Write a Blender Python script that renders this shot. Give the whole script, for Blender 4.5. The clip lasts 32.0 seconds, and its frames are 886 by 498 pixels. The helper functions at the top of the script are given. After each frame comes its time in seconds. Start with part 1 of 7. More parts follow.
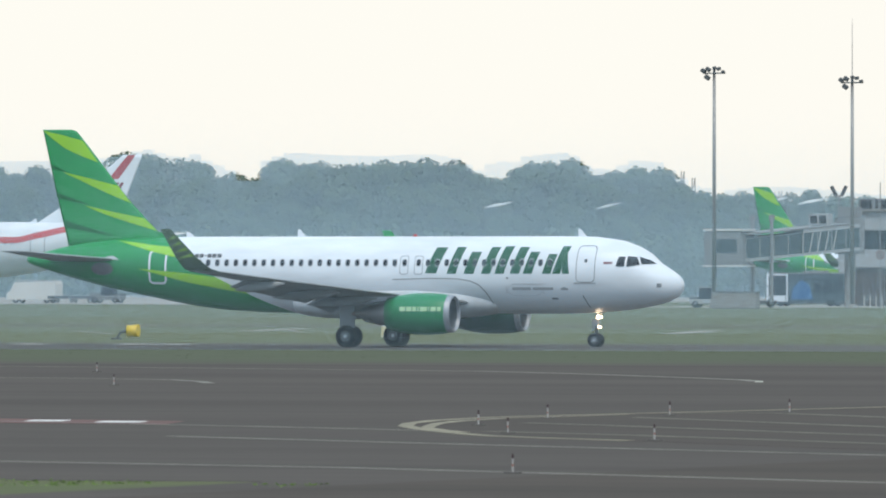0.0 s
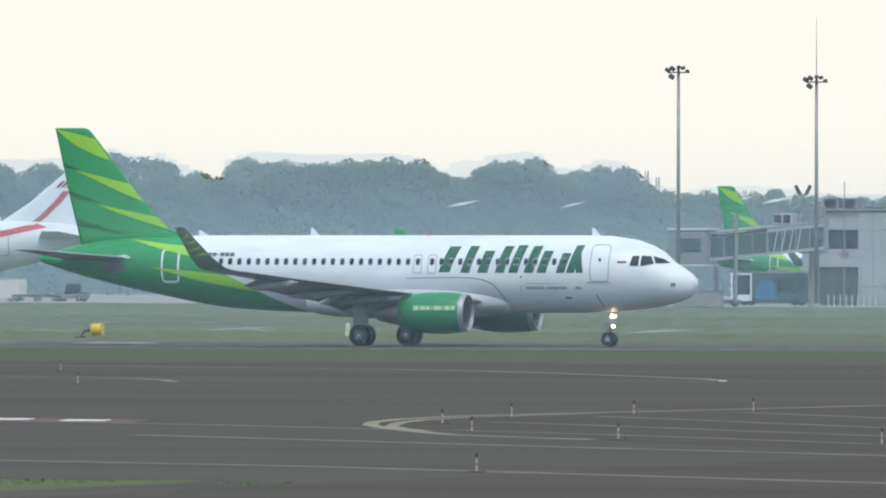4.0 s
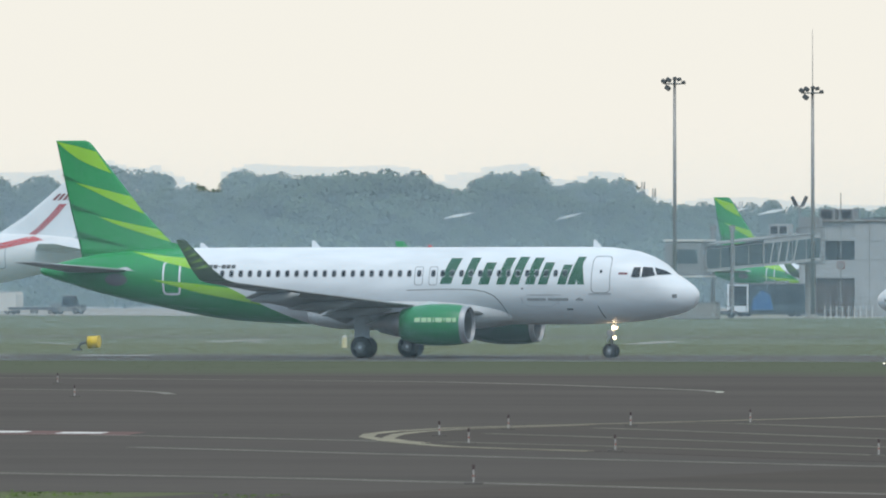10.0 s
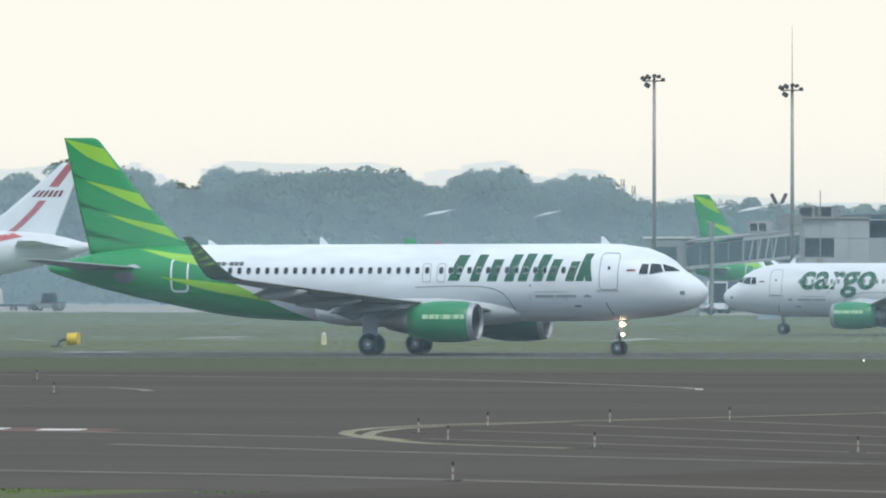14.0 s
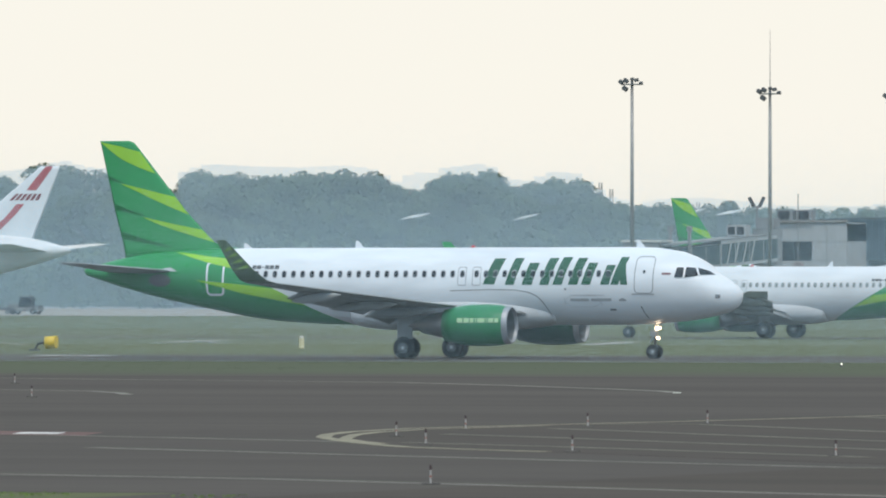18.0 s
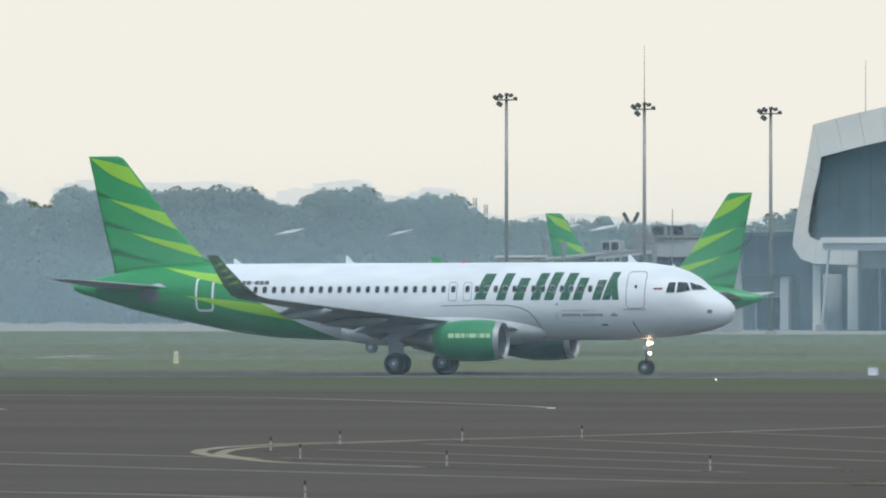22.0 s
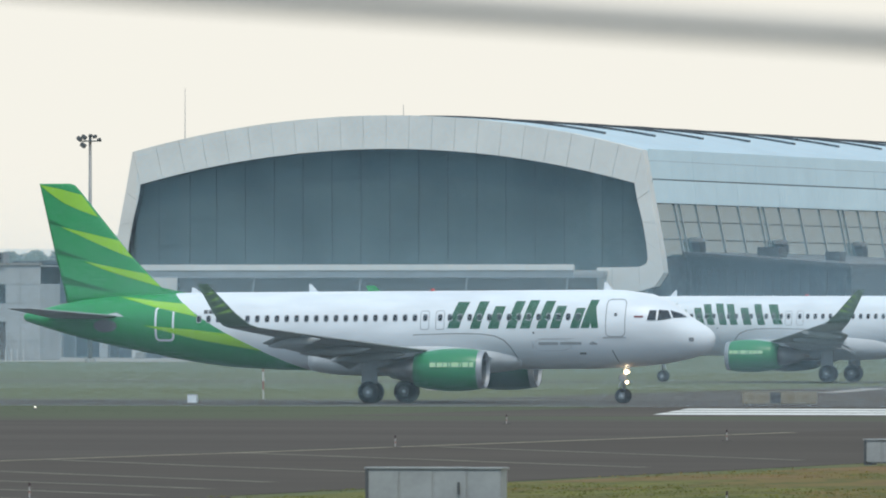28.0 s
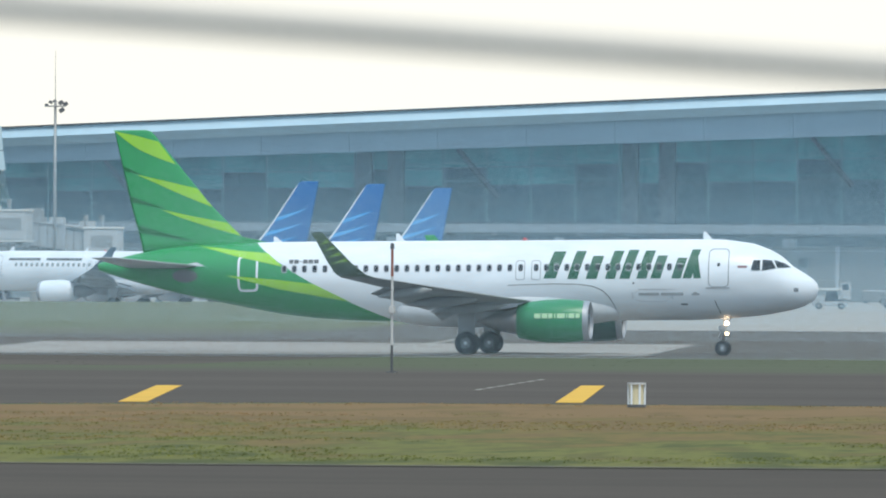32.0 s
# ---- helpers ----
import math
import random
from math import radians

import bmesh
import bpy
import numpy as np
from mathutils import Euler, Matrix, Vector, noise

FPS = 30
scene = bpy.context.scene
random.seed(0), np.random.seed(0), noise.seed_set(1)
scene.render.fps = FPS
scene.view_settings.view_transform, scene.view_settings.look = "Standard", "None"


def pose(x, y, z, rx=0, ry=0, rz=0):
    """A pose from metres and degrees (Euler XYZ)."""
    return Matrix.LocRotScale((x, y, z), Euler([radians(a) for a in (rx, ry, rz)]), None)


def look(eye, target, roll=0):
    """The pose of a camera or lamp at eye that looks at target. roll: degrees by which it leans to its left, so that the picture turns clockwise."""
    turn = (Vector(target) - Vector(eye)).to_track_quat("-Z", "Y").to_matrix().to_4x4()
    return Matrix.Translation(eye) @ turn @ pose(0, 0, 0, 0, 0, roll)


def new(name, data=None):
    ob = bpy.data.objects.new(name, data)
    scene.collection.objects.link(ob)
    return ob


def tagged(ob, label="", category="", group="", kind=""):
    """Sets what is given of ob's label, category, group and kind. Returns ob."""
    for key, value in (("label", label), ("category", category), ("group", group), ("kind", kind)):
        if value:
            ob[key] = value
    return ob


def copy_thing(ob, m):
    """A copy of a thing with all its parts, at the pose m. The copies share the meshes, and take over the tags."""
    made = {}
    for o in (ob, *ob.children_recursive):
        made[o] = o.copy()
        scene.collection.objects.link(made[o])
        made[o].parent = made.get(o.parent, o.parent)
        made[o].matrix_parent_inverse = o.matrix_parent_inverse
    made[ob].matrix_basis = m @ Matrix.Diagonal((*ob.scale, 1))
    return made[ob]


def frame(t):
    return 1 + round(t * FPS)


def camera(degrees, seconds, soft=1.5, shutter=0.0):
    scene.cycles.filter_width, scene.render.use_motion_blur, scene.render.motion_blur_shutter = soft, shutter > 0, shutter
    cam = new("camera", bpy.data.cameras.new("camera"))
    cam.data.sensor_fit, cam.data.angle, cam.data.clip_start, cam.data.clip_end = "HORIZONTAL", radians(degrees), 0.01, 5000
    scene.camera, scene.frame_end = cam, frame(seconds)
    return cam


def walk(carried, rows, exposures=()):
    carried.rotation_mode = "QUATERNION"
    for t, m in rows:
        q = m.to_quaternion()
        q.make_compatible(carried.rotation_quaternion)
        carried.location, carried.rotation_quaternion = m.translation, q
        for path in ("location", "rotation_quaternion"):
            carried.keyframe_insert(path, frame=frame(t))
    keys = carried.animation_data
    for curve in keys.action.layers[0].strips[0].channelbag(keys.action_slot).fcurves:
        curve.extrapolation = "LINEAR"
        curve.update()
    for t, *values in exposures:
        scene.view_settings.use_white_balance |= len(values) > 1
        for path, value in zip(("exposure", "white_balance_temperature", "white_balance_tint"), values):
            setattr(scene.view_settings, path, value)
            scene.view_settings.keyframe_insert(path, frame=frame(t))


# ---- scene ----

# The viewer stands still on a terrace and pans: seconds, bearing from +y to the right, pitch, roll.
EYE = (0.0, 0.0, 4.5)
PAN = (
    (0, -19.1045, 0.0641, 0.014), (0.5, -19.0527, 0.06, 0.013), (1, -19.017, 0.0576, -0.01), (1.5, -18.9967, 0.0559, 0.042),
    (2, -18.978, 0.0558, 0.05), (2.5, -18.9582, 0.0587, 0.035), (3, -18.946, 0.0598, 0.051), (3.5, -18.9392, 0.0583, 0.085),
    (5.5, -18.9382, 0.0639, 0.051), (6, -18.9365, 0.0662, 0.099), (6.5, -18.9353, 0.0771, 0.068), (7, -18.9348, 0.0897, -0.04),
    (7.5, -18.9348, 0.1042, -0.02), (8, -18.9361, 0.1108, -0.045), (8.5, -18.9336, 0.1137, -0.052), (9, -18.9336, 0.1177, -0.054),
    (9.5, -18.9296, 0.1177, -0.059), (10, -18.9228, 0.1136, -0.042), (10.5, -18.9137, 0.1136, -0.05), (11, -18.9054, 0.1119, 0.005),
    (11.5, -18.8947, 0.1106, -0.002), (12, -18.8855, 0.1054, -0.011), (12.5, -18.8747, 0.104, 0.011), (13, -18.8631, 0.1016, -0.042),
    (13.5, -18.8498, 0.1015, -0.024), (14, -18.8283, 0.0999, -0.008), (14.5, -18.8042, 0.0984, 0.039), (16.5, -18.7489, 0.101, -0.002),
    (17, -18.7497, 0.1041, -0.03), (17.5, -18.7449, 0.1094, -0.065), (18, -18.726, 0.1159, 0.002), (18.5, -18.6929, 0.1332, -0.029),
    (19, -18.6476, 0.1472, -0.019), (19.5, -18.5935, 0.1607, -0.066), (20, -18.5274, 0.174, -0.076), (20.5, -18.4469, 0.1818, -0.076),
    (21, -18.3565, 0.1842, -0.026), (21.5, -18.2562, 0.1869, -0.042), (22, -18.1472, 0.1867, 0.002), (22.5, -18.0304, 0.2235, -0.006),
    (23, -17.9068, 0.2629, 0.073), (23.5, -17.7794, 0.3065, 0.056), (24, -17.6579, 0.3431, -0.02), (24.5, -17.5243, 0.354, 0.055),
    (26.5, -16.538, 0.3598, -0.041), (27, -16.0363, 0.3451, 0.007), (27.5, -15.5315, 0.3323, -0.075), (28, -15.0109, 0.3132, 0.01),
    (28.5, -14.4029, 0.2856, 0.106), (29, -13.7415, 0.2492, 0.065), (29.5, -13.1125, 0.1998, 0.022), (30, -12.4841, 0.1273, 0.029),
    (30.5, -11.6647, 0.0483, -0.06), (31, -10.9306, 0.0476, 0.116), (31.5, -10.3073, 0.0633, 0.219), (31.9, -9.6831, 0.0755, 0.287),
    (32, -9.4482, 0.0786, 0.305),
)
# The rolling airliner: seconds, place of its main gear along the runway, nose-up pitch as the strut extends, heading.
ROLL = (
    (0, -222.19, 0.03, -0.25), (0.5, -221.46, 0.03, -0.25), (1, -220.87, 0.03, -0.25), (1.5, -220.35, 0.03, -0.25), (2, -219.97, 0.03, -0.25),
    (2.5, -219.68, 0.03, -0.25), (3, -219.5, 0.03, -0.25), (3.5, -219.41, 0.03, -0.25), (5.5, -219.39, 0.03, -0.25), (6, -219.41, 0.03, -0.25),
    (6.5, -219.39, 0.03, -0.25), (7, -219.37, 0.03, -0.25), (7.5, -219.36, 0.03, -0.25), (8, -219.36, 0.03, -0.25), (8.5, -219.33, 0.03, -0.25),
    (9, -219.3, 0.03, -0.25), (9.5, -219.21, 0.03, -0.25), (10, -219.13, 0.03, -0.25), (10.5, -219.02, 0.03, -0.25), (11, -218.86, 0.03, -0.25),
    (11.5, -218.67, 0.03, -0.25), (12, -218.52, 0.03, -0.25), (12.5, -218.32, 0.03, -0.25), (13, -218.08, 0.06, -0.25), (13.5, -217.81, 0.09, -0.39),
    (14, -217.5, 0.13, -0.53), (14.5, -217.14, 0.15, -0.67), (16.5, -215.61, 0.16, -1.23), (17, -215.25, 0.16, -1.37), (17.5, -214.78, 0.14, -1.24),
    (18, -214.23, 0.11, -1.2), (18.5, -213.63, 0.09, -1.19), (19, -212.99, 0.08, -1.18), (19.5, -212.28, 0.08, -1.2), (20, -211.52, 0.1, -1.37),
    (20.5, -210.65, 0.12, -1.6), (21, -209.78, 0.15, -1.8), (21.5, -208.75, 0.18, -1.73), (22, -207.68, 0.2, -1.46), (22.5, -206.21, 0.2, -1.08),
    (23, -204.62, 0.2, -0.79), (23.5, -202.81, 0.23, -0.6), (24, -200.85, 0.28, -0.45), (24.5, -198.67, 0.33, -0.46), (26.5, -186.72, 0.35, -0.36),
    (27, -182.43, 0.38, -0.11), (27.5, -177.48, 0.39, 0.41), (28, -171.87, 0.37, 0.92), (28.5, -165.56, 0.36, 1.36), (29, -158.49, 0.38, 1.6),
    (29.5, -150.83, 0.4, 1.59), (30, -142.54, 0.45, 1.35), (30.5, -133.61, 0.51, 1.01), (31, -123.92, 0.56, 0.67), (31.5, -113.69, 0.6, 0.33),
    (32, -102.92, 0.64, 0.18),
)
cam = camera(4.0821, 32.0, 1.9)
cam.data.dof.use_dof = True
cam.data.dof.focus_distance = 650.0
cam.data.dof.aperture_fstop = 8.0


def view(bearing, pitch, roll):
    b, p = radians(bearing), radians(pitch)
    way = Vector((math.sin(b) * math.cos(p), math.cos(b) * math.cos(p), math.sin(p)))
    return look(EYE, Vector(EYE) + way * 100, roll)


# the camera opens and closes a little and shifts its white balance: seconds, stops, kelvin, tint
EXPOSE = ((0, 0.09, 6720, 9.2), (8, 0.07, 6800, 9.2), (11, -0.09, 6850, 9), (12.5, 0.03, 6850, 8.8), (14, 0.07, 6850, 8.8), (17, 0.05, 6880, 9), (20, -0.07, 6860, 9.3), (22, -0.08, 6880, 9.3), (23, -0.03, 6920, 9.3), (24, -0.37, 6950, 9.3), (26.5, -0.30, 6850, 8.6), (28, -0.03, 6800, 8.4), (29, 0.07, 6800, 8.3), (30, -0.01, 6800, 8.1), (31, 0.15, 6780, 7.8), (32, 0.21, 6750, 7.3))
walk(cam, [(t, view(b, p, r)) for t, b, p, r in PAN], EXPOSE)

# ---- world, sun ----
world = bpy.data.worlds.new("hazy_sky")
scene.world = world
world.use_nodes = True
wn, wl = world.node_tree.nodes, world.node_tree.links
sky = wn.new("ShaderNodeTexSky")
sky.sky_type, sky.sun_disc = "NISHITA", False
sky.sun_elevation, sky.sun_rotation = radians(60.0), radians(159.4)
sky.dust_density, sky.air_density, sky.ozone_density = 6.0, 1.2, 1.0
# thin high haze: creamy near the horizon, blue-white overhead
wco, wsep, grad = wn.new("ShaderNodeTexCoord"), wn.new("ShaderNodeSeparateXYZ"), wn.new("ShaderNodeValToRGB")
wl.new(wco.outputs["Generated"], wsep.inputs[0])
turnb = wn.new("ShaderNodeMath")
turnb.operation = "MULTIPLY_ADD"
turnb.inputs[1].default_value = -0.36
wl.new(wsep.outputs["Y"], turnb.inputs[0]), wl.new(wsep.outputs["Z"], turnb.inputs[2])
wl.new(turnb.outputs[0], grad.inputs["Fac"])
grad.color_ramp.elements[0].color, grad.color_ramp.elements[1].color = (0.968, 0.964, 0.92, 1), (0.50, 0.745, 1.02, 1)
grad.color_ramp.elements[0].position, grad.color_ramp.elements[1].position = -0.0, 0.42
cloud = wn.new("ShaderNodeMix")
cloud.data_type, cloud.blend_type = "RGBA", "MULTIPLY"
cloud.inputs["Factor"].default_value = 1.0
cloud.inputs["B"].default_value = (11.8, 11.8, 11.8, 1)
wl.new(grad.outputs["Color"], cloud.inputs["A"])
veil = wn.new("ShaderNodeMix")
veil.data_type = "RGBA"
veil.inputs["Factor"].default_value = 0.8
wl.new(cloud.outputs["Result"], veil.inputs["B"])
wl.new(sky.outputs[0], veil.inputs["A"])
wl.new(veil.outputs["Result"], wn["Background"].inputs["Color"])
wn["Background"].inputs["Strength"].default_value = 0.1
lamp = bpy.data.lights.new("sun", "SUN")
lamp.energy, lamp.angle, lamp.color = 1.5, radians(14), (1.0, 0.97, 0.92)
sun = new("sun", lamp)
sun.matrix_world = look((60, -160, 296), (0, 0, 0))


# ---- materials ----
def mat(name, color, rough=0.6, metal=0.0, grain=0.0, size=1.0, bump=0.0, second=None, glow=0.0, spec=0.5):
    """A surface with two scales of mottling: color towards second, blotches of about size metres."""
    m = bpy.data.materials.new(name)
    m.use_nodes = True
    n, l = m.node_tree.nodes, m.node_tree.links
    b = n["Principled BSDF"]
    b.inputs["Roughness"].default_value, b.inputs["Metallic"].default_value = rough, metal
    b.inputs["Specular IOR Level"].default_value = spec
    b.inputs["Base Color"].default_value = (*color, 1)
    if glow:
        b.inputs["Emission Color"].default_value, b.inputs["Emission Strength"].default_value = (*color, 1), glow
    if grain:
        pos = n.new("ShaderNodeNewGeometry") if second and second[0] == "world" else n.new("ShaderNodeTexCoord")
        src = pos.outputs["Position"] if "Position" in pos.outputs else pos.outputs["Object"]
        big, fine = n.new("ShaderNodeTexNoise"), n.new("ShaderNodeTexNoise")
        big.inputs["Scale"].default_value, big.inputs["Detail"].default_value = 1 / size, 5
        fine.inputs["Scale"].default_value, fine.inputs["Detail"].default_value = 9 / size, 4
        l.new(src, big.inputs["Vector"]), l.new(src, fine.inputs["Vector"])
        add = n.new("ShaderNodeMath")
        add.operation = "MULTIPLY_ADD"
        add.inputs[1].default_value = 0.45
        l.new(fine.outputs["Fac"], add.inputs[0]), l.new(big.outputs["Fac"], add.inputs[2])
        ramp = n.new("ShaderNodeValToRGB")
        low = [c * (1 - grain) for c in color]
        high = [min(1, c * (1 + grain)) for c in color]
        if second and second[0] != "world":
            high = second
        ramp.color_ramp.elements[0].position, ramp.color_ramp.elements[1].position = 0.5, 0.95
        ramp.color_ramp.elements[0].color, ramp.color_ramp.elements[1].color = (*low, 1), (*high, 1)
        l.new(add.outputs[0], ramp.inputs["Fac"])
        l.new(ramp.outputs["Color"], b.inputs["Base Color"])
        if bump:
            bu = n.new("ShaderNodeBump")
            bu.inputs["Distance"].default_value = bump
            l.new(fine.outputs["Fac"], bu.inputs["Height"]), l.new(bu.outputs["Normal"], b.inputs["Normal"])
    return m


WHITE = mat("white_paint", (0.80, 0.825, 0.850), 0.35, grain=0.05, size=3.0)
GREEN = mat("green_paint", (0.016, 0.30, 0.085), 0.4, grain=0.08, size=2.5)
DEEP = mat("deep_green_paint", (0.008, 0.14, 0.04), 0.4, grain=0.08, size=2.0)
LIME = mat("lime_paint", (0.30, 0.60, 0.03), 0.4, grain=0.06, size=2.0)
OLIVE = mat("olive_stripe", (0.20, 0.36, 0.07), 0.45, grain=0.08, size=1.0)
GREY = mat("grey_paint", (0.42, 0.43, 0.44), 0.45, grain=0.1, size=2.0)
# wing grey with some grime, darkened further for the shade underneath
WINGGREY = mat("shaded_grimy_wing_grey", (0.28, 0.28, 0.272), 0.5, grain=0.16, size=1.6)
DARKGREY = mat("dark_grey_metal", (0.09, 0.095, 0.10), 0.5, grain=0.15, size=1.0)
METAL = mat("bare_metal", (0.62, 0.63, 0.65), 0.28, 0.9, grain=0.06, size=1.0)
LIP = mat("intake_lip_metal", (0.34, 0.35, 0.37), 0.5, 0.4, grain=0.1, size=0.6)
HOT = mat("exhaust_metal", (0.22, 0.20, 0.19), 0.4, 0.7, grain=0.2, size=0.6)
RUBBER = mat("tyre_rubber", (0.022, 0.022, 0.024), 0.85, grain=0.2, size=0.4)
PANE = mat("dark_cabin_glass", (0.03, 0.036, 0.045), 0.4, spec=0.05)
RIM = mat("window_rim_grey", (0.50, 0.51, 0.53), 0.5)
LINE = mat("seam_line", (0.20, 0.21, 0.22), 0.6)
RED = mat("red_paint", (0.55, 0.05, 0.05), 0.45, grain=0.06, size=2.0)
BLUE = mat("blue_paint", (0.003, 0.135, 0.40), 0.4, grain=0.08, size=3.0)
SKYBLUE = mat("sky_blue_paint", (0.06, 0.40, 0.78), 0.4, grain=0.06, size=2.0)
LANDING = mat("landing_light", (1.0, 0.74, 0.48), 0.3, glow=9.0)
# paler panes that keep the windows of distant jets faint
PALEPANE = mat("pale_window_pane", (0.21, 0.24, 0.23), 0.5, grain=0.1, size=0.5)
FAIRING = mat("dull_white_fairing", (0.60, 0.61, 0.62), 0.55, grain=0.12, size=1.2)
FAINT = mat("faint_grey_lettering", (0.36, 0.37, 0.38), 0.5)
FLAG = mat("dark_red_flag", (0.22, 0.07, 0.08), 0.5)
for m in (WHITE, GREEN, LIME, BLUE, SKYBLUE):
    m.node_tree.nodes["Principled BSDF"].inputs["Coat Weight"].default_value = 0.7
    m.node_tree.nodes["Principled BSDF"].inputs["Coat Roughness"].default_value = 0.12


def paving(name, color, vary=0.34):
    """Asphalt laid and worn in long strips along x, with fine grit."""
    m = mat(name, color, 0.9, spec=0.2)
    n, l = m.node_tree.nodes, m.node_tree.links
    g, out = n.new("ShaderNodeNewGeometry"), None
    for sx_, sy_, gain in ((0.006, 0.055, 1.0), (0.03, 0.28, 0.55), (0.5, 0.5, 0.35)):
        st, tex = n.new("ShaderNodeMapping"), n.new("ShaderNodeTexNoise")
        st.inputs["Scale"].default_value = (sx_, sy_, 1.0)
        st.inputs["Rotation"].default_value = (0, 0, 0.05)
        tex.inputs["Scale"].default_value, tex.inputs["Detail"].default_value = 1.0, 6
        l.new(g.outputs["Position"], st.inputs["Vector"]), l.new(st.outputs[0], tex.inputs["Vector"])
        k = n.new("ShaderNodeMath")
        k.operation = "MULTIPLY_ADD"
        k.inputs[1].default_value = gain / 1.9
        l.new(tex.outputs["Fac"], k.inputs[0])
        if out:
            l.new(out, k.inputs[2])
        else:
            k.inputs[2].default_value = 0.0
        out = k.outputs[0]
    r = n.new("ShaderNodeValToRGB")
    e = r.color_ramp.elements
    e[0].position, e[0].color = 0.36, (*[c * (1 - vary * 1.3) for c in color], 1)
    e[1].position, e[1].color = 0.64, (*[c * (1 + vary * q) for c, q in zip(color, (1.5, 1.4, 1.35))], 1)
    l.new(out, r.inputs["Fac"]), l.new(r.outputs["Color"], n["Principled BSDF"].inputs["Base Color"])
    return m


ASPHALT = paving("asphalt", (0.0620, 0.0525, 0.0450), 0.17)
RUNWAY = paving("runway_asphalt", (0.0675, 0.0575, 0.0485), 0.15)
CONCRETE = mat("concrete", (0.28, 0.262, 0.235), 0.85, grain=0.12, size=8.0, second=("world",))
APRON = mat("apron_concrete", (0.28, 0.258, 0.228), 0.85, grain=0.12, size=14.0, second=("world",))
MARK = mat("white_marking", (0.62, 0.61, 0.57), 0.8, grain=0.2, size=2.0)
PALEMARK = mat("pale_cream_marking", (0.42, 0.41, 0.34), 0.85, grain=0.2, size=2.0)
DIMLINE = mat("worn_marking", (0.175, 0.165, 0.135), 0.85, grain=0.3, size=3.0)


def turf(name, a, b, c, size):
    m = mat(name, a, 0.95, spec=0.2)
    n, l = m.node_tree.nodes, m.node_tree.links
    g = n.new("ShaderNodeNewGeometry")
    st = n.new("ShaderNodeMapping")
    st.inputs["Scale"].default_value = (0.35, 1.0, 1.0)
    l.new(g.outputs["Position"], st.inputs["Vector"])
    big, fine = n.new("ShaderNodeTexNoise"), n.new("ShaderNodeTexNoise")
    big.inputs["Scale"].default_value, big.inputs["Detail"].default_value = 1 / size, 6
    fine.inputs["Scale"].default_value, fine.inputs["Detail"].default_value = 1.6, 5
    l.new(st.outputs[0], big.inputs["Vector"]), l.new(st.outputs[0], fine.inputs["Vector"])
    r1, r2 = n.new("ShaderNodeValToRGB"), n.new("ShaderNodeValToRGB")
    r1.color_ramp.elements[0].position, r1.color_ramp.elements[1].position = 0.40, 0.62
    r1.color_ramp.elements[0].color, r1.color_ramp.elements[1].color = (*a, 1), (*b, 1)
    r2.color_ramp.elements[0].position, r2.color_ramp.elements[1].position = 0.35, 0.75
    r2.color_ramp.elements[0].color, r2.color_ramp.elements[1].color = (0, 0, 0, 1), (1, 1, 1, 1)
    mix = n.new("ShaderNodeMix")
    mix.data_type = "RGBA"
    l.new(big.outputs["Fac"], r1.inputs["Fac"]), l.new(fine.outputs["Fac"], r2.inputs["Fac"])
    l.new(r2.outputs["Color"], mix.inputs["Factor"]), l.new(r1.outputs["Color"], mix.inputs["A"])
    mix.inputs["B"].default_value = (*c, 1)
    l.new(mix.outputs["Result"], n["Principled BSDF"].inputs["Base Color"])
    return m


def verge(name):
    """Thin worn grass, its colours greyed to paint in haze, that thins out into the asphalt on its near side."""
    m = turf(name, (0.068, 0.082, 0.047), (0.080, 0.092, 0.055), (0.073, 0.084, 0.050), 9.0)
    n, l = m.node_tree.nodes, m.node_tree.links
    b = n["Principled BSDF"]
    was = b.inputs["Base Color"].links[0].from_socket
    g, sep, wob, k, add, mix = n.new("ShaderNodeNewGeometry"), n.new("ShaderNodeSeparateXYZ"), n.new("ShaderNodeTexNoise"), n.new("ShaderNodeMapRange"), n.new("ShaderNodeMath"), n.new("ShaderNodeMix")
    wob.inputs["Scale"].default_value, wob.inputs["Detail"].default_value = 0.08, 6
    l.new(g.outputs["Position"], sep.inputs[0]), l.new(g.outputs["Position"], wob.inputs["Vector"])
    add.operation = "MULTIPLY_ADD"
    add.inputs[1].default_value = 46.0
    l.new(wob.outputs["Fac"], add.inputs[0]), l.new(sep.outputs["Y"], add.inputs[2])
    k.inputs["From Min"].default_value, k.inputs["From Max"].default_value = 541.0, 566.0
    l.new(add.outputs[0], k.inputs["Value"])
    mix.data_type = "RGBA"
    mix.inputs["A"].default_value = (0.074, 0.066, 0.056, 1)
    l.new(k.outputs[0], mix.inputs["Factor"]), l.new(was, mix.inputs["B"]), l.new(mix.outputs["Result"], b.inputs["Base Color"])
    return m


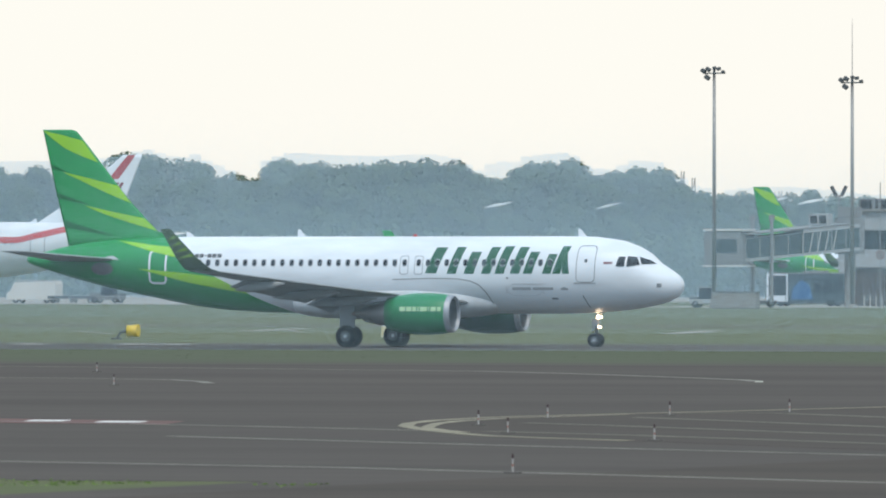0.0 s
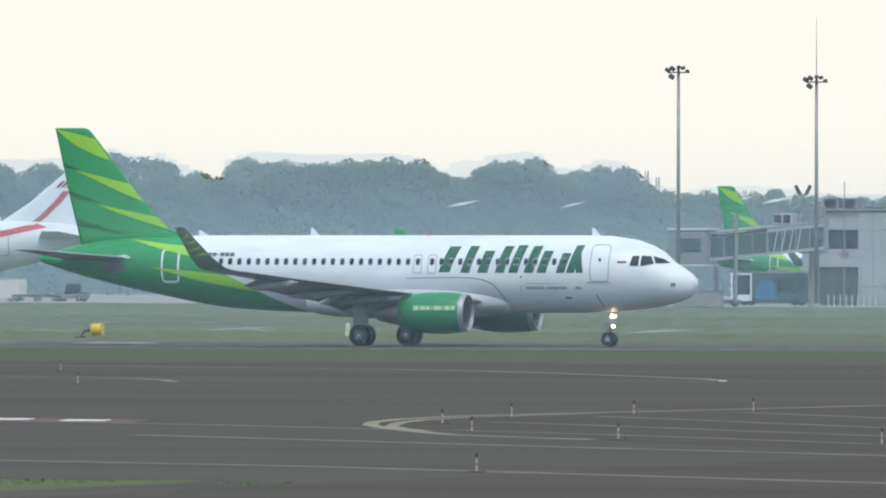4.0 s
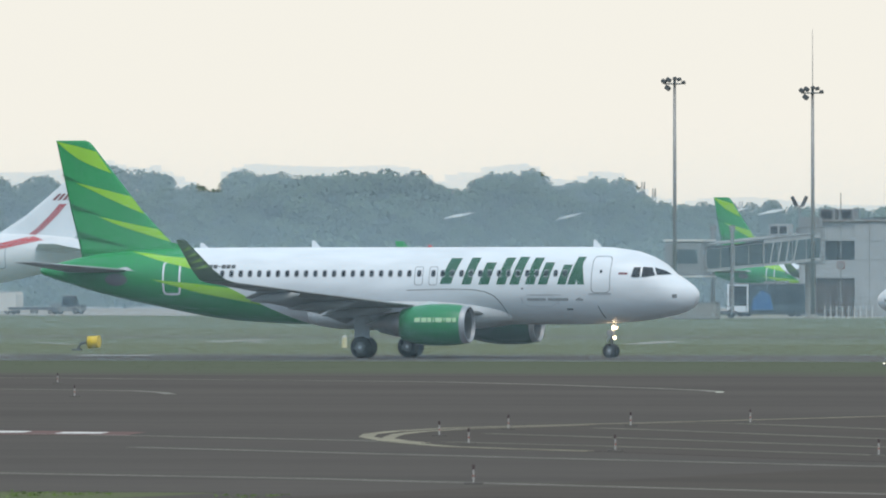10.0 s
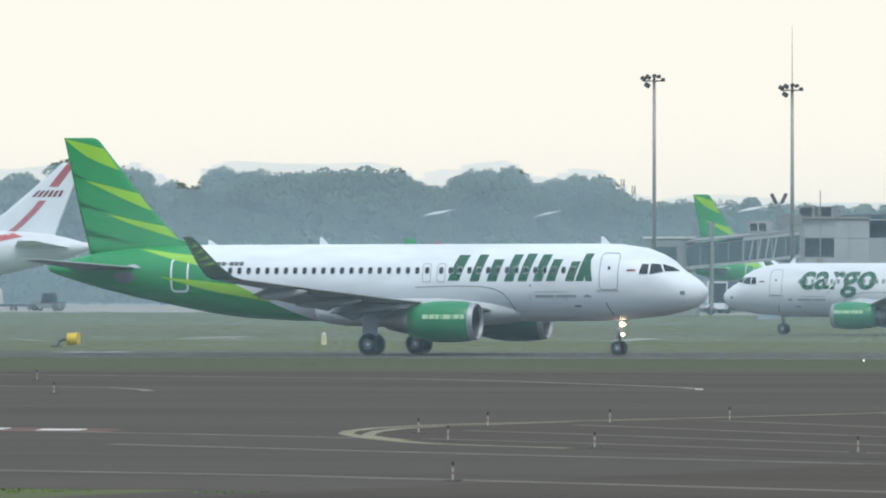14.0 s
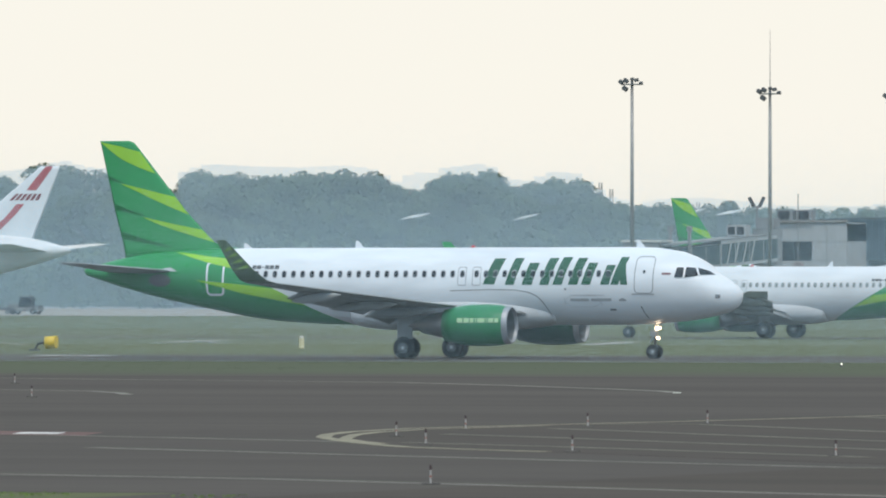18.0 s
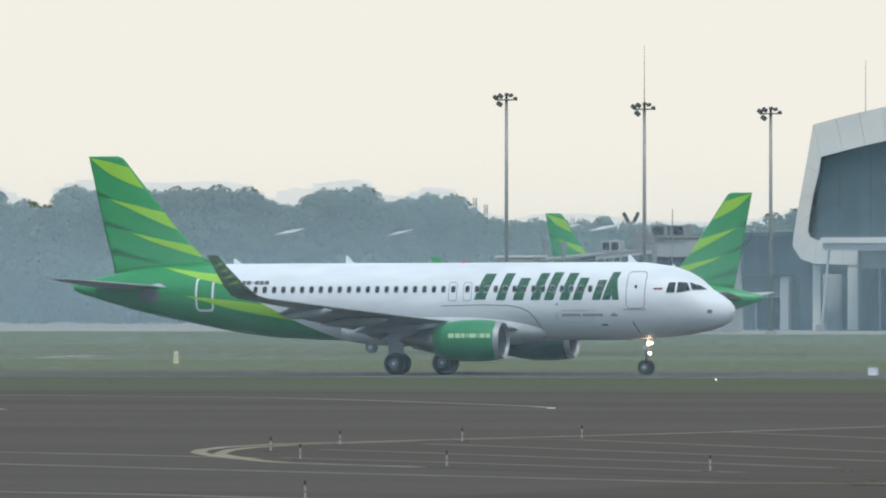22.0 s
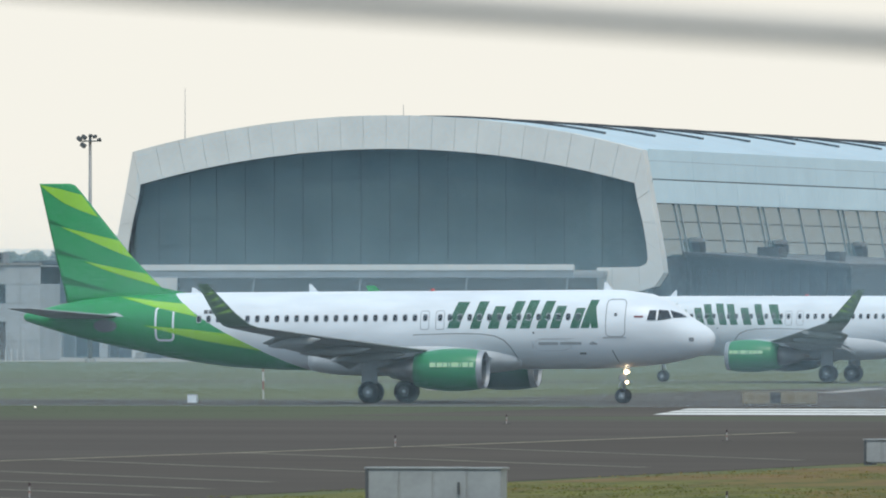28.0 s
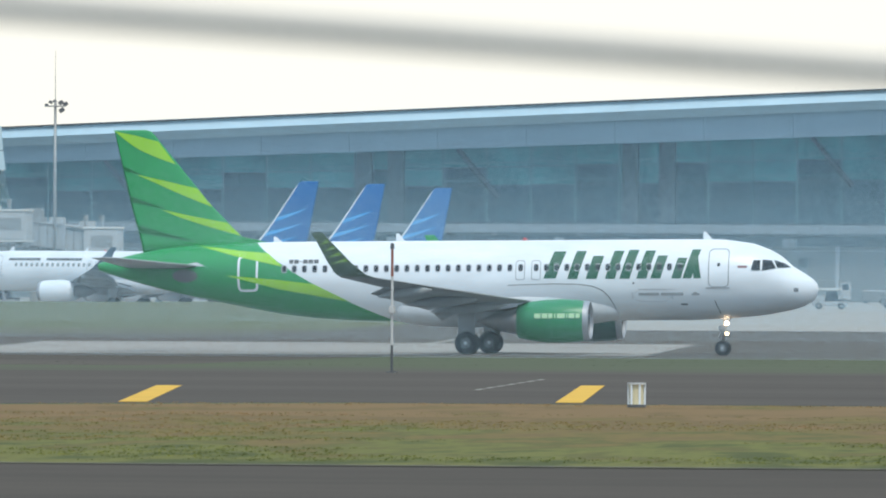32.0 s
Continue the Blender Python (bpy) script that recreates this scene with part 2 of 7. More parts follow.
VERGE = verge("worn_verge_grass")
GRASS = turf("grass", (0.081, 0.102, 0.042), (0.110, 0.116, 0.049), (0.096, 0.105, 0.045), 14.0)
def island(name, gain=1.0):
    """Grass that is brown along the far taxiway and greener nearer, in drifts."""
    m = mat(name, (0.08, 0.07, 0.03), 0.95, spec=0.2)
    n, l = m.node_tree.nodes, m.node_tree.links
    g, sep, st = n.new("ShaderNodeNewGeometry"), n.new("ShaderNodeSeparateXYZ"), n.new("ShaderNodeMapping")
    st.inputs["Scale"].default_value = (0.30, 0.085, 1.0)
    l.new(g.outputs["Position"], sep.inputs[0]), l.new(g.outputs["Position"], st.inputs["Vector"])
    drift, fine = n.new("ShaderNodeTexNoise"), n.new("ShaderNodeTexNoise")
    drift.inputs["Scale"].default_value, drift.inputs["Detail"].default_value = 1.0, 7
    fine.inputs["Scale"].default_value, fine.inputs["Detail"].default_value = 9.0, 6
    l.new(st.outputs[0], drift.inputs["Vector"]), l.new(st.outputs[0], fine.inputs["Vector"])
    k = n.new("ShaderNodeMapRange")
    k.inputs["From Min"].default_value, k.inputs["From Max"].default_value = 278.0, 378.0
    k.inputs["To Min"].default_value, k.inputs["To Max"].default_value = -0.41, 0.55
    l.new(sep.outputs["Y"], k.inputs["Value"])
    mixv, mixw = n.new("ShaderNodeMath"), n.new("ShaderNodeMath")
    mixv.operation = mixw.operation = "MULTIPLY_ADD"
    mixv.inputs[1].default_value, mixw.inputs[1].default_value = 2.3, 0.5
    l.new(drift.outputs["Fac"], mixv.inputs[0]), l.new(k.outputs[0], mixv.inputs[2])
    l.new(fine.outputs["Fac"], mixw.inputs[0]), l.new(mixv.outputs[0], mixw.inputs[2])
    half = n.new("ShaderNodeMath")
    half.operation = "MULTIPLY"
    half.inputs[1].default_value = 0.4
    l.new(mixw.outputs[0], half.inputs[0])
    r = n.new("ShaderNodeValToRGB")
    r.color_ramp.elements[0].position, r.color_ramp.elements[0].color = 0.36, (0.050, 0.062, 0.008, 1)
    r.color_ramp.elements[1].position, r.color_ramp.elements[1].color = 0.76, (0.165, 0.092, 0.026, 1)
    for p, c in ((0.46, (0.125, 0.122, 0.012, 1)), (0.54, (0.075, 0.072, 0.010, 1)), (0.62, (0.150, 0.098, 0.015, 1)), (0.70, (0.115, 0.072, 0.018, 1))):
        e = r.color_ramp.elements.new(p)
        e.color = c
    for e in r.color_ramp.elements:
        r0, g0, b0 = e.color[:3]
        mean = (r0 + g0 + b0) / 3
        e.color = (*[(c * 0.8 + mean * 0.2) * gain * 1.15 for c in (r0, g0, b0)], 1)
    l.new(half.outputs[0], r.inputs["Fac"])
    l.new(r.outputs["Color"], n["Principled BSDF"].inputs["Base Color"])
    return m


DRYGRASS = island("dry_grass")


# ---- mesh helpers ----
def part(name, bm, material, parent=None, label="", smooth=False):
    me = bpy.data.meshes.new(name)
    bmesh.ops.recalc_face_normals(bm, faces=bm.faces)
    bm.to_mesh(me)
    bm.free()
    for m in material if isinstance(material, (list, tuple)) else (material,):
        me.materials.append(m)
    if smooth:
        me.polygons.foreach_set("use_smooth", [True] * len(me.polygons))
    ob = new(name, me)
    if parent:
        ob.parent = parent
    return tagged(ob, label)


def thing(name, label, category, group="", at=(0, 0, 0), turn=0.0):
    ob = tagged(new(name), label, category, group)
    ob.matrix_basis = pose(*at, 0, 0, turn)
    return ob


def setting(name, bm, material, label, smooth=False):
    return tagged(part(name, bm, material, None, "", smooth), label, "setting", "", "structure")


def site(bearing, reach, z=0.0):
    """A place given by its bearing and its distance from the viewer."""
    b = radians(bearing)
    return Vector((reach * math.sin(b), reach * math.cos(b), z))


def add_box(bm, lo, hi, bevel=0.0, m=None):
    c = [(a + b) / 2 for a, b in zip(lo, hi)]
    s = [abs(b - a) for a, b in zip(lo, hi)]
    r = bmesh.ops.create_cube(bm, size=1, matrix=(m or Matrix()) @ Matrix.LocRotScale(c, None, s))
    if bevel:
        e = {e for v in r["verts"] for e in v.link_edges}
        bmesh.ops.bevel(bm, geom=list(e), offset=bevel, segments=2, affect="EDGES")
    return bm


def box(lo, hi, bevel=0.0, m=None):
    return add_box(bmesh.new(), lo, hi, bevel, m)


def add_tube(bm, a, b, r1, r2=None, seg=10):
    a, b = Vector(a), Vector(b)
    turn = (b - a).to_track_quat("Z", "Y")
    bmesh.ops.create_cone(bm, cap_ends=True, segments=seg, radius1=r1, radius2=r1 if r2 is None else r2, depth=(b - a).length,
                          matrix=Matrix.LocRotScale((a + b) / 2, turn, None))
    return bm


def tube(a, b, r1, r2=None, seg=10):
    return add_tube(bmesh.new(), a, b, r1, r2, seg)


def add_loft(bm, rings, closed=True, caps=True):
    vs = [[bm.verts.new(p) for p in ring] for ring in rings]
    n = len(vs[0])
    for a, b in zip(vs, vs[1:]):
        for i in range(n if closed else n - 1):
            bm.faces.new((a[i], a[(i + 1) % n], b[(i + 1) % n], b[i]))
    if caps and closed:
        bm.faces.new(vs[0][::-1]), bm.faces.new(vs[-1])
    return bm


def loft(rings, closed=True, caps=True):
    return add_loft(bmesh.new(), rings, closed, caps)


def add_prism(bm, outline, lift):
    """A flat outline of points given thickness along lift."""
    a = [bm.verts.new(p) for p in outline]
    b = [bm.verts.new(Vector(p) + Vector(lift)) for p in outline]
    n = len(a)
    bm.faces.new(a), bm.faces.new(b[::-1])
    for i in range(n):
        bm.faces.new((a[i], b[i], b[(i + 1) % n], a[(i + 1) % n]))
    return bm


def prism(outline, lift):
    return add_prism(bmesh.new(), outline, lift)


def wheel_bm(r, w, at, seg=28):
    """A tyre with rounded shoulders, its axle along y."""
    bm = bmesh.new()
    prof = [(0.50, -0.5), (0.80, -0.5), (0.95, -0.36), (1.0, -0.15), (1.0, 0.15), (0.95, 0.36), (0.80, 0.5), (0.50, 0.5)]
    rings = []
    for i in range(seg):
        a = math.tau * i / seg
        rings.append([(at[0] + r * q * math.cos(a), at[1] + w * k, at[2] + r * q * math.sin(a)) for q, k in prof])
    return loft(rings + [rings[0]], False)


# ---- airliners ----
# Nose-to-tail stations: distance behind the nose, top, bottom, half width, for a 37.6 m twin-jet.
BODY = ((0.12, 3.33, 3.29, 0.03), (0.2, 3.62, 2.98, 0.33), (0.42, 3.86, 2.70, 0.62), (0.86, 4.17, 2.46, 1.0), (1.42, 4.50, 2.29, 1.3),
        (2.0, 5.04, 2.17, 1.5), (2.6, 5.38, 2.06, 1.65), (3.44, 5.69, 1.96, 1.8), (4.9, 5.90, 1.85, 1.93), (6.5, 5.93, 1.79, 1.975),
        (9.0, 5.93, 1.79, 1.975), (12.0, 5.93, 1.79, 1.975), (15.0, 5.93, 1.79, 1.975), (18.0, 5.93, 1.79, 1.975), (21.5, 5.93, 1.79, 1.975),
        (23.5, 5.93, 1.83, 1.97), (26.2, 5.93, 1.99, 1.92), (28.0, 5.92, 2.22, 1.80), (29.4, 5.91, 2.48, 1.66), (31.0, 5.86, 2.80, 1.45), (32.6, 5.78, 3.12, 1.20),
        (34.2, 5.62, 3.50, 0.92), (35.6, 5.36, 3.88, 0.66), (36.8, 5.06, 4.24, 0.42), (37.45, 4.92, 4.46, 0.26), (37.6, 4.82, 4.58, 0.14))
MAIN = 17.71


class Hull:
    """The outside of a fuselage, with its scale: lengths by sx, widths by sy, heights by sz; nose towards +x, main gear at x = 0."""

    def __init__(self, sx=1.0, sy=1.0, sz=1.0):
        self.sx, self.sy, self.sz = sx, sy, sz
        self.d = [b[0] for b in BODY]

    def at(self, d):
        return [float(np.interp(d, self.d, [b[i] for b in BODY])) for i in (1, 2, 3)]

    def x(self, d):
        return (MAIN - d) * self.sx

    def skin(self, d, z, side, off=0.012):
        top, bot, w = self.at(d)
        c, h = (top + bot) / 2, (top - bot) / 2
        k = max(-0.98, min(0.98, (z - c) / h))
        return (self.x(d), side * (w * math.sqrt(1 - k * k) * self.sy + off), z * self.sz)

    def rings(self, seg=40):
        out = []
        ds = sorted(set(self.d + [1.1, 1.7, 2.3, 3.0, 4.1, 5.6, 25.0, 28.0, 31.0, 33.5, 35.4]))
        for d in ds:
            top, bot, w = self.at(d)
            c, h = (top + bot) / 2, (top - bot) / 2
            out.append([(self.x(d), w * self.sy * math.sin(math.tau * i / seg), (c + h * math.cos(math.tau * i / seg)) * self.sz) for i in range(seg)])
        return out

    def patch(self, quad, side, bm=None, off=0.012, nu=4, nv=4):
        """A painted patch that follows the skin: four corners (d, z)."""
        bm = bm or bmesh.new()
        (a, b, c, d) = [Vector(q) for q in quad]
        g = []
        for i in range(nu + 1):
            row = []
            for j in range(nv + 1):
                s, t = i / nu, j / nv
                p = (a * (1 - s) + b * s) * (1 - t) + (d * (1 - s) + c * s) * t
                row.append(bm.verts.new(self.skin(p.x, p.y, side, off)))
            g.append(row)
        for i in range(nu):
            for j in range(nv):
                q = (g[i][j], g[i + 1][j], g[i + 1][j + 1], g[i][j + 1])
                bm.faces.new(q)
        return bm

    def oval(self, d, z, a, b, side, off, rings=1):
        """A painted oval; more rings let a large one follow the skin."""
        bm = bmesh.new()
        loops, e = [], 0.6 if rings == 1 else 1.0
        for k in range(rings, 0, -1):
            row = []
            for i in range(12 * min(rings, 2)):
                q = math.tau * i / (12 * min(rings, 2))
                c, s_ = math.cos(q) * k / rings, math.sin(q) * k / rings
                row.append(bm.verts.new(self.skin(d + a * math.copysign(abs(c) ** e, c), z + b * math.copysign(abs(s_) ** e, s_), side, off)))
            loops.append(row)
        for p, q in zip(loops, loops[1:]):
            for i in range(len(p)):
                bm.faces.new((p[i], p[i - 1], q[i - 1], q[i]))
        bm.faces.new(loops[-1])
        return bm

    def outline(self, d0, d1, z0, z1, w, side, off=0.012):
        """A painted frame with rounded corners, w wide."""
        bm, loops = bmesh.new(), []
        for k in (0.0, w):
            a0, a1, b0, b1 = d0 + k, d1 - k, z0 + k, z1 - k
            r = max(0.02, 0.24 * (d1 - d0) - k)
            pts = []
            for cx, cz, t0 in ((a1 - r, b1 - r, 0.0), (a0 + r, b1 - r, 0.25), (a0 + r, b0 + r, 0.5), (a1 - r, b0 + r, 0.75)):
                pts += [(cx + r * math.cos(math.tau * (t0 + q / 16)), cz + r * math.sin(math.tau * (t0 + q / 16))) for q in range(5)]
            loops.append(pts)
        n = len(loops[0])
        for i in range(n):
            j = (i + 1) % n
            (p, q), (u, v) = (loops[0][i], loops[0][j]), (loops[1][i], loops[1][j])
            self.patch((p, q, v, u), side, bm, off, max(1, int(abs(q[1] - p[1]) / 0.3)), 1)
        return bm


def foil(x, y, z, chord, thick, seg=9):
    """A wing section: leading edge at x, running aft."""
    up, low = [], []
    for i in range(seg + 1):
        t = 0.5 - 0.5 * math.cos(math.pi * i / seg)
        h = thick * chord * 2.6 * (0.2969 * math.sqrt(t) - 0.126 * t - 0.3516 * t * t + 0.2843 * t ** 3 - 0.1015 * t ** 4) * 1.9
        up.append((x - t * chord, y, z + h * 0.55))
        low.append((x - t * chord, y, z - h * 0.45))
    return up + low[-2:0:-1]


def livery(name, lower, upper, front, slope_top, curve=0.0):
    """Paint with one slanting, slightly bowed edge across the rear fuselage."""
    m = mat(name, upper, 0.35)
    n, l = m.node_tree.nodes, m.node_tree.links
    co, sep = n.new("ShaderNodeTexCoord"), n.new("ShaderNodeSeparateXYZ")
    l.new(co.outputs["Object"], sep.inputs[0])
    k = n.new("ShaderNodeMath")
    k.operation = "MULTIPLY_ADD"
    k.inputs[1].default_value = slope_top
    l.new(sep.outputs["Z"], k.inputs[0]), l.new(sep.outputs["X"], k.inputs[2])
    sq, bow = n.new("ShaderNodeMath"), n.new("ShaderNodeMath")
    sq.operation, bow.operation = "MULTIPLY", "MULTIPLY_ADD"
    bow.inputs[1].default_value = curve
    l.new(sep.outputs["Z"], sq.inputs[0]), l.new(sep.outputs["Z"], sq.inputs[1])
    l.new(sq.outputs[0], bow.inputs[0]), l.new(k.outputs[0], bow.inputs[2])
    cut = n.new("ShaderNodeMath")
    cut.operation = "LESS_THAN"
    cut.inputs[1].default_value = front
    l.new(bow.outputs[0], cut.inputs[0])
    noi = n.new("ShaderNodeTexNoise")
    noi.inputs["Scale"].default_value, noi.inputs["Detail"].default_value = 0.5, 6
    st = n.new("ShaderNodeMapping")
    st.inputs["Scale"].default_value = (0.6, 1, 2.5)
    l.new(co.outputs["Object"], st.inputs["Vector"]), l.new(st.outputs[0], noi.inputs["Vector"])
    rmp = n.new("ShaderNodeValToRGB")
    rmp.color_ramp.elements[0].color, rmp.color_ramp.elements[1].color = (0.86, 0.86, 0.86, 1), (1, 1, 1, 1)
    rmp.color_ramp.elements[0].position, rmp.color_ramp.elements[1].position = 0.3, 0.6
    l.new(noi.outputs["Fac"], rmp.inputs["Fac"])
    mix, mul = n.new("ShaderNodeMix"), n.new("ShaderNodeMix")
    mix.data_type = mul.data_type = "RGBA"
    mul.blend_type = "MULTIPLY"
    mul.inputs["Factor"].default_value = 1.0
    mix.inputs["A"].default_value, mix.inputs["B"].default_value = (*upper, 1), (*lower, 1)
    l.new(cut.outputs[0], mix.inputs["Factor"])
    l.new(mix.outputs["Result"], mul.inputs["A"]), l.new(rmp.outputs["Color"], mul.inputs["B"])
    l.new(mul.outputs["Result"], n["Principled BSDF"].inputs["Base Color"])
    return m


CITY = livery("white_and_green_fuselage", (0.016, 0.30, 0.085), (0.80, 0.825, 0.850), 0.660, 2.978, -0.1557)
CARGO = livery("white_and_green_freighter", (0.016, 0.30, 0.085), (0.76, 0.77, 0.78), -1.15, 1.743)
FLAGBLUE = livery("white_and_teal_fuselage", (0.10, 0.42, 0.52), (0.80, 0.825, 0.850), -4.5, 1.2)


STRUT = mat("gear_steel", (0.30, 0.30, 0.31), 0.4, 0.7, grain=0.1, size=0.5)
HUB = mat("wheel_hub_grey", (0.20, 0.205, 0.21), 0.5, 0.3, grain=0.2, size=0.2)


def wheel(parent, r, w, at):
    """A wheel that turns about its own axle."""
    ob = part("wheel", wheel_bm(r, w, (0, 0, 0)), RUBBER, parent, "black rubber tyre", True)
    ob.matrix_basis = pose(*at)
    bm = tube((0, -w * 0.42, 0), (0, w * 0.42, 0), r * 0.50, None, 20)
    part("hub", bm, HUB, ob, "grey metal hub")
    part("hub_cap", tube((0, -w * 0.46, 0), (0, w * 0.46, 0), r * 0.16, None, 12), METAL, ob)
    return ob


def airliner(name, label, hull, paint, style, group=""):
    """A twin-jet on its wheels, nose to +x. style: fin paint, winglets, engine paint."""
    th = thing(name, label, "airplane", group)
    sx, sy, sz = hull.sx, hull.sy, hull.sz
    X = hull.x
    fus = part("fuselage", loft(hull.rings()), paint, th, "", True)
    # wing fairing
    rings = []
    for d, k in ((10.25, 0.0), (10.4, 0.22), (10.8, 0.44), (11.5, 0.64), (12.4, 0.80), (13.4, 0.92), (14.6, 1.0), (18.8, 1.0), (20.4, 0.86), (21.3, 0.62), (21.72, 0.42), (21.78, 0.0)):
        ring_ = []
        for i in range(36):
            a_ = math.tau * i / 36
            c_, s_ = math.cos(a_), math.sin(a_)
            ring_.append((X(d), (1.25 + 0.66 * k) * sy * math.copysign(abs(s_) ** 0.72, s_), (2.32 + 0.22 * k + (0.34 + 0.72 * k) * math.copysign(abs(c_) ** 0.8, c_)) * sz))
        rings.append(ring_)
    part("wing_fairing", loft(rings), FAIRING, th, "white belly fairing", True)
    for side in (1, -1):
        wing = [foil(X(d), side * y * sy, z * sz, c * sx, t) for y, d, c, z, t in
                ((1.4, 11.5, 7.3, 2.35, 0.13), (6.3, 14.35, 4.35, 2.85, 0.115), (11.5, 17.5, 2.9, 3.45, 0.11), (16.4, 20.4, 1.65, 4.05, 0.10))]
        w = part("wing", loft(wing), style.get("wing", WINGGREY), th, "grey wing", True)
        if style["winglet"]:
            tip = [foil(X(d), side * y * sy, z * sz, c * sx, 0.09) for y, d, c, z in
                   ((16.4, 20.4, 1.65, 4.05), (16.8, 20.75, 1.5, 4.2), (17.05, 21.4, 1.2, 4.75), (17.3, 22.85, 0.55, 6.3))]
            wl_ = part("winglet", loft(tip), GREEN if style.get("far_side") == side else style["winglet"], w, "upswept winglet", True)
            if style["fin"] == "green":
                for k in range(4):
                    z0 = 4.85 + 0.32 * k
                    d0 = 21.5 + 0.95 * (z0 - 4.75)
                    bm = bmesh.new()
                    for s2 in (1, -1):
                        y0 = 17.07 + (z0 - 4.75) * 0.165 + 0.075 * s2
                        vs = [bm.verts.new((X(d0 + a), side * (y0 + b * 0.165) * sy, (z0 + b) * sz)) for a, b in ((0.0, 0.0), (0.9 - 0.15 * k, -0.12), (0.14, 0.16))]
                        bm.faces.new(vs)
                    part("stripe", bm, OLIVE, wl_)
        for y, d0, d1, z, tip_z in ((6.35, 15.2, 19.2, 2.62, 2.28), (8.9, 16.4, 20.2, 2.92, 2.68), (13.0, 18.0, 20.8, 3.42, 3.08)):
            rr = [[(X(d0 + (d1 - d0) * t), side * y * sy + r * math.sin(math.tau * i / 10), (z + (tip_z - z) * t + r * 1.25 * math.cos(math.tau * i / 10)) * sz)
                   for i in range(10)] for t, r in ((0, 0.02), (0.2, 0.17), (0.5, 0.21), (0.75, 0.17), (0.9, 0.09), (1, 0.02))]
            part("flap_fairing", loft(rr), WINGGREY, w, "", True)
        for (y0, da, za, drop0), (y1, db, zb, drop1) in (((2.15, 18.5, 2.40, 0.52), (6.1, 18.35, 2.80, 0.46)), ((6.5, 18.4, 2.85, 0.44), (12.7, 20.35, 3.56, 0.30))):
            rows_ = []
            for y, d, z, dr in ((y0, da, za, drop0), (y1, db, zb, drop1)):
                rows_.append([(X(d - 0.75), side * y * sy, (z + 0.10) * sz), (X(d + 0.1), side * y * sy, (z + 0.02) * sz), (X(d + 0.85), side * y * sy, (z - dr) * sz),
                              (X(d + 0.80), side * y * sy, (z - dr - 0.05) * sz), (X(d), side * y * sy, (z - 0.16) * sz), (X(d - 0.7), side * y * sy, (z - 0.08) * sz)])
            part("flap", loft(rows_), style.get("wing", WINGGREY), w, "lowered grey flap", True)
        # engine
        ey, ez, seg = side * 5.75 * sy, style.get("engine_z", 1.80), 28
        er = style.get("engine_r", 1.0)

        def ring(d, r, flat=0.0):
            return [(X(d), ey + r * er * math.sin(math.tau * i / seg), ez + r * er * math.cos(math.tau * i / seg) * (1 - flat * (math.cos(math.tau * i / seg) < 0))) for i in range(seg)]

        # the engine on the far side takes the cowl colour darkened for shade
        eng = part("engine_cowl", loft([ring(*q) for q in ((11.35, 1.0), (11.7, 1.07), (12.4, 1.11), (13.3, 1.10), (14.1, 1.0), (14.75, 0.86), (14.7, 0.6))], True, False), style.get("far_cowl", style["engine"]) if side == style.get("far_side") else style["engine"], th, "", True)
        part("intake_lip", loft([ring(*q) for q in ((11.22, 0.86), (11.1, 0.89), (11.05, 0.91), (11.04, 0.94), (11.1, 0.98), (11.35, 1.005))], True, False), LIP, eng, "bare metal intake lip", True)
        part("intake_duct", loft([ring(11.22, 0.86), ring(11.5, 0.81), ring(11.95, 0.79)], True, False), DARKGREY, eng, "", True)
        part("fan_disc", loft([ring(11.9, 0.79), ring(11.95, 0.3), ring(11.6, 0.03)]), DARKGREY, eng, "dark fan disc", True)
        part("exhaust_nozzle", loft([ring(14.2, 0.72), ring(15.2, 0.62), ring(16.1, 0.42), ring(16.1, 0.36), ring(16.9, 0.04)]), HOT, eng, "", True)
        if style.get("cowl_bars"):
            for d0, d1 in ((11.44, 11.66), (11.72, 12.02), (12.09, 12.15), (12.22, 12.62), (12.69, 12.76), (12.84, 13.05), (13.1, 13.4), (13.46, 13.78)):
                bm = bmesh.new()
                vs = []
                for d, z in ((d0, 0.14), (d1, 0.14), (d1, 0.38), (d0, 0.38)):
                    vs.append(bm.verts.new((X(d), ey + side * (math.sqrt((1.125 * er) ** 2 - z * z) + 0.012), ez + z)))
                bm.faces.new(vs)
                part("lettering_bar", bm, MINT, eng)
        bm = bmesh.new()
        add_prism(bm, [(X(12.4), ey - 0.16, ez + 1.0), (X(16.2), ey - 0.16, ez + 0.55), (X(17.2), ey - 0.16, 2.62 * sz), (X(14.2), ey - 0.16, 2.8 * sz), (X(13.2), ey - 0.16, ez + 1.22)], (0, 0.32, 0))
        part("pylon", bm, WHITE, eng)
        # tailplane
        tp = [foil(X(d), side * y * sy, z * sz, c * sx, 0.115) for y, d, c, z in ((0.3, 31.55, 4.5, 4.62), (6.2, 35.5, 1.3, 5.14))]
        tpl = part("tailplane", loft(tp), style.get("tailplane", GREY), th, "", True)
        if style["fin"] == "green":
            part("root_plate", hull.oval(32.85, 4.2, 0.68, 0.34, side, 0.02, 4), mat("root_grey", (0.15, 0.165, 0.155), 0.5) if "root_grey" not in bpy.data.materials else bpy.data.materials["root_grey"], tpl, "grey plate at the tailplane root", True)
        if style["fin"] == "green":
            part("root_fairing", hull.patch(((31.75, 4.68), (32.75, 4.72), (32.6, 4.84), (32.2, 4.9)), side, off=0.03), FAIRING, tpl, "pale fairing at the tailplane root")
        # main gear
        gy = side * 3.795 * sy
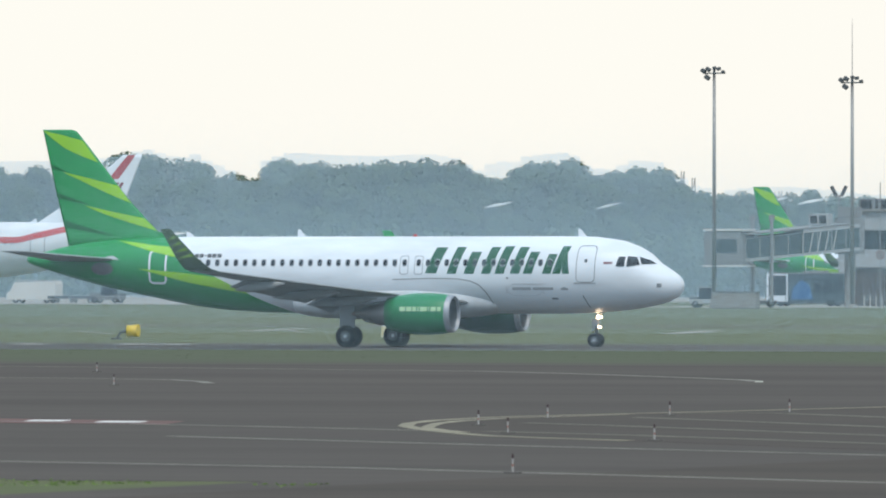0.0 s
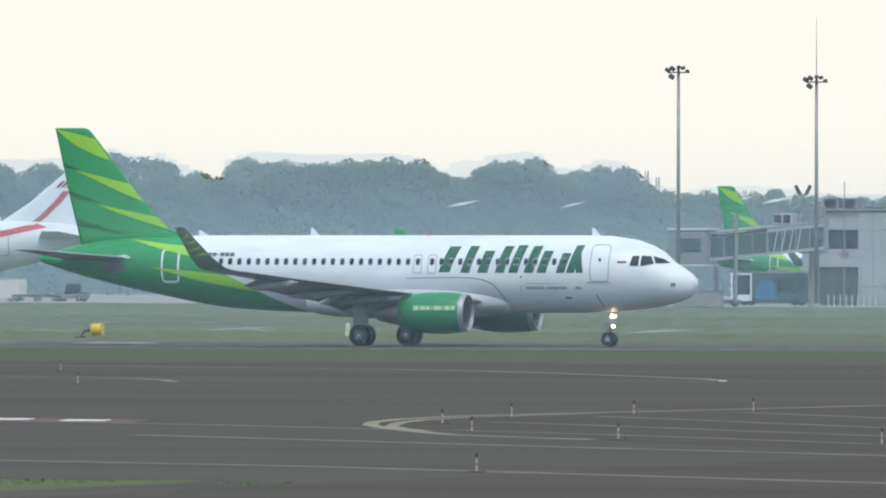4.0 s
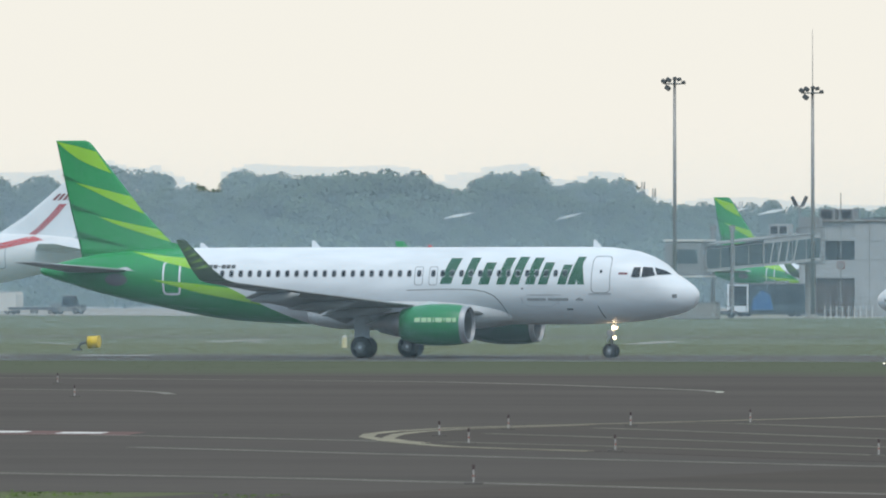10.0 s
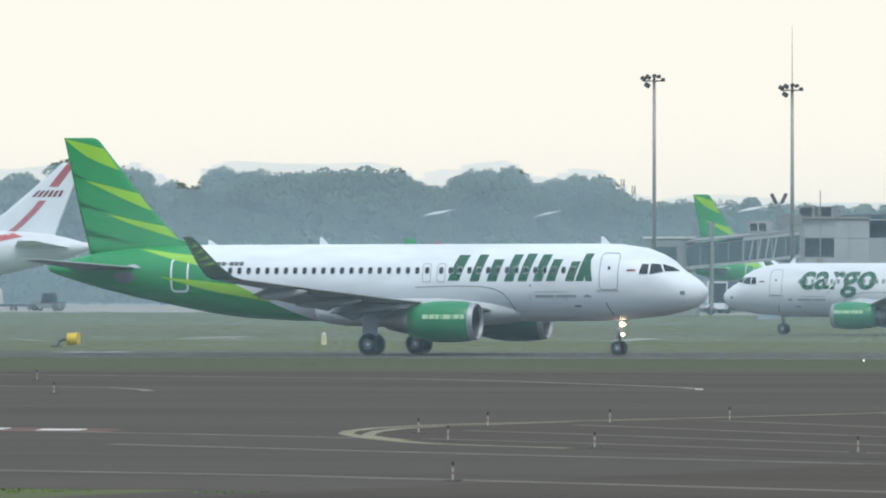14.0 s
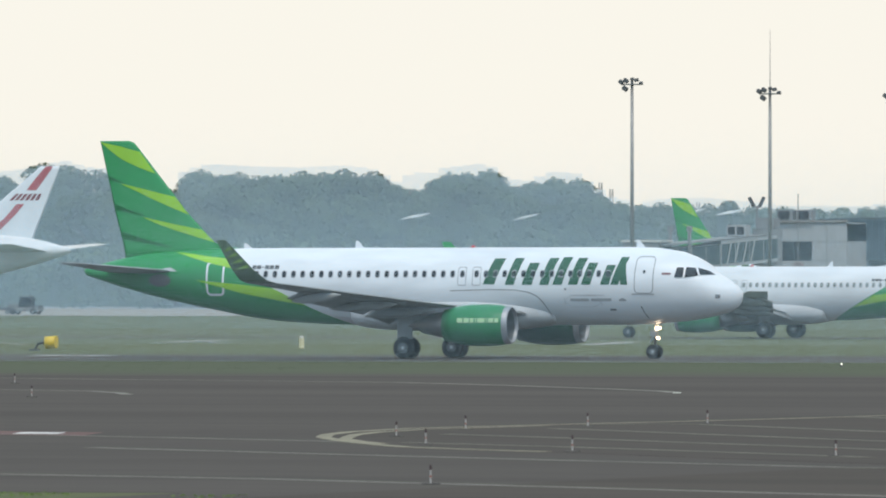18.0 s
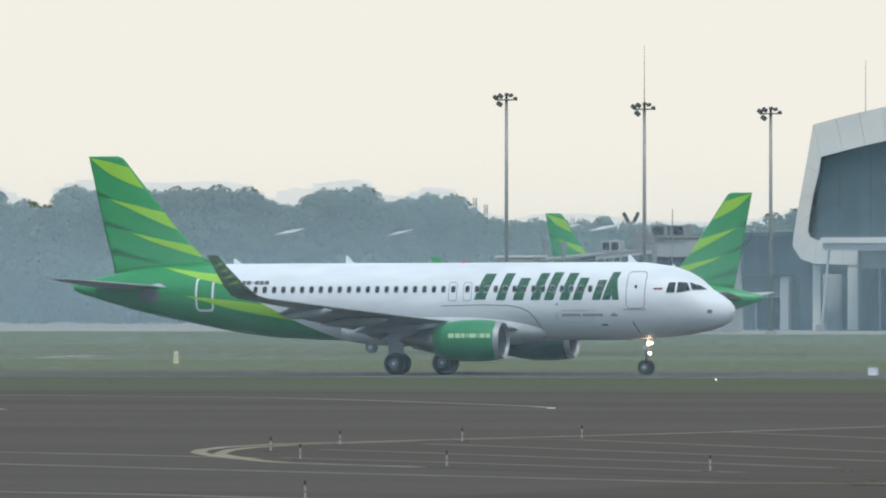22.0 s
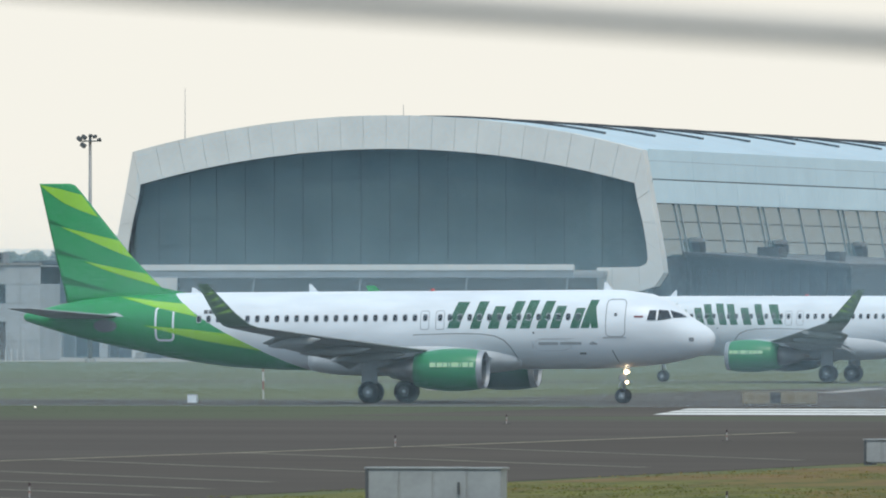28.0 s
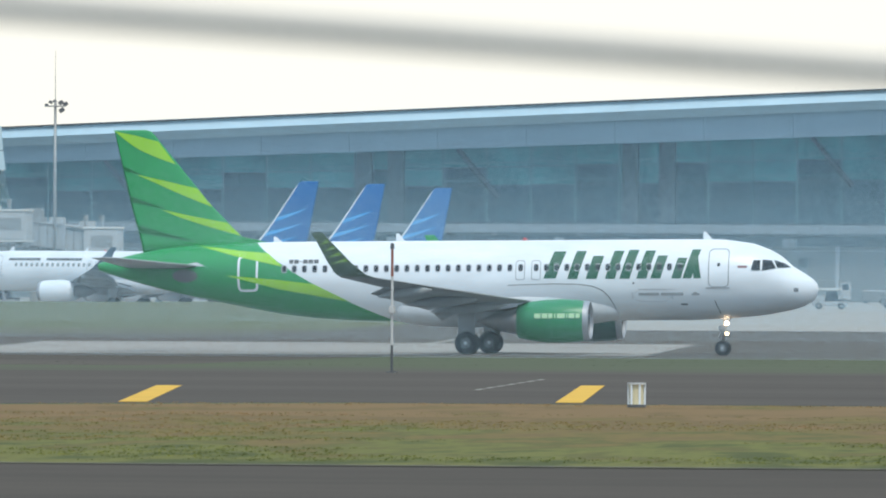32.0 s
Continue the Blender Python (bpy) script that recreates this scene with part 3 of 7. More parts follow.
        gear = part("main_gear", tube((0, gy, 0.55), (0.1, gy * 0.98, 2.4), 0.13), METAL, th, "", True)
        part("gear_door", box((-0.42, gy + side * 0.30, 1.05), (0.45, gy + side * 0.34, 2.25), 0.02), GREY, gear)
        part("brace", tube((0.05, gy, 1.2), (0.05, gy * 0.55, 2.0), 0.06), METAL, gear)
        part("torque_link", tube((-0.30, gy, 0.8), (-0.05, gy, 1.25), 0.05), METAL, gear)
        for k in (0.46, -0.46):
            wheel(th, 0.585, 0.40, (0, gy + k, 0.585))
    # nose gear
    nx = 12.64 * sx
    gear = part("nose_gear", tube((nx, 0, 0.4), (nx + 0.12, 0, 1.95), 0.085), METAL, th, "", True)
    part("torque_link", tube((nx - 0.22, 0, 0.85), (nx, 0, 1.25), 0.05), METAL, gear)
    part("drag_brace", tube((nx, 0, 1.25), (nx + 0.45, 0, 1.95), 0.05), METAL, gear)
    for k in (0.25, -0.25):
        wheel(th, 0.39, 0.22, (nx, k, 0.39))
        if style.get("long_fillet"):
            part("gear_door", box((nx + 0.1, k * 1.6 - 0.015, 1.02), (nx + 1.75, k * 1.6 + 0.015, 1.5), 0.01), WHITE, gear)
    part("steering_box", box((nx - 0.2, -0.16, 1.2), (nx + 0.18, 0.16, 1.5), 0.03), GREY, gear)
    part("axle", tube((nx, -0.3, 0.39), (nx, 0.3, 0.39), 0.05), STRUT, gear)
    if style.get("lights"):
        for k, z, lr in ((0.22, 1.62, 0.085), (-0.22, 1.62, 0.115), (0.0, 1.08, 0.085)):
            bm = bmesh.new()
            bmesh.ops.create_uvsphere(bm, u_segments=12, v_segments=8, radius=lr, matrix=Matrix.Translation((nx + 0.22, k, z)))
            part("landing_light", bm, LANDING, gear, "glowing landing light", True)
    # fin
    ft = style.get("fin_top", 11.74)
    rise = (ft - 5.95) / 5.79
    secs = [(5.95 + (z - 5.95) * (rise if z > 5.95 else 1.0), d, c, t) for z, d, c, t in
            style.get("fin_shape") or ((5.35, 29.10, 6.12, 0.10), (5.95, 29.78, 5.57, 0.10), (6.3, 30.15, 5.28, 0.10), (7.9, 31.70, 4.15, 0.10), (11.45, 34.57, 2.08, 0.085), (11.66, 34.78, 1.92, 0.08), (11.74, 35.05, 1.68, 0.05))]
    fin = []
    for z, d, c, t in secs:
        fin.append([(p[0], p[2], z * sz) for p in foil(X(d), 0, 0, c * sx, t)])
    fin_ob = part("fin", loft(fin), style["fin_paint"], th, "", True)
    if style.get("long_fillet"):
        part("dorsal_fin", prism([(X(23.6), -0.06, 5.7 * sz), (X(31), -0.06, 5.7 * sz), (X(30.3), -0.06, 7.3 * sz), (X(28.6), -0.06, 6.35 * sz), (X(26.0), -0.06, 5.98 * sz)], (0, 0.12, 0)), WHITE, fin_ob, "long white dorsal fin")
    part("dorsal_fillet", prism([(X(28.4), -0.06, 5.85 * sz), (X(30.4), -0.06, 5.85 * sz), (X(30.25), -0.06, 6.25 * sz)], (0, 0.12, 0)), style.get("fillet", style["fin_paint"]), fin_ob)

    def fin_edge(z):
        zs = [q[0] for q in secs]
        return float(np.interp(z, zs, [q[1] for q in secs])), float(np.interp(z, zs, [q[1] + q[2] for q in secs])), float(np.interp(z, zs, [q[3] for q in secs]))

    def on_fin(d, z):
        """Share of the chord and height of a point of the fin given for the usual fin height."""
        z = 5.95 + (z - 5.95) * (rise if z > 5.95 else 1.0)
        le, te, thk = fin_edge(z)
        return (d - le) / (te - le), z

    def fin_point(s, z, side):
        le, te, thk = fin_edge(z)
        c = (te - le) * sx
        t = max(0.0, min(1.0, s))
        h = thk * c * 2.6 * 1.9 * (0.2969 * math.sqrt(t) - 0.126 * t - 0.3516 * t * t + 0.2843 * t ** 3 - 0.1015 * t ** 4)
        return (X(le) - t * c, side * (h * (0.55 if side > 0 else 0.45) + 0.02), z * sz)

    def fin_band(upper, lower, paint_, nm="stripe", n=12):
        """A stripe on both sides of the fin between two edges, each a run of (share of the chord, height)."""
        for side in (1, -1):
            bm = bmesh.new()
            g = []
            for i in range(n + 1):
                row = []
                u0, l0 = [(float(np.interp(i / n, [k / (len(e) - 1) for k in range(len(e))], [p[0] for p in e])), float(np.interp(i / n, [k / (len(e) - 1) for k in range(len(e))], [p[1] for p in e]))) for e in (upper, lower)]
                for j in range(4):
                    k = j / 3
                    row.append(bm.verts.new(fin_point(u0[0] * (1 - k) + l0[0] * k, u0[1] * (1 - k) + l0[1] * k, side)))
                g.append(row)
            for i in range(n):
                for j in range(3):
                    bm.faces.new((g[i][j], g[i + 1][j], g[i + 1][j + 1], g[i][j + 1]))
            part(nm, bm, paint_, fin_ob)

    if style["fin"] == "green":
        for up_, low_ in ((((36.66, 11.68), (35.6, 11.46), (34.40, 11.14)), ((36.66, 11.66), (35.4, 10.72), (34.5, 10.32), (33.50, 9.96))),
                          (((35.50, 9.44), (34.0, 9.10), (32.36, 8.70)), ((35.50, 9.42), (34.5, 8.98), (33.2, 8.40), (31.58, 7.75))),
                          (((34.20, 7.62), (32.6, 7.28), (30.82, 6.93)), ((34.20, 7.60), (33.3, 7.22), (32.0, 6.80), (30.08, 6.25)))):
            fin_band([on_fin(*q) for q in up_], [on_fin(*q) for q in low_], LIME)
        for up_, low_ in ((((36.28, 9.90), (35.3, 9.46)), ((36.2, 9.62), (35.3, 9.44))), (((35.95, 8.36), (34.1, 7.72)), ((35.85, 8.02), (34.1, 7.68))), (((35.58, 6.88), (32.6, 6.02)), ((35.45, 6.44), (32.6, 5.98)))):
            fin_band([on_fin(*q) for q in up_], [on_fin(*q) for q in low_], DEEP)
        for side in (1, -1):
            bm = bmesh.new()
            hull.patch(((32.2, 5.74), (30.1, 5.18), (30.0, 5.48), (31.0, 5.62)), side, bm, 0.016, 6, 3)
            hull.patch(((30.1, 5.18), (27.62, 4.64), (28.46, 5.34), (30.0, 5.48)), side, bm, 0.016, 8, 4)
            hull.patch(((30.72, 4.22), (27.8, 3.48), (28.0, 3.98), (29.4, 4.10)), side, bm, 0.016, 6, 3)
            hull.patch(((27.8, 3.48), (24.15, 2.82), (26.0, 3.74), (28.0, 3.98)), side, bm, 0.016, 8, 4)
            part("lime_swoosh", bm, LIME, fus)
    elif style["fin"] == "blue":
        for z0 in (9.9, 8.4, 7.1):
            fin_band([(0.80, z0 + 0.45), (0.35, z0 - 0.05), (0.06, z0 - 0.45)], [(0.80, z0 + 0.43), (0.30, z0 - 0.55), (0.04, z0 - 0.95)], SKYBLUE)
        fin_band([(0.05, 12.7), (0.05, 6.0)], [(0.0, 12.7), (0.0, 6.0)], WHITE, "leading_edge")
    elif style["fin"] == "red":
        # stripe red lightened to paint in the haze before the parked jet
        hazed_red = mat("hazed_red_stripe", (0.50, 0.15, 0.17), 0.5, grain=0.1, size=2)
        ink = mat("dark_red_lettering", (0.24, 0.07, 0.085), 0.5, grain=0.1, size=2)
        fin_band([(0.28, ft - 0.02), (0.38, 9.0)], [(0.66, ft - 0.02), (0.62, 9.0)], hazed_red)
        fin_band([(0.42, 8.02), (0.43, 6.2), (0.40, 5.6)], [(0.57, 8.02), (0.53, 6.2), (0.50, 5.6)], hazed_red)
        for k in range(6):
            u0 = 0.20 + 0.108 * k
            fin_band([(u0, 8.74), (u0 + 0.07, 8.74)], [(u0, 8.28), (u0 + 0.07, 8.28)], ink, "word_bar")
    # cabin windows
    for side in (1, -1):
        rows_ = [14.44 - 0.53 * k for k in range(15)] + [15.24] + [15.80 + 0.534 * k for k in range(23)]
        for d in rows_:
            if d < style.get("cabin_end", 28.0) and style["windows"]:
                paled = style["windows"] == "paled"
                part("cabin_window", hull.oval(d, 4.52, 0.11, 0.165, side, 0.02), PALEPANE if paled else PANE, fus)
                part("window_rim", hull.oval(d, 4.52, 0.15, 0.205, side, 0.016), RIM, fus)
        # flight deck
        for q in (((3.37, 4.32), (2.92, 4.32), (2.92, 4.84), (3.27, 4.84)), ((2.82, 4.30), (2.14, 4.42), (2.36, 4.82), (2.82, 4.86)), ((2.06, 4.44), (1.46, 4.46), (1.75, 4.66), (2.26, 4.84))):
            part("flight_deck_window", hull.patch(q, side, None, 0.045, 6, 4), PANE, fus)
        part("cabin_door", hull.outline(4.50, 5.55, 3.46, 5.44, 0.035, side, 0.02), LINE, fus, "outline of a closed cabin door")
        part("door_sill", hull.patch(((4.46, 3.38), (5.68, 3.38), (5.68, 3.46), (4.46, 3.46)), side, None, 0.02, 2, 1), GREY, fus)
        part("rear_door", hull.outline(28.93, 30.03, 3.36, 5.22, 0.12 if style["fin"] == "green" else 0.05, side), WHITE if style["fin"] == "green" else LINE, fus, "outline of a closed rear door")
        for d in (14.20, 15.02):
            part("overwing_exit", hull.outline(d, d + 0.48, 3.89, 4.89, 0.028, side), LINE, fus)
        part("flag", hull.patch(((4.06, 4.45), (3.58, 4.45), (3.58, 4.56), (4.06, 4.56)), side, None, 0.016, 2, 1), FLAG, fus)
        part("door_window", hull.oval(5.02, 4.62, 0.07, 0.09, side, 0.02), PANE, fus)
        for (d0, d1, z0, z1) in style.get("bars", ()):
            part("lettering_bar", hull.patch(((d0, z0), (d1, z0), (d1, z1), (d0, z1)), side, None, 0.016, 3, 1), DARKGREY, fus)
        for (d0, d1, z0, z1) in style.get("faint", ()):
            part("lettering_bar", hull.patch(((d0, z0), (d1, z0), (d1, z1), (d0, z1)), side, None, 0.016, 3, 1), FAINT, fus)
        for m, quads in style.get("signs", ()):
            for q in quads:
                part("emblem_shape", hull.patch(q, side, None, 0.016, 2, 5), m, fus)
        if style["fin"] == "green":
            arc = [(15.9, 3.60), (13.6, 3.66), (12.2, 3.63), (11.5, 3.52), (11.0, 3.30), (10.66, 2.92), (10.45, 2.52), (10.36, 2.2)]
            bm = bmesh.new()
            for (a0, b0), (a1, b1) in zip(arc, arc[1:]):
                hull.patch(((a0, b0), (a1, b1), (a1 - 0.03, b1 + 0.045), (a0 - 0.03, b0 + 0.045)), side, bm, 0.09, 2, 1)
            part("fairing_seam", bm, LINE, fus)
            part("drain_panel", hull.patch(((7.0, 2.55), (6.65, 2.55), (6.65, 2.65), (7.0, 2.65)), side, None, 0.016, 1, 1), LINE, fus)
            part("gear_door_edge", hull.patch(((5.05, 2.12), (5.0, 2.12), (5.22, 2.78), (5.27, 2.78)), side, None, 0.016, 1, 3), DARKGREY, fus)
            part("cowl_latch", hull.oval(9.4, 3.7, 0.05, 0.05, side, 0.016), DARKGREY, fus)
            part("bay_seam", hull.outline(7.4, 9.5, 2.75, 3.35, 0.015, side), RIM, fus)
        part("static_port", hull.patch(((1.25, 3.2), (1.02, 3.2), (1.02, 3.4), (1.25, 3.4)), side, None, 0.016, 1, 1), LINE, fus)
    for d, h in ((5.55, 0.42), (21.5, 0.42), (27.9, 0.30)):
        part("antenna_blade", prism([(X(d), -0.03, 5.9 * sz), (X(d + 0.5), -0.03, 5.9 * sz), (X(d + 0.5), -0.03, (5.9 + h) * sz), (X(d + 0.38), -0.03, (5.9 + h) * sz)], (0, 0.06, 0)), WHITE, fus)
    bm = bmesh.new()
    bmesh.ops.create_uvsphere(bm, u_segments=10, v_segments=6, radius=0.12, matrix=Matrix.Translation((X(15.3), 0, 5.95 * sz)))
    part("beacon", bm, RED, fus, "red beacon", True)
    return th


def slant(d0, d1, z0, z1, lean=0.22):
    """A slanting bar: d falls as z grows, so that it leans towards the nose."""
    k = lean * (z1 - z0)
    return ((d0, z0), (d1, z0), (d1 - k, z1), (d0 - k, z1))


def wordmark():
    """Plain slanting blocks in place of the brand's name: rear and front end at the foot, height of the top."""
    out = [slant(14.05, 13.42, 3.96, 5.34, 0.36)]
    for a, b, top in ((12.82, 12.31, 5.36), (11.86, 11.30, 5.10), (10.87, 10.36, 5.36), (10.12, 9.60, 5.40), (9.25, 8.73, 5.36), (8.52, 8.01, 5.10), (7.44, 6.96, 4.98), (6.86, 6.42, 5.40)):
        out.append(slant(a, b, 3.93, top, 0.30))
    return out + [((6.30, 3.93), (5.92, 3.93), (6.10, 5.08), (6.44, 5.08))]


TIP = mat("winglet_grey_green", (0.075, 0.125, 0.070), 0.4, grain=0.15, size=0.8)
MINT = mat("mint_lettering", (0.42, 0.62, 0.36), 0.5)
NAME_PAINT = mat("dark_green_lettering", (0.006, 0.095, 0.042), 0.4, grain=0.05, size=2.0)
COWL = mat("cowl_green_paint", (0.012, 0.215, 0.075), 0.35, grain=0.08, size=2.0)
SIGNS = ((NAME_PAINT, wordmark()),)
# far_cowl: cowl green with the far engine's shade painted in
GREEN_JET = dict(fin="green", fin_paint=GREEN, winglet=TIP, engine=COWL, tailplane=GREY, windows=True, lights=True, cowl_bars=True, far_cowl=mat("shaded_cowl", (0.012, 0.075, 0.05), 0.4, grain=0.1, size=2.0),
                 bars=((27.3, 27.08, 4.80, 5.00), (27.04, 26.8, 4.80, 5.00), (26.76, 26.62, 4.88, 4.93), (26.57, 26.33, 4.80, 5.00), (26.29, 26.05, 4.80, 5.00), (26.0, 25.76, 4.80, 5.00)),
                 faint=((9.15, 8.1, 3.06, 3.2), (8.0, 6.85, 3.06, 3.2), (9.15, 7.25, 3.36, 3.385), (6.42, 6.02, 3.06, 3.16), (6.32, 6.14, 3.16, 3.22)))
main_jet = airliner("passenger_jet", "white airliner with green tail and lime stripes rolling on the runway", Hull(), CITY, dict(GREEN_JET, far_side=1, signs=SIGNS))
second_jet = airliner("passenger_jet", "white airliner with green tail taxiing behind the runway", Hull(), CITY, dict(GREEN_JET, far_side=-1, lights=False, signs=SIGNS))
cargo_jet = airliner("freighter_jet", "white freighter airliner with green tail and engines taxiing", Hull(0.889, 0.95, 0.92), CARGO,
                     dict(GREEN_JET, far_side=-1, long_fillet=True, winglet=None, windows="paled", engine_z=1.45, engine_r=0.86, lights=False, fin_top=12.75))


# ---- ground ----
def sheet(name, pts, z, material, label):
    return setting(name, prism([(p[0], p[1], z * 0.2) for p in pts], (0, 0, -0.03)), material, label)


def strip(x0, x1, y0, y1):
    return ((x0, y0), (x1, y0), (x1, y1), (x0, y1))


sheet("ground", strip(-4500, 4500, -300, 4900), 0.0, GRASS, "green airfield grass reaching to the horizon")
sheet("runway", strip(-1500, 1500, 606, 654), 0.03, RUNWAY, "dark grey asphalt runway with worn edges")
sheet("road_1", strip(-1500, 1500, 824, 848), 0.03, ASPHALT, "grey asphalt taxiway behind the runway")
sheet("apron", ((-400, 1196), (1500, 1196), (1500, 1640), (-400, 1640)), 0.03, APRON, "pale concrete apron before the terminal")
sheet("road_2", ((-1500, 240), (-87, 240), (-87, 130), (1500, 130), (1500, 277), (-82, 277), (-87, 300), (-87, 385), (-70, 402), (1500, 402), (1500, 512), (-1500, 520)), 0.03, ASPHALT, "wide dark asphalt holding area and taxiway")
sheet("ground_3", strip(-1500, 1500, 512, 606), 0.02, VERGE, "thin worn grass verge along the runway")
sheet("road_3", strip(-84, 1500, 131, 275), 0.05, paving("near_asphalt", (0.0510, 0.0415, 0.0335), 0.2), "dark asphalt taxiway close to the viewpoint")


def word_on(hull, text, d0, z0, size, side, paint, parent, name):
    """A readable word laid on the fuselage side, leaning like italics."""
    cu = bpy.data.curves.new(name, "FONT")
    cu.body, cu.size, cu.shear, cu.offset = text, size, 0.15, 0.06
    tmp = new(name, cu)
    me = bpy.data.meshes.new_from_object(tmp)
    bpy.data.objects.remove(tmp)
    bm = bmesh.new()
    bm.from_mesh(me)
    bmesh.ops.triangulate(bm, faces=bm.faces)
    for v in bm.verts:
        v.co = hull.skin(d0 + v.co.x / hull.sx, (z0 + v.co.y) / hull.sz, side, 0.025)
    return part(name, bm, paint, parent)


for ob in cargo_jet.children:
    if ob.name.startswith("engine_cowl"):
        ob.location.z -= 0.12
    elif not ob.name.startswith(("wheel", "main_gear", "nose_gear")):
        ob.location.z -= 0.45
freight_hull = Hull(0.889, 0.95, 0.92)
word_on(freight_hull, "cargo", 6.95, 3.66, 2.5, 1, NAME_PAINT, [c for c in cargo_jet.children if c.name.startswith("fuselage")][0], "lettering")

RETRO = livery("white_and_grey_widebody", (0.50, 0.52, 0.54), (0.80, 0.80, 0.80), -90.0, 1.0)
wide_hull = Hull(1.62, 1.50, 1.50)
retro_jet = airliner("widebody_jet", "white widebody airliner with red stripes parked on the apron", wide_hull, RETRO,
                     dict(fin="red", fin_paint=WHITE, winglet=None, engine=WHITE, tailplane=WHITE, windows=True, engine_z=2.4, engine_r=1.45, fin_top=10.72, fin_shape=((5.2, 26.6, 7.95, 0.08), (5.5, 27.6, 7.1, 0.09), (5.95, 28.6, 6.25, 0.10), (7.5, 30.75, 4.65, 0.10), (11.45, 35.0, 1.75, 0.085), (11.74, 35.3, 1.5, 0.05))))
bm = bmesh.new()
wide_hull.patch(((8.0, 4.42), (28.0, 4.42), (28.0, 4.85), (8.0, 4.85)), 1, bm, 0.03, 10, 3)
wide_hull.patch(((28.0, 4.42), (32.6, 5.45), (31.6, 5.72), (28.0, 4.85)), 1, bm, 0.03, 6, 3)
part("cheat_line", bm, RED, [c for c in retro_jet.children if c.name.startswith("fuselage")][0], "red stripe along the fuselage")

parked_jet = airliner("passenger_jet", "white airliner with green tail parked behind a boarding bridge", Hull(), CITY, dict(GREEN_JET, lights=False, cowl_bars=False, fin_top=13.15))
BLUE_JET = dict(wing=mat("slate_wing", (0.20, 0.23, 0.26), 0.45, grain=0.1, size=2.0), fin="blue", fin_paint=BLUE, winglet=mat("slate_blue_winglet", (0.04, 0.10, 0.17), 0.45, grain=0.1, size=1.0), engine=WHITE, tailplane=GREY, windows="paled", fin_top=13.1, bars=((9.4, 6.2, 4.95, 5.2), (13.6, 10.0, 4.95, 5.2)))
blue_hull = Hull(1.08, 0.98, 0.98)
blue_jet = airliner("blue_tailed_jet", "white airliner with blue tail parked on the apron", blue_hull, FLAGBLUE, BLUE_JET, "parked blue-tailed airliners")


def park(ob, tip, local, turn):
    """Set a jet so that its local point (x, y) stands over tip."""
    a = radians(turn)
    x = tip[0] - (local[0] * math.cos(a) - local[1] * math.sin(a))
    y = tip[1] - (local[0] * math.sin(a) + local[1] * math.cos(a))
    return pose(x, y, 0, 0, 0, turn)


retro_jet.matrix_basis = park(retro_jet, (-467.1, 1248.6), (-30.4, 0), 167)
parked_jet.matrix_basis = park(parked_jet, (-428.4, 1345.0), (-18.8, 0), 0)
blue_jet.matrix_basis = park(blue_jet, (-215.4, 1214.0), (-19.6, 0), 167)
for tip in ((-215.0, 1250.6), (-218.0, 1310.6)):
    copy_thing(blue_jet, park(blue_jet, tip, (-19.6, 0), 167))


# ---- pavement and markings ----
def ribbon(name, pts, width, z, material, label):
    """A painted line through pts on the ground."""
    bm = bmesh.new()
    rows = []
    for i, p in enumerate(pts):
        a, b = Vector(pts[max(0, i - 1)]), Vector(pts[min(len(pts) - 1, i + 1)])
        n = (b - a).normalized()
        n = Vector((-n.y, n.x)) * width / 2
        rows.append((bm.verts.new((p[0] + n.x, p[1] + n.y, z * 0.2)), bm.verts.new((p[0] - n.x, p[1] - n.y, z * 0.2))))
    for a, b in zip(rows, rows[1:]):
        bm.faces.new((a[0], a[1], b[1], b[0]))
    r = bmesh.ops.extrude_face_region(bm, geom=bm.faces[:])
    bmesh.ops.translate(bm, verts=[v for v in r["geom"] if isinstance(v, bmesh.types.BMVert)], vec=(0, 0, -0.03))
    return setting(name, bm, material, label)


SHOULDER = paving("shoulder_asphalt", (0.0560, 0.0465, 0.0385), 0.15)
EDGE_UP = [(-112.9, 322.8), (-114.7, 328.3), (-116.1, 334.3), (-117.0, 342.1), (-116.3, 349.3), (-115.7, 353.6), (-114.9, 359.7), (-114.2, 365.9), (-113.5, 373.8), (-112.8, 397), (-112, 470)]
EDGE_LOW = [(-112.9, 322.8), (-111.0, 318.3), (-109.1, 314.1), (-107.1, 310.1), (-104.5, 305.3), (-101.7, 301.9), (-98.5, 298.6), (-90, 288), (-78, 274)]
sheet("pavement_1", EDGE_UP + [(-112, 512), (-106, 480), (-98, 440), (-90, 402), (-86.5, 385), (-86, 300)] + EDGE_LOW[:0:-1], 0.06, SHOULDER, "darker asphalt shoulder beside the taxiway")
sheet("pavement_2", ((-152, 544), (-104, 544), (-104, 607), (-152, 607)), 0.03, RUNWAY, "asphalt runway turn pad")
for i, (y0, y1) in enumerate(((555, 565), (569, 579), (583, 592))):
    a, b = [-139.8 - (y - 560) * 0.2036 for y in (y0, y1)], [-119.5 - (y - 560) * 0.16 for y in (y0, y1)]
    sheet("trim_%d" % (i + 1), ((a[0], y0), (b[0], y0), (b[1], y1), (a[1], y1)), 0.07, MARK, "white painted runway bar")
sheet("pavement_3", ((-100, 655.5), (200, 655.5), (200, 873), (-134, 873), (-186, 1196), (-192, 1196), (-178, 1099), (-161, 956), (-149, 846), (-146, 802), (-182, 788), (-176, 656), (-100, 656)), 0.06, RUNWAY, "brownish asphalt taxiway leaving the runway")
SLAB = mat("worn_slab_concrete", (0.235, 0.215, 0.19), 0.88, grain=0.25, size=9.0, second=("world",))
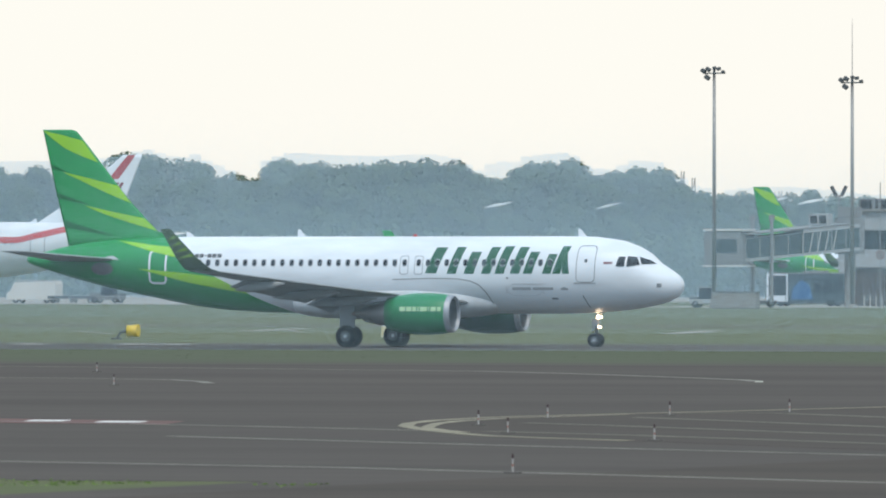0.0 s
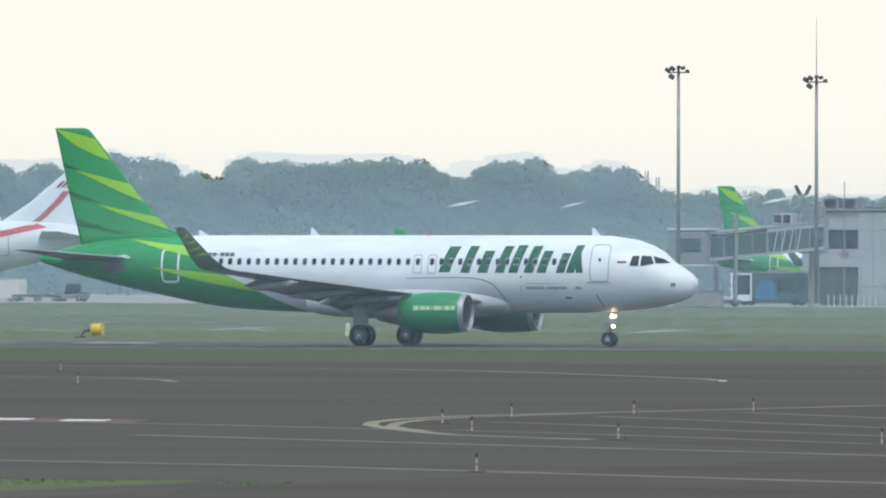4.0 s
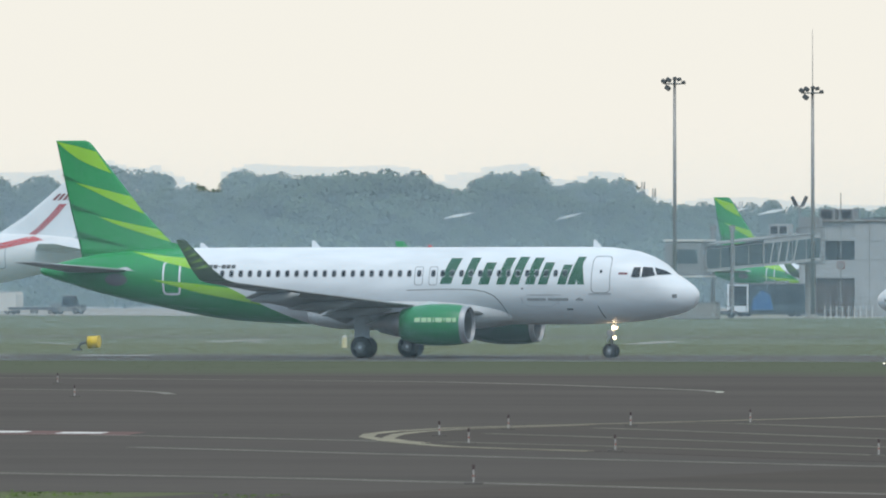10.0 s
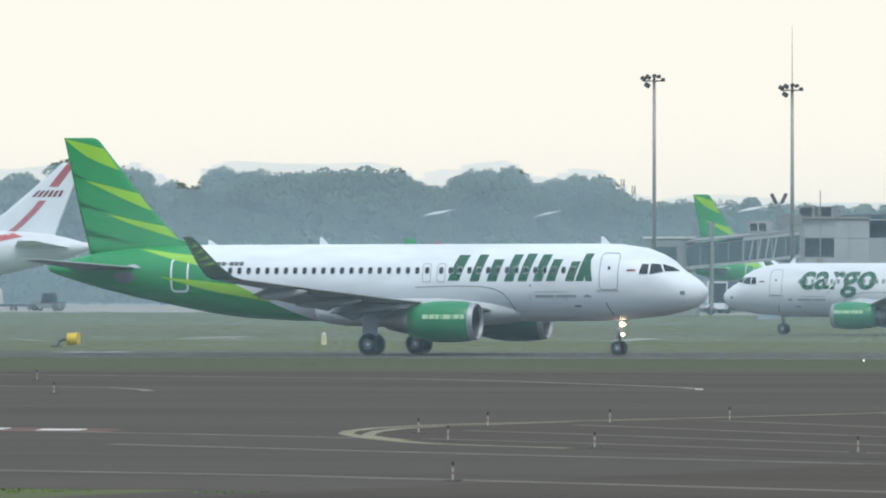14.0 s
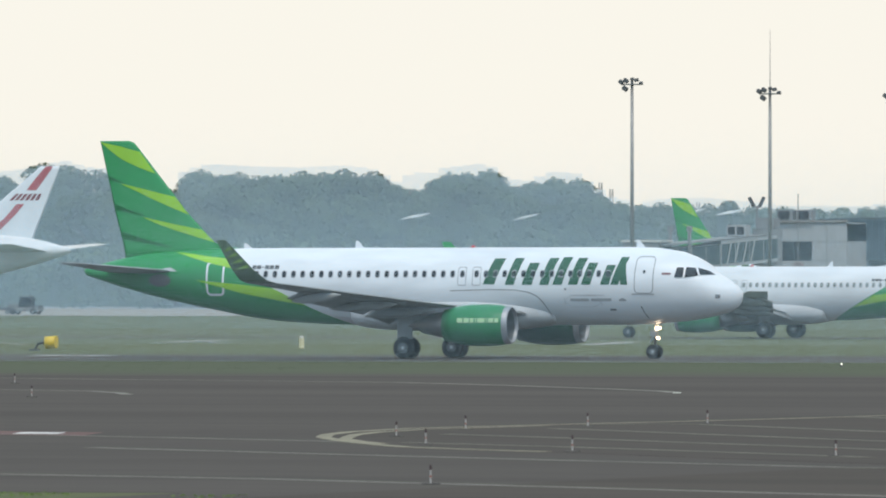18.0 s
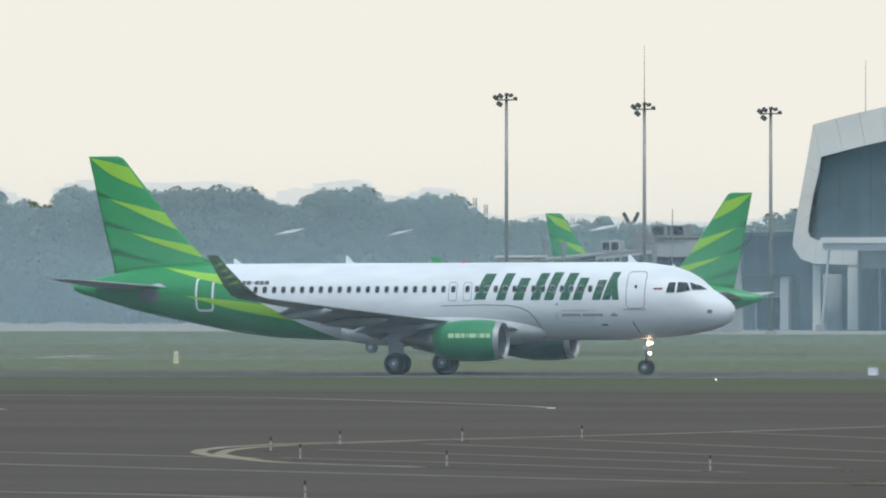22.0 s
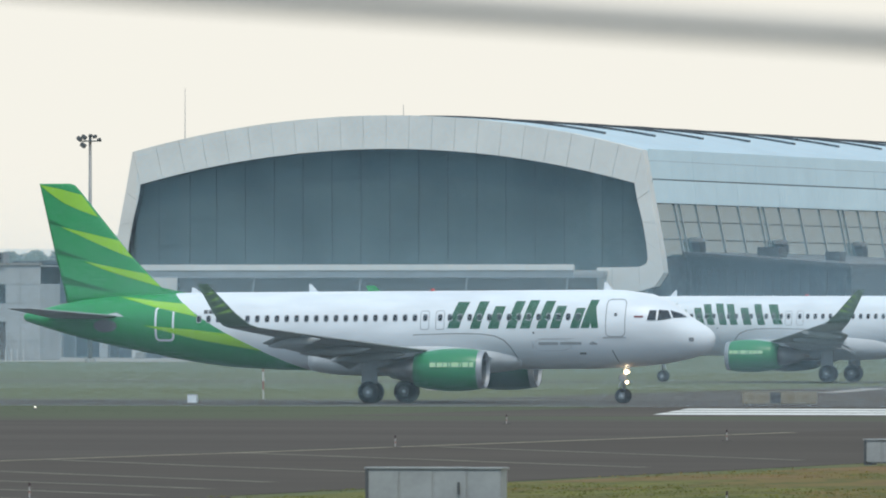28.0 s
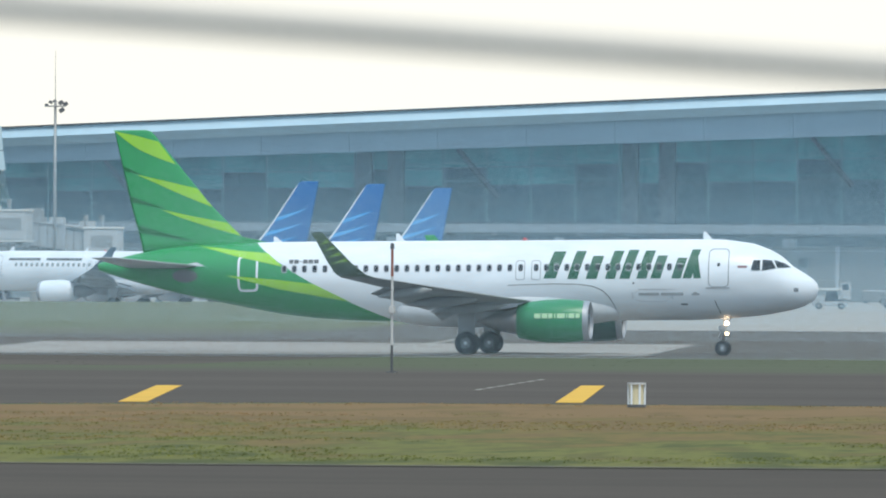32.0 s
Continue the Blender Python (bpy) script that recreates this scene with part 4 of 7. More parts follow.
sheet("pavement_6", ((-129, 616.5), (-93, 621), (-104, 715), (-142, 712)), 0.08, SLAB, "pale concrete slab across the runway end")
sheet("pavement_4", ((-134, 873.1), (200, 873.1), (200, 1196), (-186, 1196)), 0.06, APRON, "pale concrete taxi lane towards the apron")
sheet("pavement_5", ((-1500, 1258), (-432, 1258), (-470, 1610), (-1500, 1610)), 0.07, APRON, "pale concrete stand")
# low grass bank along the edge of the apron
bm, rows = bmesh.new(), []
for x in np.arange(-345.0, -171.0, 4.0):
    h = 0.86 * min(1.0, max(0.0, (x + 345) / 45), max(0.0, (-173 - x) / 16)) * (1 + 0.08 * noise.noise(Vector((x * 0.07, 0, 0))))
    rows.append([bm.verts.new((x, y, k * h - 0.02 * (1 - k))) for y, k in ((1040, 0.0), (1090, 0.2), (1140, 0.55), (1180, 0.95), (1188, 1.0), (1192, 0.9), (1195.5, 0.0))])
for a, b in zip(rows, rows[1:]):
    for i in range(6):
        bm.faces.new((a[i], b[i], b[i + 1], a[i + 1]))
setting("ground_2", bm, GRASS, "low grass bank before the apron")
ARCLINE = mat("worn_yellow_line", (0.225, 0.200, 0.135), 0.9, grain=0.3, size=3.0)
ribbon("trim_4", EDGE_LOW[6:0:-1] + EDGE_UP, 0.42, 0.09, ARCLINE, "worn yellowish taxiway edge line")
ribbon("trim_5", [(-107.2, 311.2), (-109.2, 315.2), (-111.1, 319.4), (-112.5, 323.8), (-113.9, 328.4), (-115.1, 333.8), (-115.9, 340.0), (-115.4, 350)], 0.36, 0.09, ARCLINE, "worn yellowish inner edge line")
ribbon("trim_9", [(-180, 317), (-120, 273), (-100.4, 262.0), (-91.2, 257.0), (-82.1, 249.4), (-73.5, 242.1), (-30, 205)], 0.5, 0.06, DIMLINE, "worn white taxiway line")
ribbon("trim_50", [(-160, 352), (-140, 338), (-120.7, 324.2), (-116.2, 320.5), (-109.8, 315.1)], 0.34, 0.07, DIMLINE, "worn white taxiway line")
ribbon("trim_51", [(-112, 302), (-99.3, 290.1), (-93.8, 285.2), (-84.0, 276.7)], 0.42, 0.07, DIMLINE, "worn white taxiway line")
ribbon("trim_10", [(-240, 520), (-190, 502), (-167.6, 488.2), (-160.0, 478.3), (-149.7, 462.3), (-145.4, 455.1), (-143.2, 449.8)], 0.5, 0.06, DIMLINE, "worn taxiway edge line")
ribbon("trim_52", [(-143.3, 450.4), (-142.7, 448.6), (-142.1, 446.6)], 0.3, 0.08, PALEMARK, "fresh white end of a taxiway line")
ribbon("trim_11", [(-230, 478), (-172, 452.6), (-166.1, 447.9), (-162.7, 441.8), (-160.1, 435.6)], 0.45, 0.06, DIMLINE, "worn taxiway edge line")
sheet("trim_12", ((-138, 333.5), (-124.9, 325.2), (-120.6, 324.6), (-122.4, 331), (-127.6, 333.4), (-137, 340)), 0.06, mat("red_marking", (0.115, 0.050, 0.044), 0.9, grain=0.3, size=1.5), "faded red holding mark on the asphalt")
for i, (x0, x1, y) in enumerate(((-126.9, -125.75, 330.4), (-124.1, -122.75, 328.6))):
    sheet("trim_%d" % (13 + i), ((x0 + 0.4, y - 1.4), (x1 + 0.4, y - 1.4), (x1 - 0.4, y + 1.4), (x0 - 0.4, y + 1.4)), 0.10, MARK, "white bar in the holding mark")
GOLD = mat("golden_marking", (0.62, 0.34, 0.02), 0.8, grain=0.12, size=2.0)
for i, (x0, y0, x1, y1, w) in enumerate(((-76.75, 399.5, -85.9, 454.3, 0.95), (-63.25, 405.6, -71.45, 464, 0.9))):
    sheet("trim_%d" % (16 + i), ((x0 - w / 2, y0), (x0 + w / 2, y0), (x1 + w / 2, y1), (x1 - w / 2, y1)), 0.10, GOLD, "yellow shoulder stripe")
sheet("trim_18", ((-86.6, 398), (-85.4, 398), (-103.2, 460), (-104.6, 460)), 0.10, mat("worn_yellow", (0.30, 0.22, 0.10), 0.9, grain=0.25, size=3.0), "worn yellow shoulder stripe")
for i, (x0, x1) in enumerate(((-420, -262), (-258, -252), (-243, -238.5), (-205, -150), (-104, 300))):
    sheet("trim_%d" % (19 + i), strip(x0, x1, 607.0, 608.2), 0.06, MARK if i in (1, 2) else DIMLINE, "white runway edge line")
PALELINE = mat("pale_worn_line", (0.26, 0.25, 0.22), 0.9, grain=0.3, size=3.0)
ribbon("trim_60", [(-116.9, 695), (-134.1, 828.6)], 0.5, 0.10, PALELINE, "pale worn taxiway line")
for i in range(7):
    k0, k1 = i / 7, i / 7 + 0.09
    ribbon("trim_%d" % (61 + i), [(-72.8 - 4.7 * k, 445 + 46 * k) for k in (k0, k1)], 0.16, 0.10, PALELINE, "pale dash on the taxiway")
ribbon("trim_24", [(-600, 652), (-145, 652)], 0.7, 0.06, DIMLINE, "white runway far edge line")
for i, (x0, y0, x1, y1) in enumerate(((-197.3, 734, -210.9, 795), (-245, 752, -253, 785), (-168.8, 718, -176, 762), (-281, 772, -287, 800), (-154, 700, -166, 756), (-330, 770, -338, 800))):
    sheet("trim_%d" % (25 + i), ((x0 - 0.8, y0), (x0 + 0.8, y0), (x1 + 0.8, y1), (x1 - 0.8, y1)), 0.09, CONCRETE, "pale paved strip in the grass")
for i, (x0, x1) in enumerate(((-247.7, -246.1), (-241.6, -239.9), (-239.2, -237.6))):
    sheet("trim_%d" % (70 + i), strip(x0, x1, 641.6, 644.4), 0.07, MARK, "white dash at the runway edge")
for i, run in enumerate((((-291.8, 768.0), (-277.9, 738.3)), ((-288.6, 799.6), (-273.4, 760.9)))):
    ribbon("trim_%d" % (74 + i), run, 0.45, 0.09, PALELINE, "pale worn taxiway line")
HATCH = mat("hatch_paint", (0.128, 0.118, 0.088), 0.9, grain=0.3, size=3.0)
for i, run in enumerate((((-115.2, 352.3), (-113.6, 354.6), (-111.9, 354.0), (-108.8, 349.7), (-104.1, 342.7), (-92, 325)), ((-112.9, 343.1), (-110.3, 339.8), (-104.8, 332.2), (-98.1, 322.9), (-90, 312)),
                         ((-111.9, 330.3), (-106.7, 324.2), (-100.3, 316.0), (-93.3, 307.2), (-88, 300)), ((-107.3, 313.4), (-101.1, 307.3), (-96.5, 302.1), (-88, 292)),
                         ((-113.4, 374.7), (-104, 360), (-91.2, 341)), ((-112.6, 394.5), (-102, 378), (-90.2, 359.7)), ((-111.4, 415), (-100, 396), (-90, 379)))):
    ribbon("trim_%d" % (40 + i), run, 0.45, 0.09, HATCH, "worn yellowish hatch line on the shoulder")
ribbon("trim_32", [(-600, 836), (300, 836)], 0.4, 0.06, mat("taxi_yellow", (0.40, 0.26, 0.05), 0.9, grain=0.2, size=3.0), "yellow taxiway centre line")
sheet("ground_1", [(-80, 274), (400, 272), (400, 403), (-68, 400), (-84, 384), (-85.5, 320), (-84, 296)], 0.05, DRYGRASS, "dry brownish grass island between taxiways")


ribbon("trim_53", [(-84, 276.2), (-60, 275.4), (-30, 275.9), (60, 275.0)], 1.1, 0.07, mat("gravel_edge", (0.105, 0.098, 0.075), 0.95, grain=0.45, size=0.8, second=("world",)), "pale gravelly edge of the grass")


# tufts of grass
def tufts(name, x0, x1, y0, y1, count, tall, material, label, broad=0.5):
    rnd = random.Random(5)
    verts, faces = [], []
    for _ in range(count):
        x, y = rnd.uniform(x0, x1), rnd.uniform(y0, y1)
        if noise.noise(Vector((x * 0.07, y * 0.11, 3.1 + tall * 40))) < 0.12:
            continue
        for _ in range(5):
            a = rnd.uniform(0, math.tau)
            h, w = tall * rnd.uniform(0.3, 1.1), tall * rnd.uniform(0.4, 1.2) * broad * 2
            bx, by = x + rnd.uniform(-0.6, 0.6) * tall * 2, y + rnd.uniform(-0.5, 0.5)
            k = len(verts)
            verts += [(bx - w * math.cos(a), by - w * math.sin(a), 0.03), (bx + w * math.cos(a), by + w * math.sin(a), 0.03), (bx + rnd.uniform(-w, w), by, h)]
            faces.append((k, k + 1, k + 2))
    me = bpy.data.meshes.new(name)
    me.from_pydata(verts, [], faces)
    me.materials.append(material)
    return tagged(new(name, me), label, "grass", "", "stuff")


# weed and island tuft colours are lightened to offset weaker light on upright blades
DARKTURF = mat("dark_weeds", (0.150, 0.135, 0.035), 0.95, grain=0.4, size=2.0)
tufts("grass_tufts", -86, -8, 300, 374, 6500, 0.05, DARKTURF, "dark weedy tufts in the dry grass", 0.35)
tufts("grass_tufts", -86, -8, 279, 318, 5000, 0.06, mat("green_weeds", (0.135, 0.145, 0.03), 0.95, grain=0.4, size=2.0), "green weedy tufts along the grass edge", 0.35)
# same grass colours as the island, lightened 1.7 times for the same reason
tufts("grass_tufts", -86, -8, 281, 399, 14000, 0.06, island("dry_tufts", 1.7), "tufts of dry and green grass", 0.3)
tufts("grass_tufts", -330, -40, 545, 604, 4000, 0.04, VERGE, "tufts of green grass beside the runway")
tufts("grass_tufts", -125, -84, 200, 239, 6000, 0.07, mat("fresh_grass", (0.13, 0.20, 0.045), 0.95, grain=0.3, size=2.0), "fresh green grass tufts", 0.4)
tufts("grass_tufts", -430, -60, 660, 822, 3000, 0.05, GRASS, "tufts of grass between runway and taxiway")


# ---- small things on the field ----
POST = mat("weathered_white", (0.55, 0.53, 0.50), 0.7, grain=0.15, size=0.3)
RUST = mat("rusty_red", (0.30, 0.12, 0.09), 0.8, grain=0.2, size=0.3)
WALLGREY = mat("dull_concrete", (0.13, 0.12, 0.11), 0.9, grain=0.15, size=0.5)
RUSTLENS = mat("dark_red_lens", (0.055, 0.030, 0.028), 0.4)
OLDPOST = mat("dulled_white", (0.46, 0.43, 0.40), 0.8, grain=0.2, size=0.2)
def edge_light():
    th = thing("taxiway_light", "white and red post light on a concrete foot", "light", "taxiway edge lights")
    part("foot", box((-0.17, -0.15, 0), (0.17, 0.15, 0.025), 0.008), WALLGREY, th)
    part("stem", tube((0, 0, 0.025), (0, 0, 0.31), 0.021), OLDPOST, th, "white stem")
    part("collar", tube((0, 0, 0.15), (0, 0, 0.19), 0.028), RUST, th, "rusty red collar")
    part("lens", tube((0, 0, 0.31), (0, 0, 0.41), 0.032, 0.026), RUSTLENS, th, "dark red lens")
    return th


spots = [(-111.6, 325.2), (-114.6, 340.1), (-113.4, 347.8), (-112.2, 355.7), (-85.5, 251.4), (-105.7, 310.4), (-97.9, 299.0), (-160.3, 426.0), (-180.8, 478.5),
         (-89.2, 293.3), (-112.5, 413.2), (-132.1, 502.9), (-106.7, 437.6), (-69.0, 283.0)]
post = edge_light()
post.matrix_basis = pose(*spots[0], 0.012)
for x, y in spots[1:]:
    copy_thing(post, pose(x, y, 0.012))

BEAM = mat("runway_lamp_glow", (1.0, 0.92, 0.78), 0.3, glow=2.0)
for x, y in ((-175.5, 578), (-115.5, 566)):
    th = thing("runway_light", "small glowing white runway edge light in the grass", "light", "runway edge lights", (x, y, 0.0))
    part("base", tube((0, 0, 0), (0, 0, 0.10), 0.08, 0.06, 14), DARKGREY, th)
    part("lens", tube((0, 0, 0.10), (0, 0, 0.16), 0.045, 0.03, 14), BEAM, th, "glowing white lens", True)

YEL = mat("yellow_plastic", (0.75, 0.50, 0.02), 0.5, grain=0.08, size=0.6)
drum = thing("marker_drum", "yellow round marker lamp leaning on a grey arm", "marker", at=(-256.3, 684.2, 0))
bm = tube((-0.28, 0, 0.48), (0.32, 0.05, 0.52), 0.36, 0.34, 24)
part("drum", bm, YEL, drum, "", True)
part("rim", tube((0.30, 0.05, 0.52), (0.36, 0.05, 0.52), 0.37, None, 24), YEL, drum)
part("arm", tube((-1.0, 0, 0.0), (-0.75, 0, 0.45), 0.07), DARKGREY, drum)
part("bracket", tube((-0.78, 0, 0.42), (-0.25, 0, 0.52), 0.09), DARKGREY, drum)
part("foot", box((-1.25, -0.3, 0), (-0.75, 0.3, 0.1), 0.02), DARKGREY, drum)
stub = thing("marker_post", "pale yellow rounded marker post in the grass", "marker", at=(-250.7, 712.8, 0))
part("body", tube((0, 0, 0), (0, 0, 0.62), 0.17, 0.15, 16), mat("pale_yellow", (0.62, 0.56, 0.34), 0.6, grain=0.1, size=0.5), stub)
part("cap", tube((0, 0, 0.62), (0, 0, 0.76), 0.15, 0.06, 16), POST, stub)
cab = thing("utility_box", "small white utility box beside the runway", "box", at=(-178.7, 616.5, 0.03))
part("body", box((-0.23, -0.2, 0.04), (0.23, 0.2, 0.44), 0.02), WHITE, cab)
part("lid", box((-0.25, -0.22, 0.44), (0.25, 0.22, 0.48), 0.01), GREY, cab)
part("plinth", box((-0.28, -0.25, 0), (0.28, 0.25, 0.04)), CONCRETE, cab)


def guide_sign(x, y, w, dark_at, label):
    th = thing("guidance_sign", label, "sign", "runway guidance signs", (x, y, 0))
    part("cabinet", box((0, -0.12, 0.12), (w, 0.12, 0.72), 0.02), mat("sign_cream", (0.29, 0.25, 0.18), 0.6, grain=0.1, size=0.5), th)
    part("dark_panel", box((w * dark_at, -0.135, 0.16), (w * dark_at + 0.55, -0.12, 0.68)), DARKGREY, th, "dark panel")
    for k in (0.08, 0.24, 0.62, 0.80):
        if abs(k - dark_at) > 0.12:
            part("lettering_bar", box((w * k, -0.132, 0.30), (w * (k + 0.1), -0.12, 0.54)), mat("sign_ink", (0.25, 0.2, 0.12), 0.8), th)
    for k in (0.1, 0.5, 0.9):
        part("leg", tube((w * k, 0, 0), (w * k, 0, 0.14), 0.04), GREY, th)
    return th


guide_sign(-148.4, 612, 3.85, 0.38, "cream runway guidance sign with a dark middle panel")
guide_sign(-139.4, 613.6, 1.85, 0.05, "cream runway guidance sign with a dark end panel")


def crate(x, y, w, h, label):
    th = thing("equipment_cabinet", label, "cabinet", "grey equipment cabinets", (x, y, 0.04))
    skin = mat("galvanised_panel", (0.34, 0.345, 0.34), 0.6, 0.1, grain=0.12, size=1.0)
    part("body", box((0.02, 0, 0.05), (w - 0.02, 0.6, h), 0.02), skin, th)
    n = 4
    for i in range(n):
        part("panel", box((w * i / n + 0.03, -0.03, 0.09), (w * (i + 1) / n - 0.03, 0.0, h - 0.05), 0.01), skin, th)
    part("lid", box((-0.03, -0.05, h), (w + 0.03, 0.65, h + 0.05), 0.015), skin, th)
    part("latch", tube((w * 0.69, -0.07, h * 0.25), (w * 0.69, -0.07, h * 0.62), 0.03), DARKGREY, th, "dark latch bar")
    for k in (0.05, w - 0.25):
        part("skid", box((k, 0, 0), (k + 0.2, 0.6, 0.06)), DARKGREY, th)
    part("end_post", box((0.0, -0.05, 0.0), (0.08, 0.0, h), 0.01), DARKGREY, th)
    return th


crate(-79.26, 288.4, 3.38, 0.80, "long low grey metal equipment cabinet on the grass")
crate(-84.74, 365, 2.2, 0.74, "low pale grey equipment cabinet on the grass")

sock = thing("windsock", "drooping orange-white windsock on a striped pole", "windsock", at=(-186.4, 657.0, 0))
for i in range(8):
    part("pole_band", tube((0, 0, 0.5 * i), (0, 0, 0.5 * i + 0.5), 0.05, 0.05, 10), (POST, RUST)[i % 2], sock)
rr = [[(x + r * 0.2 * math.cos(math.tau * i / 12), r * math.sin(math.tau * i / 12), z + r * math.cos(math.tau * i / 12)) for i in range(12)]
      for x, z, r in ((0.05, 3.95, 0.34), (0.7, 3.98, 0.33), (1.2, 3.75, 0.30), (1.6, 3.2, 0.27), (2.0, 2.4, 0.22), (2.3, 1.7, 0.17))]
part("sock", loft(rr), mat("faded_cloth", (0.55, 0.47, 0.42), 0.9, grain=0.15, size=0.6), sock, "", True)
part("ring", tube((0.02, 0, 3.95), (0.08, 0, 3.95), 0.36, None, 16), RUST, sock)

mast = thing("marker_pole", "slim red and white banded pole beside the taxiway", "pole", at=(-88.1, 516.4, 0))
for i in range(9):
    part("band", tube((0, 0, 0.58 * i), (0, 0, 0.58 * i + 0.58), 0.06, 0.055, 12), (DARKGREY, DARKGREY, POST, POST, POST, POST, POST, RUST, RUST)[i], mast)
part("lamp", tube((0, 0, 5.22), (0, 0, 5.45), 0.10, 0.07, 12), DARKGREY, mast, "dark lamp")
part("clamp", box((-0.12, -0.16, 2.5), (0.12, 0.16, 2.8), 0.02), POST, mast)
part("foot", box((-0.2, -0.2, 0), (0.2, 0.2, 0.05)), DARKGREY, mast)

box_light = thing("approach_lamp", "white barrel lamp with four upright ribs on the grass", "lamp", at=(-58.8, 391, 0.04))
part("core", tube((0, 0, 0.08), (0, 0, 0.74), 0.22, None, 20), mat("cream_lens", (0.72, 0.62, 0.40), 0.5, grain=0.08, size=0.4), box_light)
for k in range(6):
    a = math.tau * k / 6
    part("rib", tube((0.26 * math.cos(a), 0.26 * math.sin(a), 0.04), (0.26 * math.cos(a), 0.26 * math.sin(a), 0.76), 0.035), WHITE, box_light)
part("top_ring", tube((0, 0, 0.72), (0, 0, 0.78), 0.30, None, 20), POST, box_light)
part("base_ring", tube((0, 0, 0.0), (0, 0, 0.09), 0.31, None, 20), DARKGREY, box_light)


# ---- apron masts ----
STEEL = mat("galvanised_steel", (0.29, 0.29, 0.285), 0.5, 0.5, grain=0.12, size=1.5)
LAMPGREY = mat("floodlight_grey", (0.11, 0.115, 0.12), 0.5, grain=0.15, size=0.6)


def light_mast(h, spike, label):
    th = thing("light_mast", label, "mast", "apron floodlight masts")
    part("shaft", tube((0, 0, 0), (0, 0, h), 0.23, 0.14, 14), STEEL, th, "", True)
    part("base", tube((0, 0, 0), (0, 0, 0.4), 0.6, 0.5, 14), CONCRETE, th)
    head = part("head_frame", box((-1.15, -0.1, h - 0.55), (1.15, 0.1, h - 0.42), 0.02), STEEL, th)
    for x, z, s in ((-1.05, -0.25, 1.0), (-0.55, -0.1, 1.0), (-0.65, -0.9, 1.1), (0.55, -0.05, 0.8), (1.0, -0.35, 0.7), (0.1, 0.05, 0.7)):
        m = Matrix.Translation((x, -0.25, h + z)) @ Matrix.Rotation(0.6 if x < 0 else -0.3, 4, "Y")
        part("floodlight", box((-0.26 * s, -0.2, -0.2 * s), (0.26 * s, 0.2, 0.2 * s), 0.05, m), LAMPGREY, head)
    part("cross_arm", box((-0.1, -0.9, h - 0.55), (0.1, 0.9, h - 0.45), 0.02), STEEL, head)
    if spike:
        part("lightning_rod", tube((0, 0, h - 0.3), (0, 0, h + spike), 0.05, 0.018, 8), STEEL, th)
    return th


for x, y, h, spike, turn in ((-380.1, 1180, 23.9, 0, 0), (-365.7, 1180, 22.9, 5.9, 0), (-352.6, 1180, 22.4, 0, 0), (-295.1, 1300, 24.3, 6.4, 180), (-284.8, 1300, 23.5, 0, 180),
                             (-275.4, 1300, 23.2, 5.9, 180), (-266.4, 1300, 22.4, 0, 180), (-258.3, 1300, 21.8, 5.4, 180)):
    ob = light_mast(h, spike, "tall grey floodlight mast with a lightning rod" if spike else "tall grey steel floodlight mast on the apron")
    ob.matrix_basis = pose(x, y, 0, 0, 0, turn)


# ---- terminal pier with arched end ----
CLAD = mat("pale_metal_cladding", (0.68, 0.655, 0.605), 0.5, grain=0.07, size=4.0)
ROOF = mat("pale_roof_sheet", (0.42, 0.55, 0.62), 0.45, 0.1, grain=0.08, size=9.0)
DARKGLASS = mat("dark_facade_glass", (0.068, 0.096, 0.098), 0.15, grain=0.3, size=7.0, spec=0.15)
SKYGLASS = mat("sky_facade_glass", (0.095, 0.145, 0.150), 0.04, grain=0.14, size=7.0, spec=0.16)
FASCIA = mat("pale_fascia_sheet", (0.60, 0.73, 0.76), 0.5, grain=0.06, size=5.0)
# two terminal glass colours; the teal one has interior light painted in
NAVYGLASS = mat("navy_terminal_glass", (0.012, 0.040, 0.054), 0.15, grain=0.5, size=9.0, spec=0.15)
LITGLASS = mat("painted_lit_terminal_glass", (0.035, 0.19, 0.205), 0.15, grain=0.5, size=7.0, spec=0.15)
BARTEAL = mat("teal_glazing_bar", (0.05, 0.145, 0.165), 0.5, grain=0.1, size=2.0)
FRAME = mat("dark_mullion", (0.05, 0.055, 0.06), 0.5, grain=0.1, size=1.0)
WALL = mat("grey_wall", (0.25, 0.255, 0.255), 0.8, grain=0.1, size=4.0)
PALEWALL = mat("pale_wall", (0.44, 0.445, 0.44), 0.75, grain=0.1, size=3.0)
# near-black that paints in the shade of openings and recesses
SHADE = mat("painted_shade_dark", (0.03, 0.032, 0.035), 0.8, grain=0.2, size=3.0)
CX = -356.85
Y0, Y1 = 1309.0, 1614.0
pier = thing("terminal_pier", "airport pier with white arched end frame and dark glass", "building")


def arch_out(s):
    return 26.5 - 3.9 * s * s


def arch_in(s):
    return 22.8 - 3.8 * s * s


frame_pts = [((-23.7, 7.2), (-23.7, 9.9)), ((-25.4, 7.2), (-25.4, 9.9)), ((-28.6, 7.3), (-28.4, 9.95)), ((-30.2, 7.8), (-29.2, 10.3)), ((-31.2, 9.3), (-29.4, 10.9)), ((-30.85, 11.6), (-29.2, 12.6)), ((-30.3, 14.6), (-28.8, 14.8)), ((-29.6, 18.2), (-28.2, 17.2)), ((-28.8, 22.6), (-27.9, 19.0))]
for i in range(1, 22):
    s = -1 + 2 * i / 22
    frame_pts.append(((28.8 * s, arch_out(s)), (27.9 * s, arch_in(s))))
frame_pts += [((-a[0], a[1]), (-b[0], b[1])) for a, b in frame_pts[8::-1]]
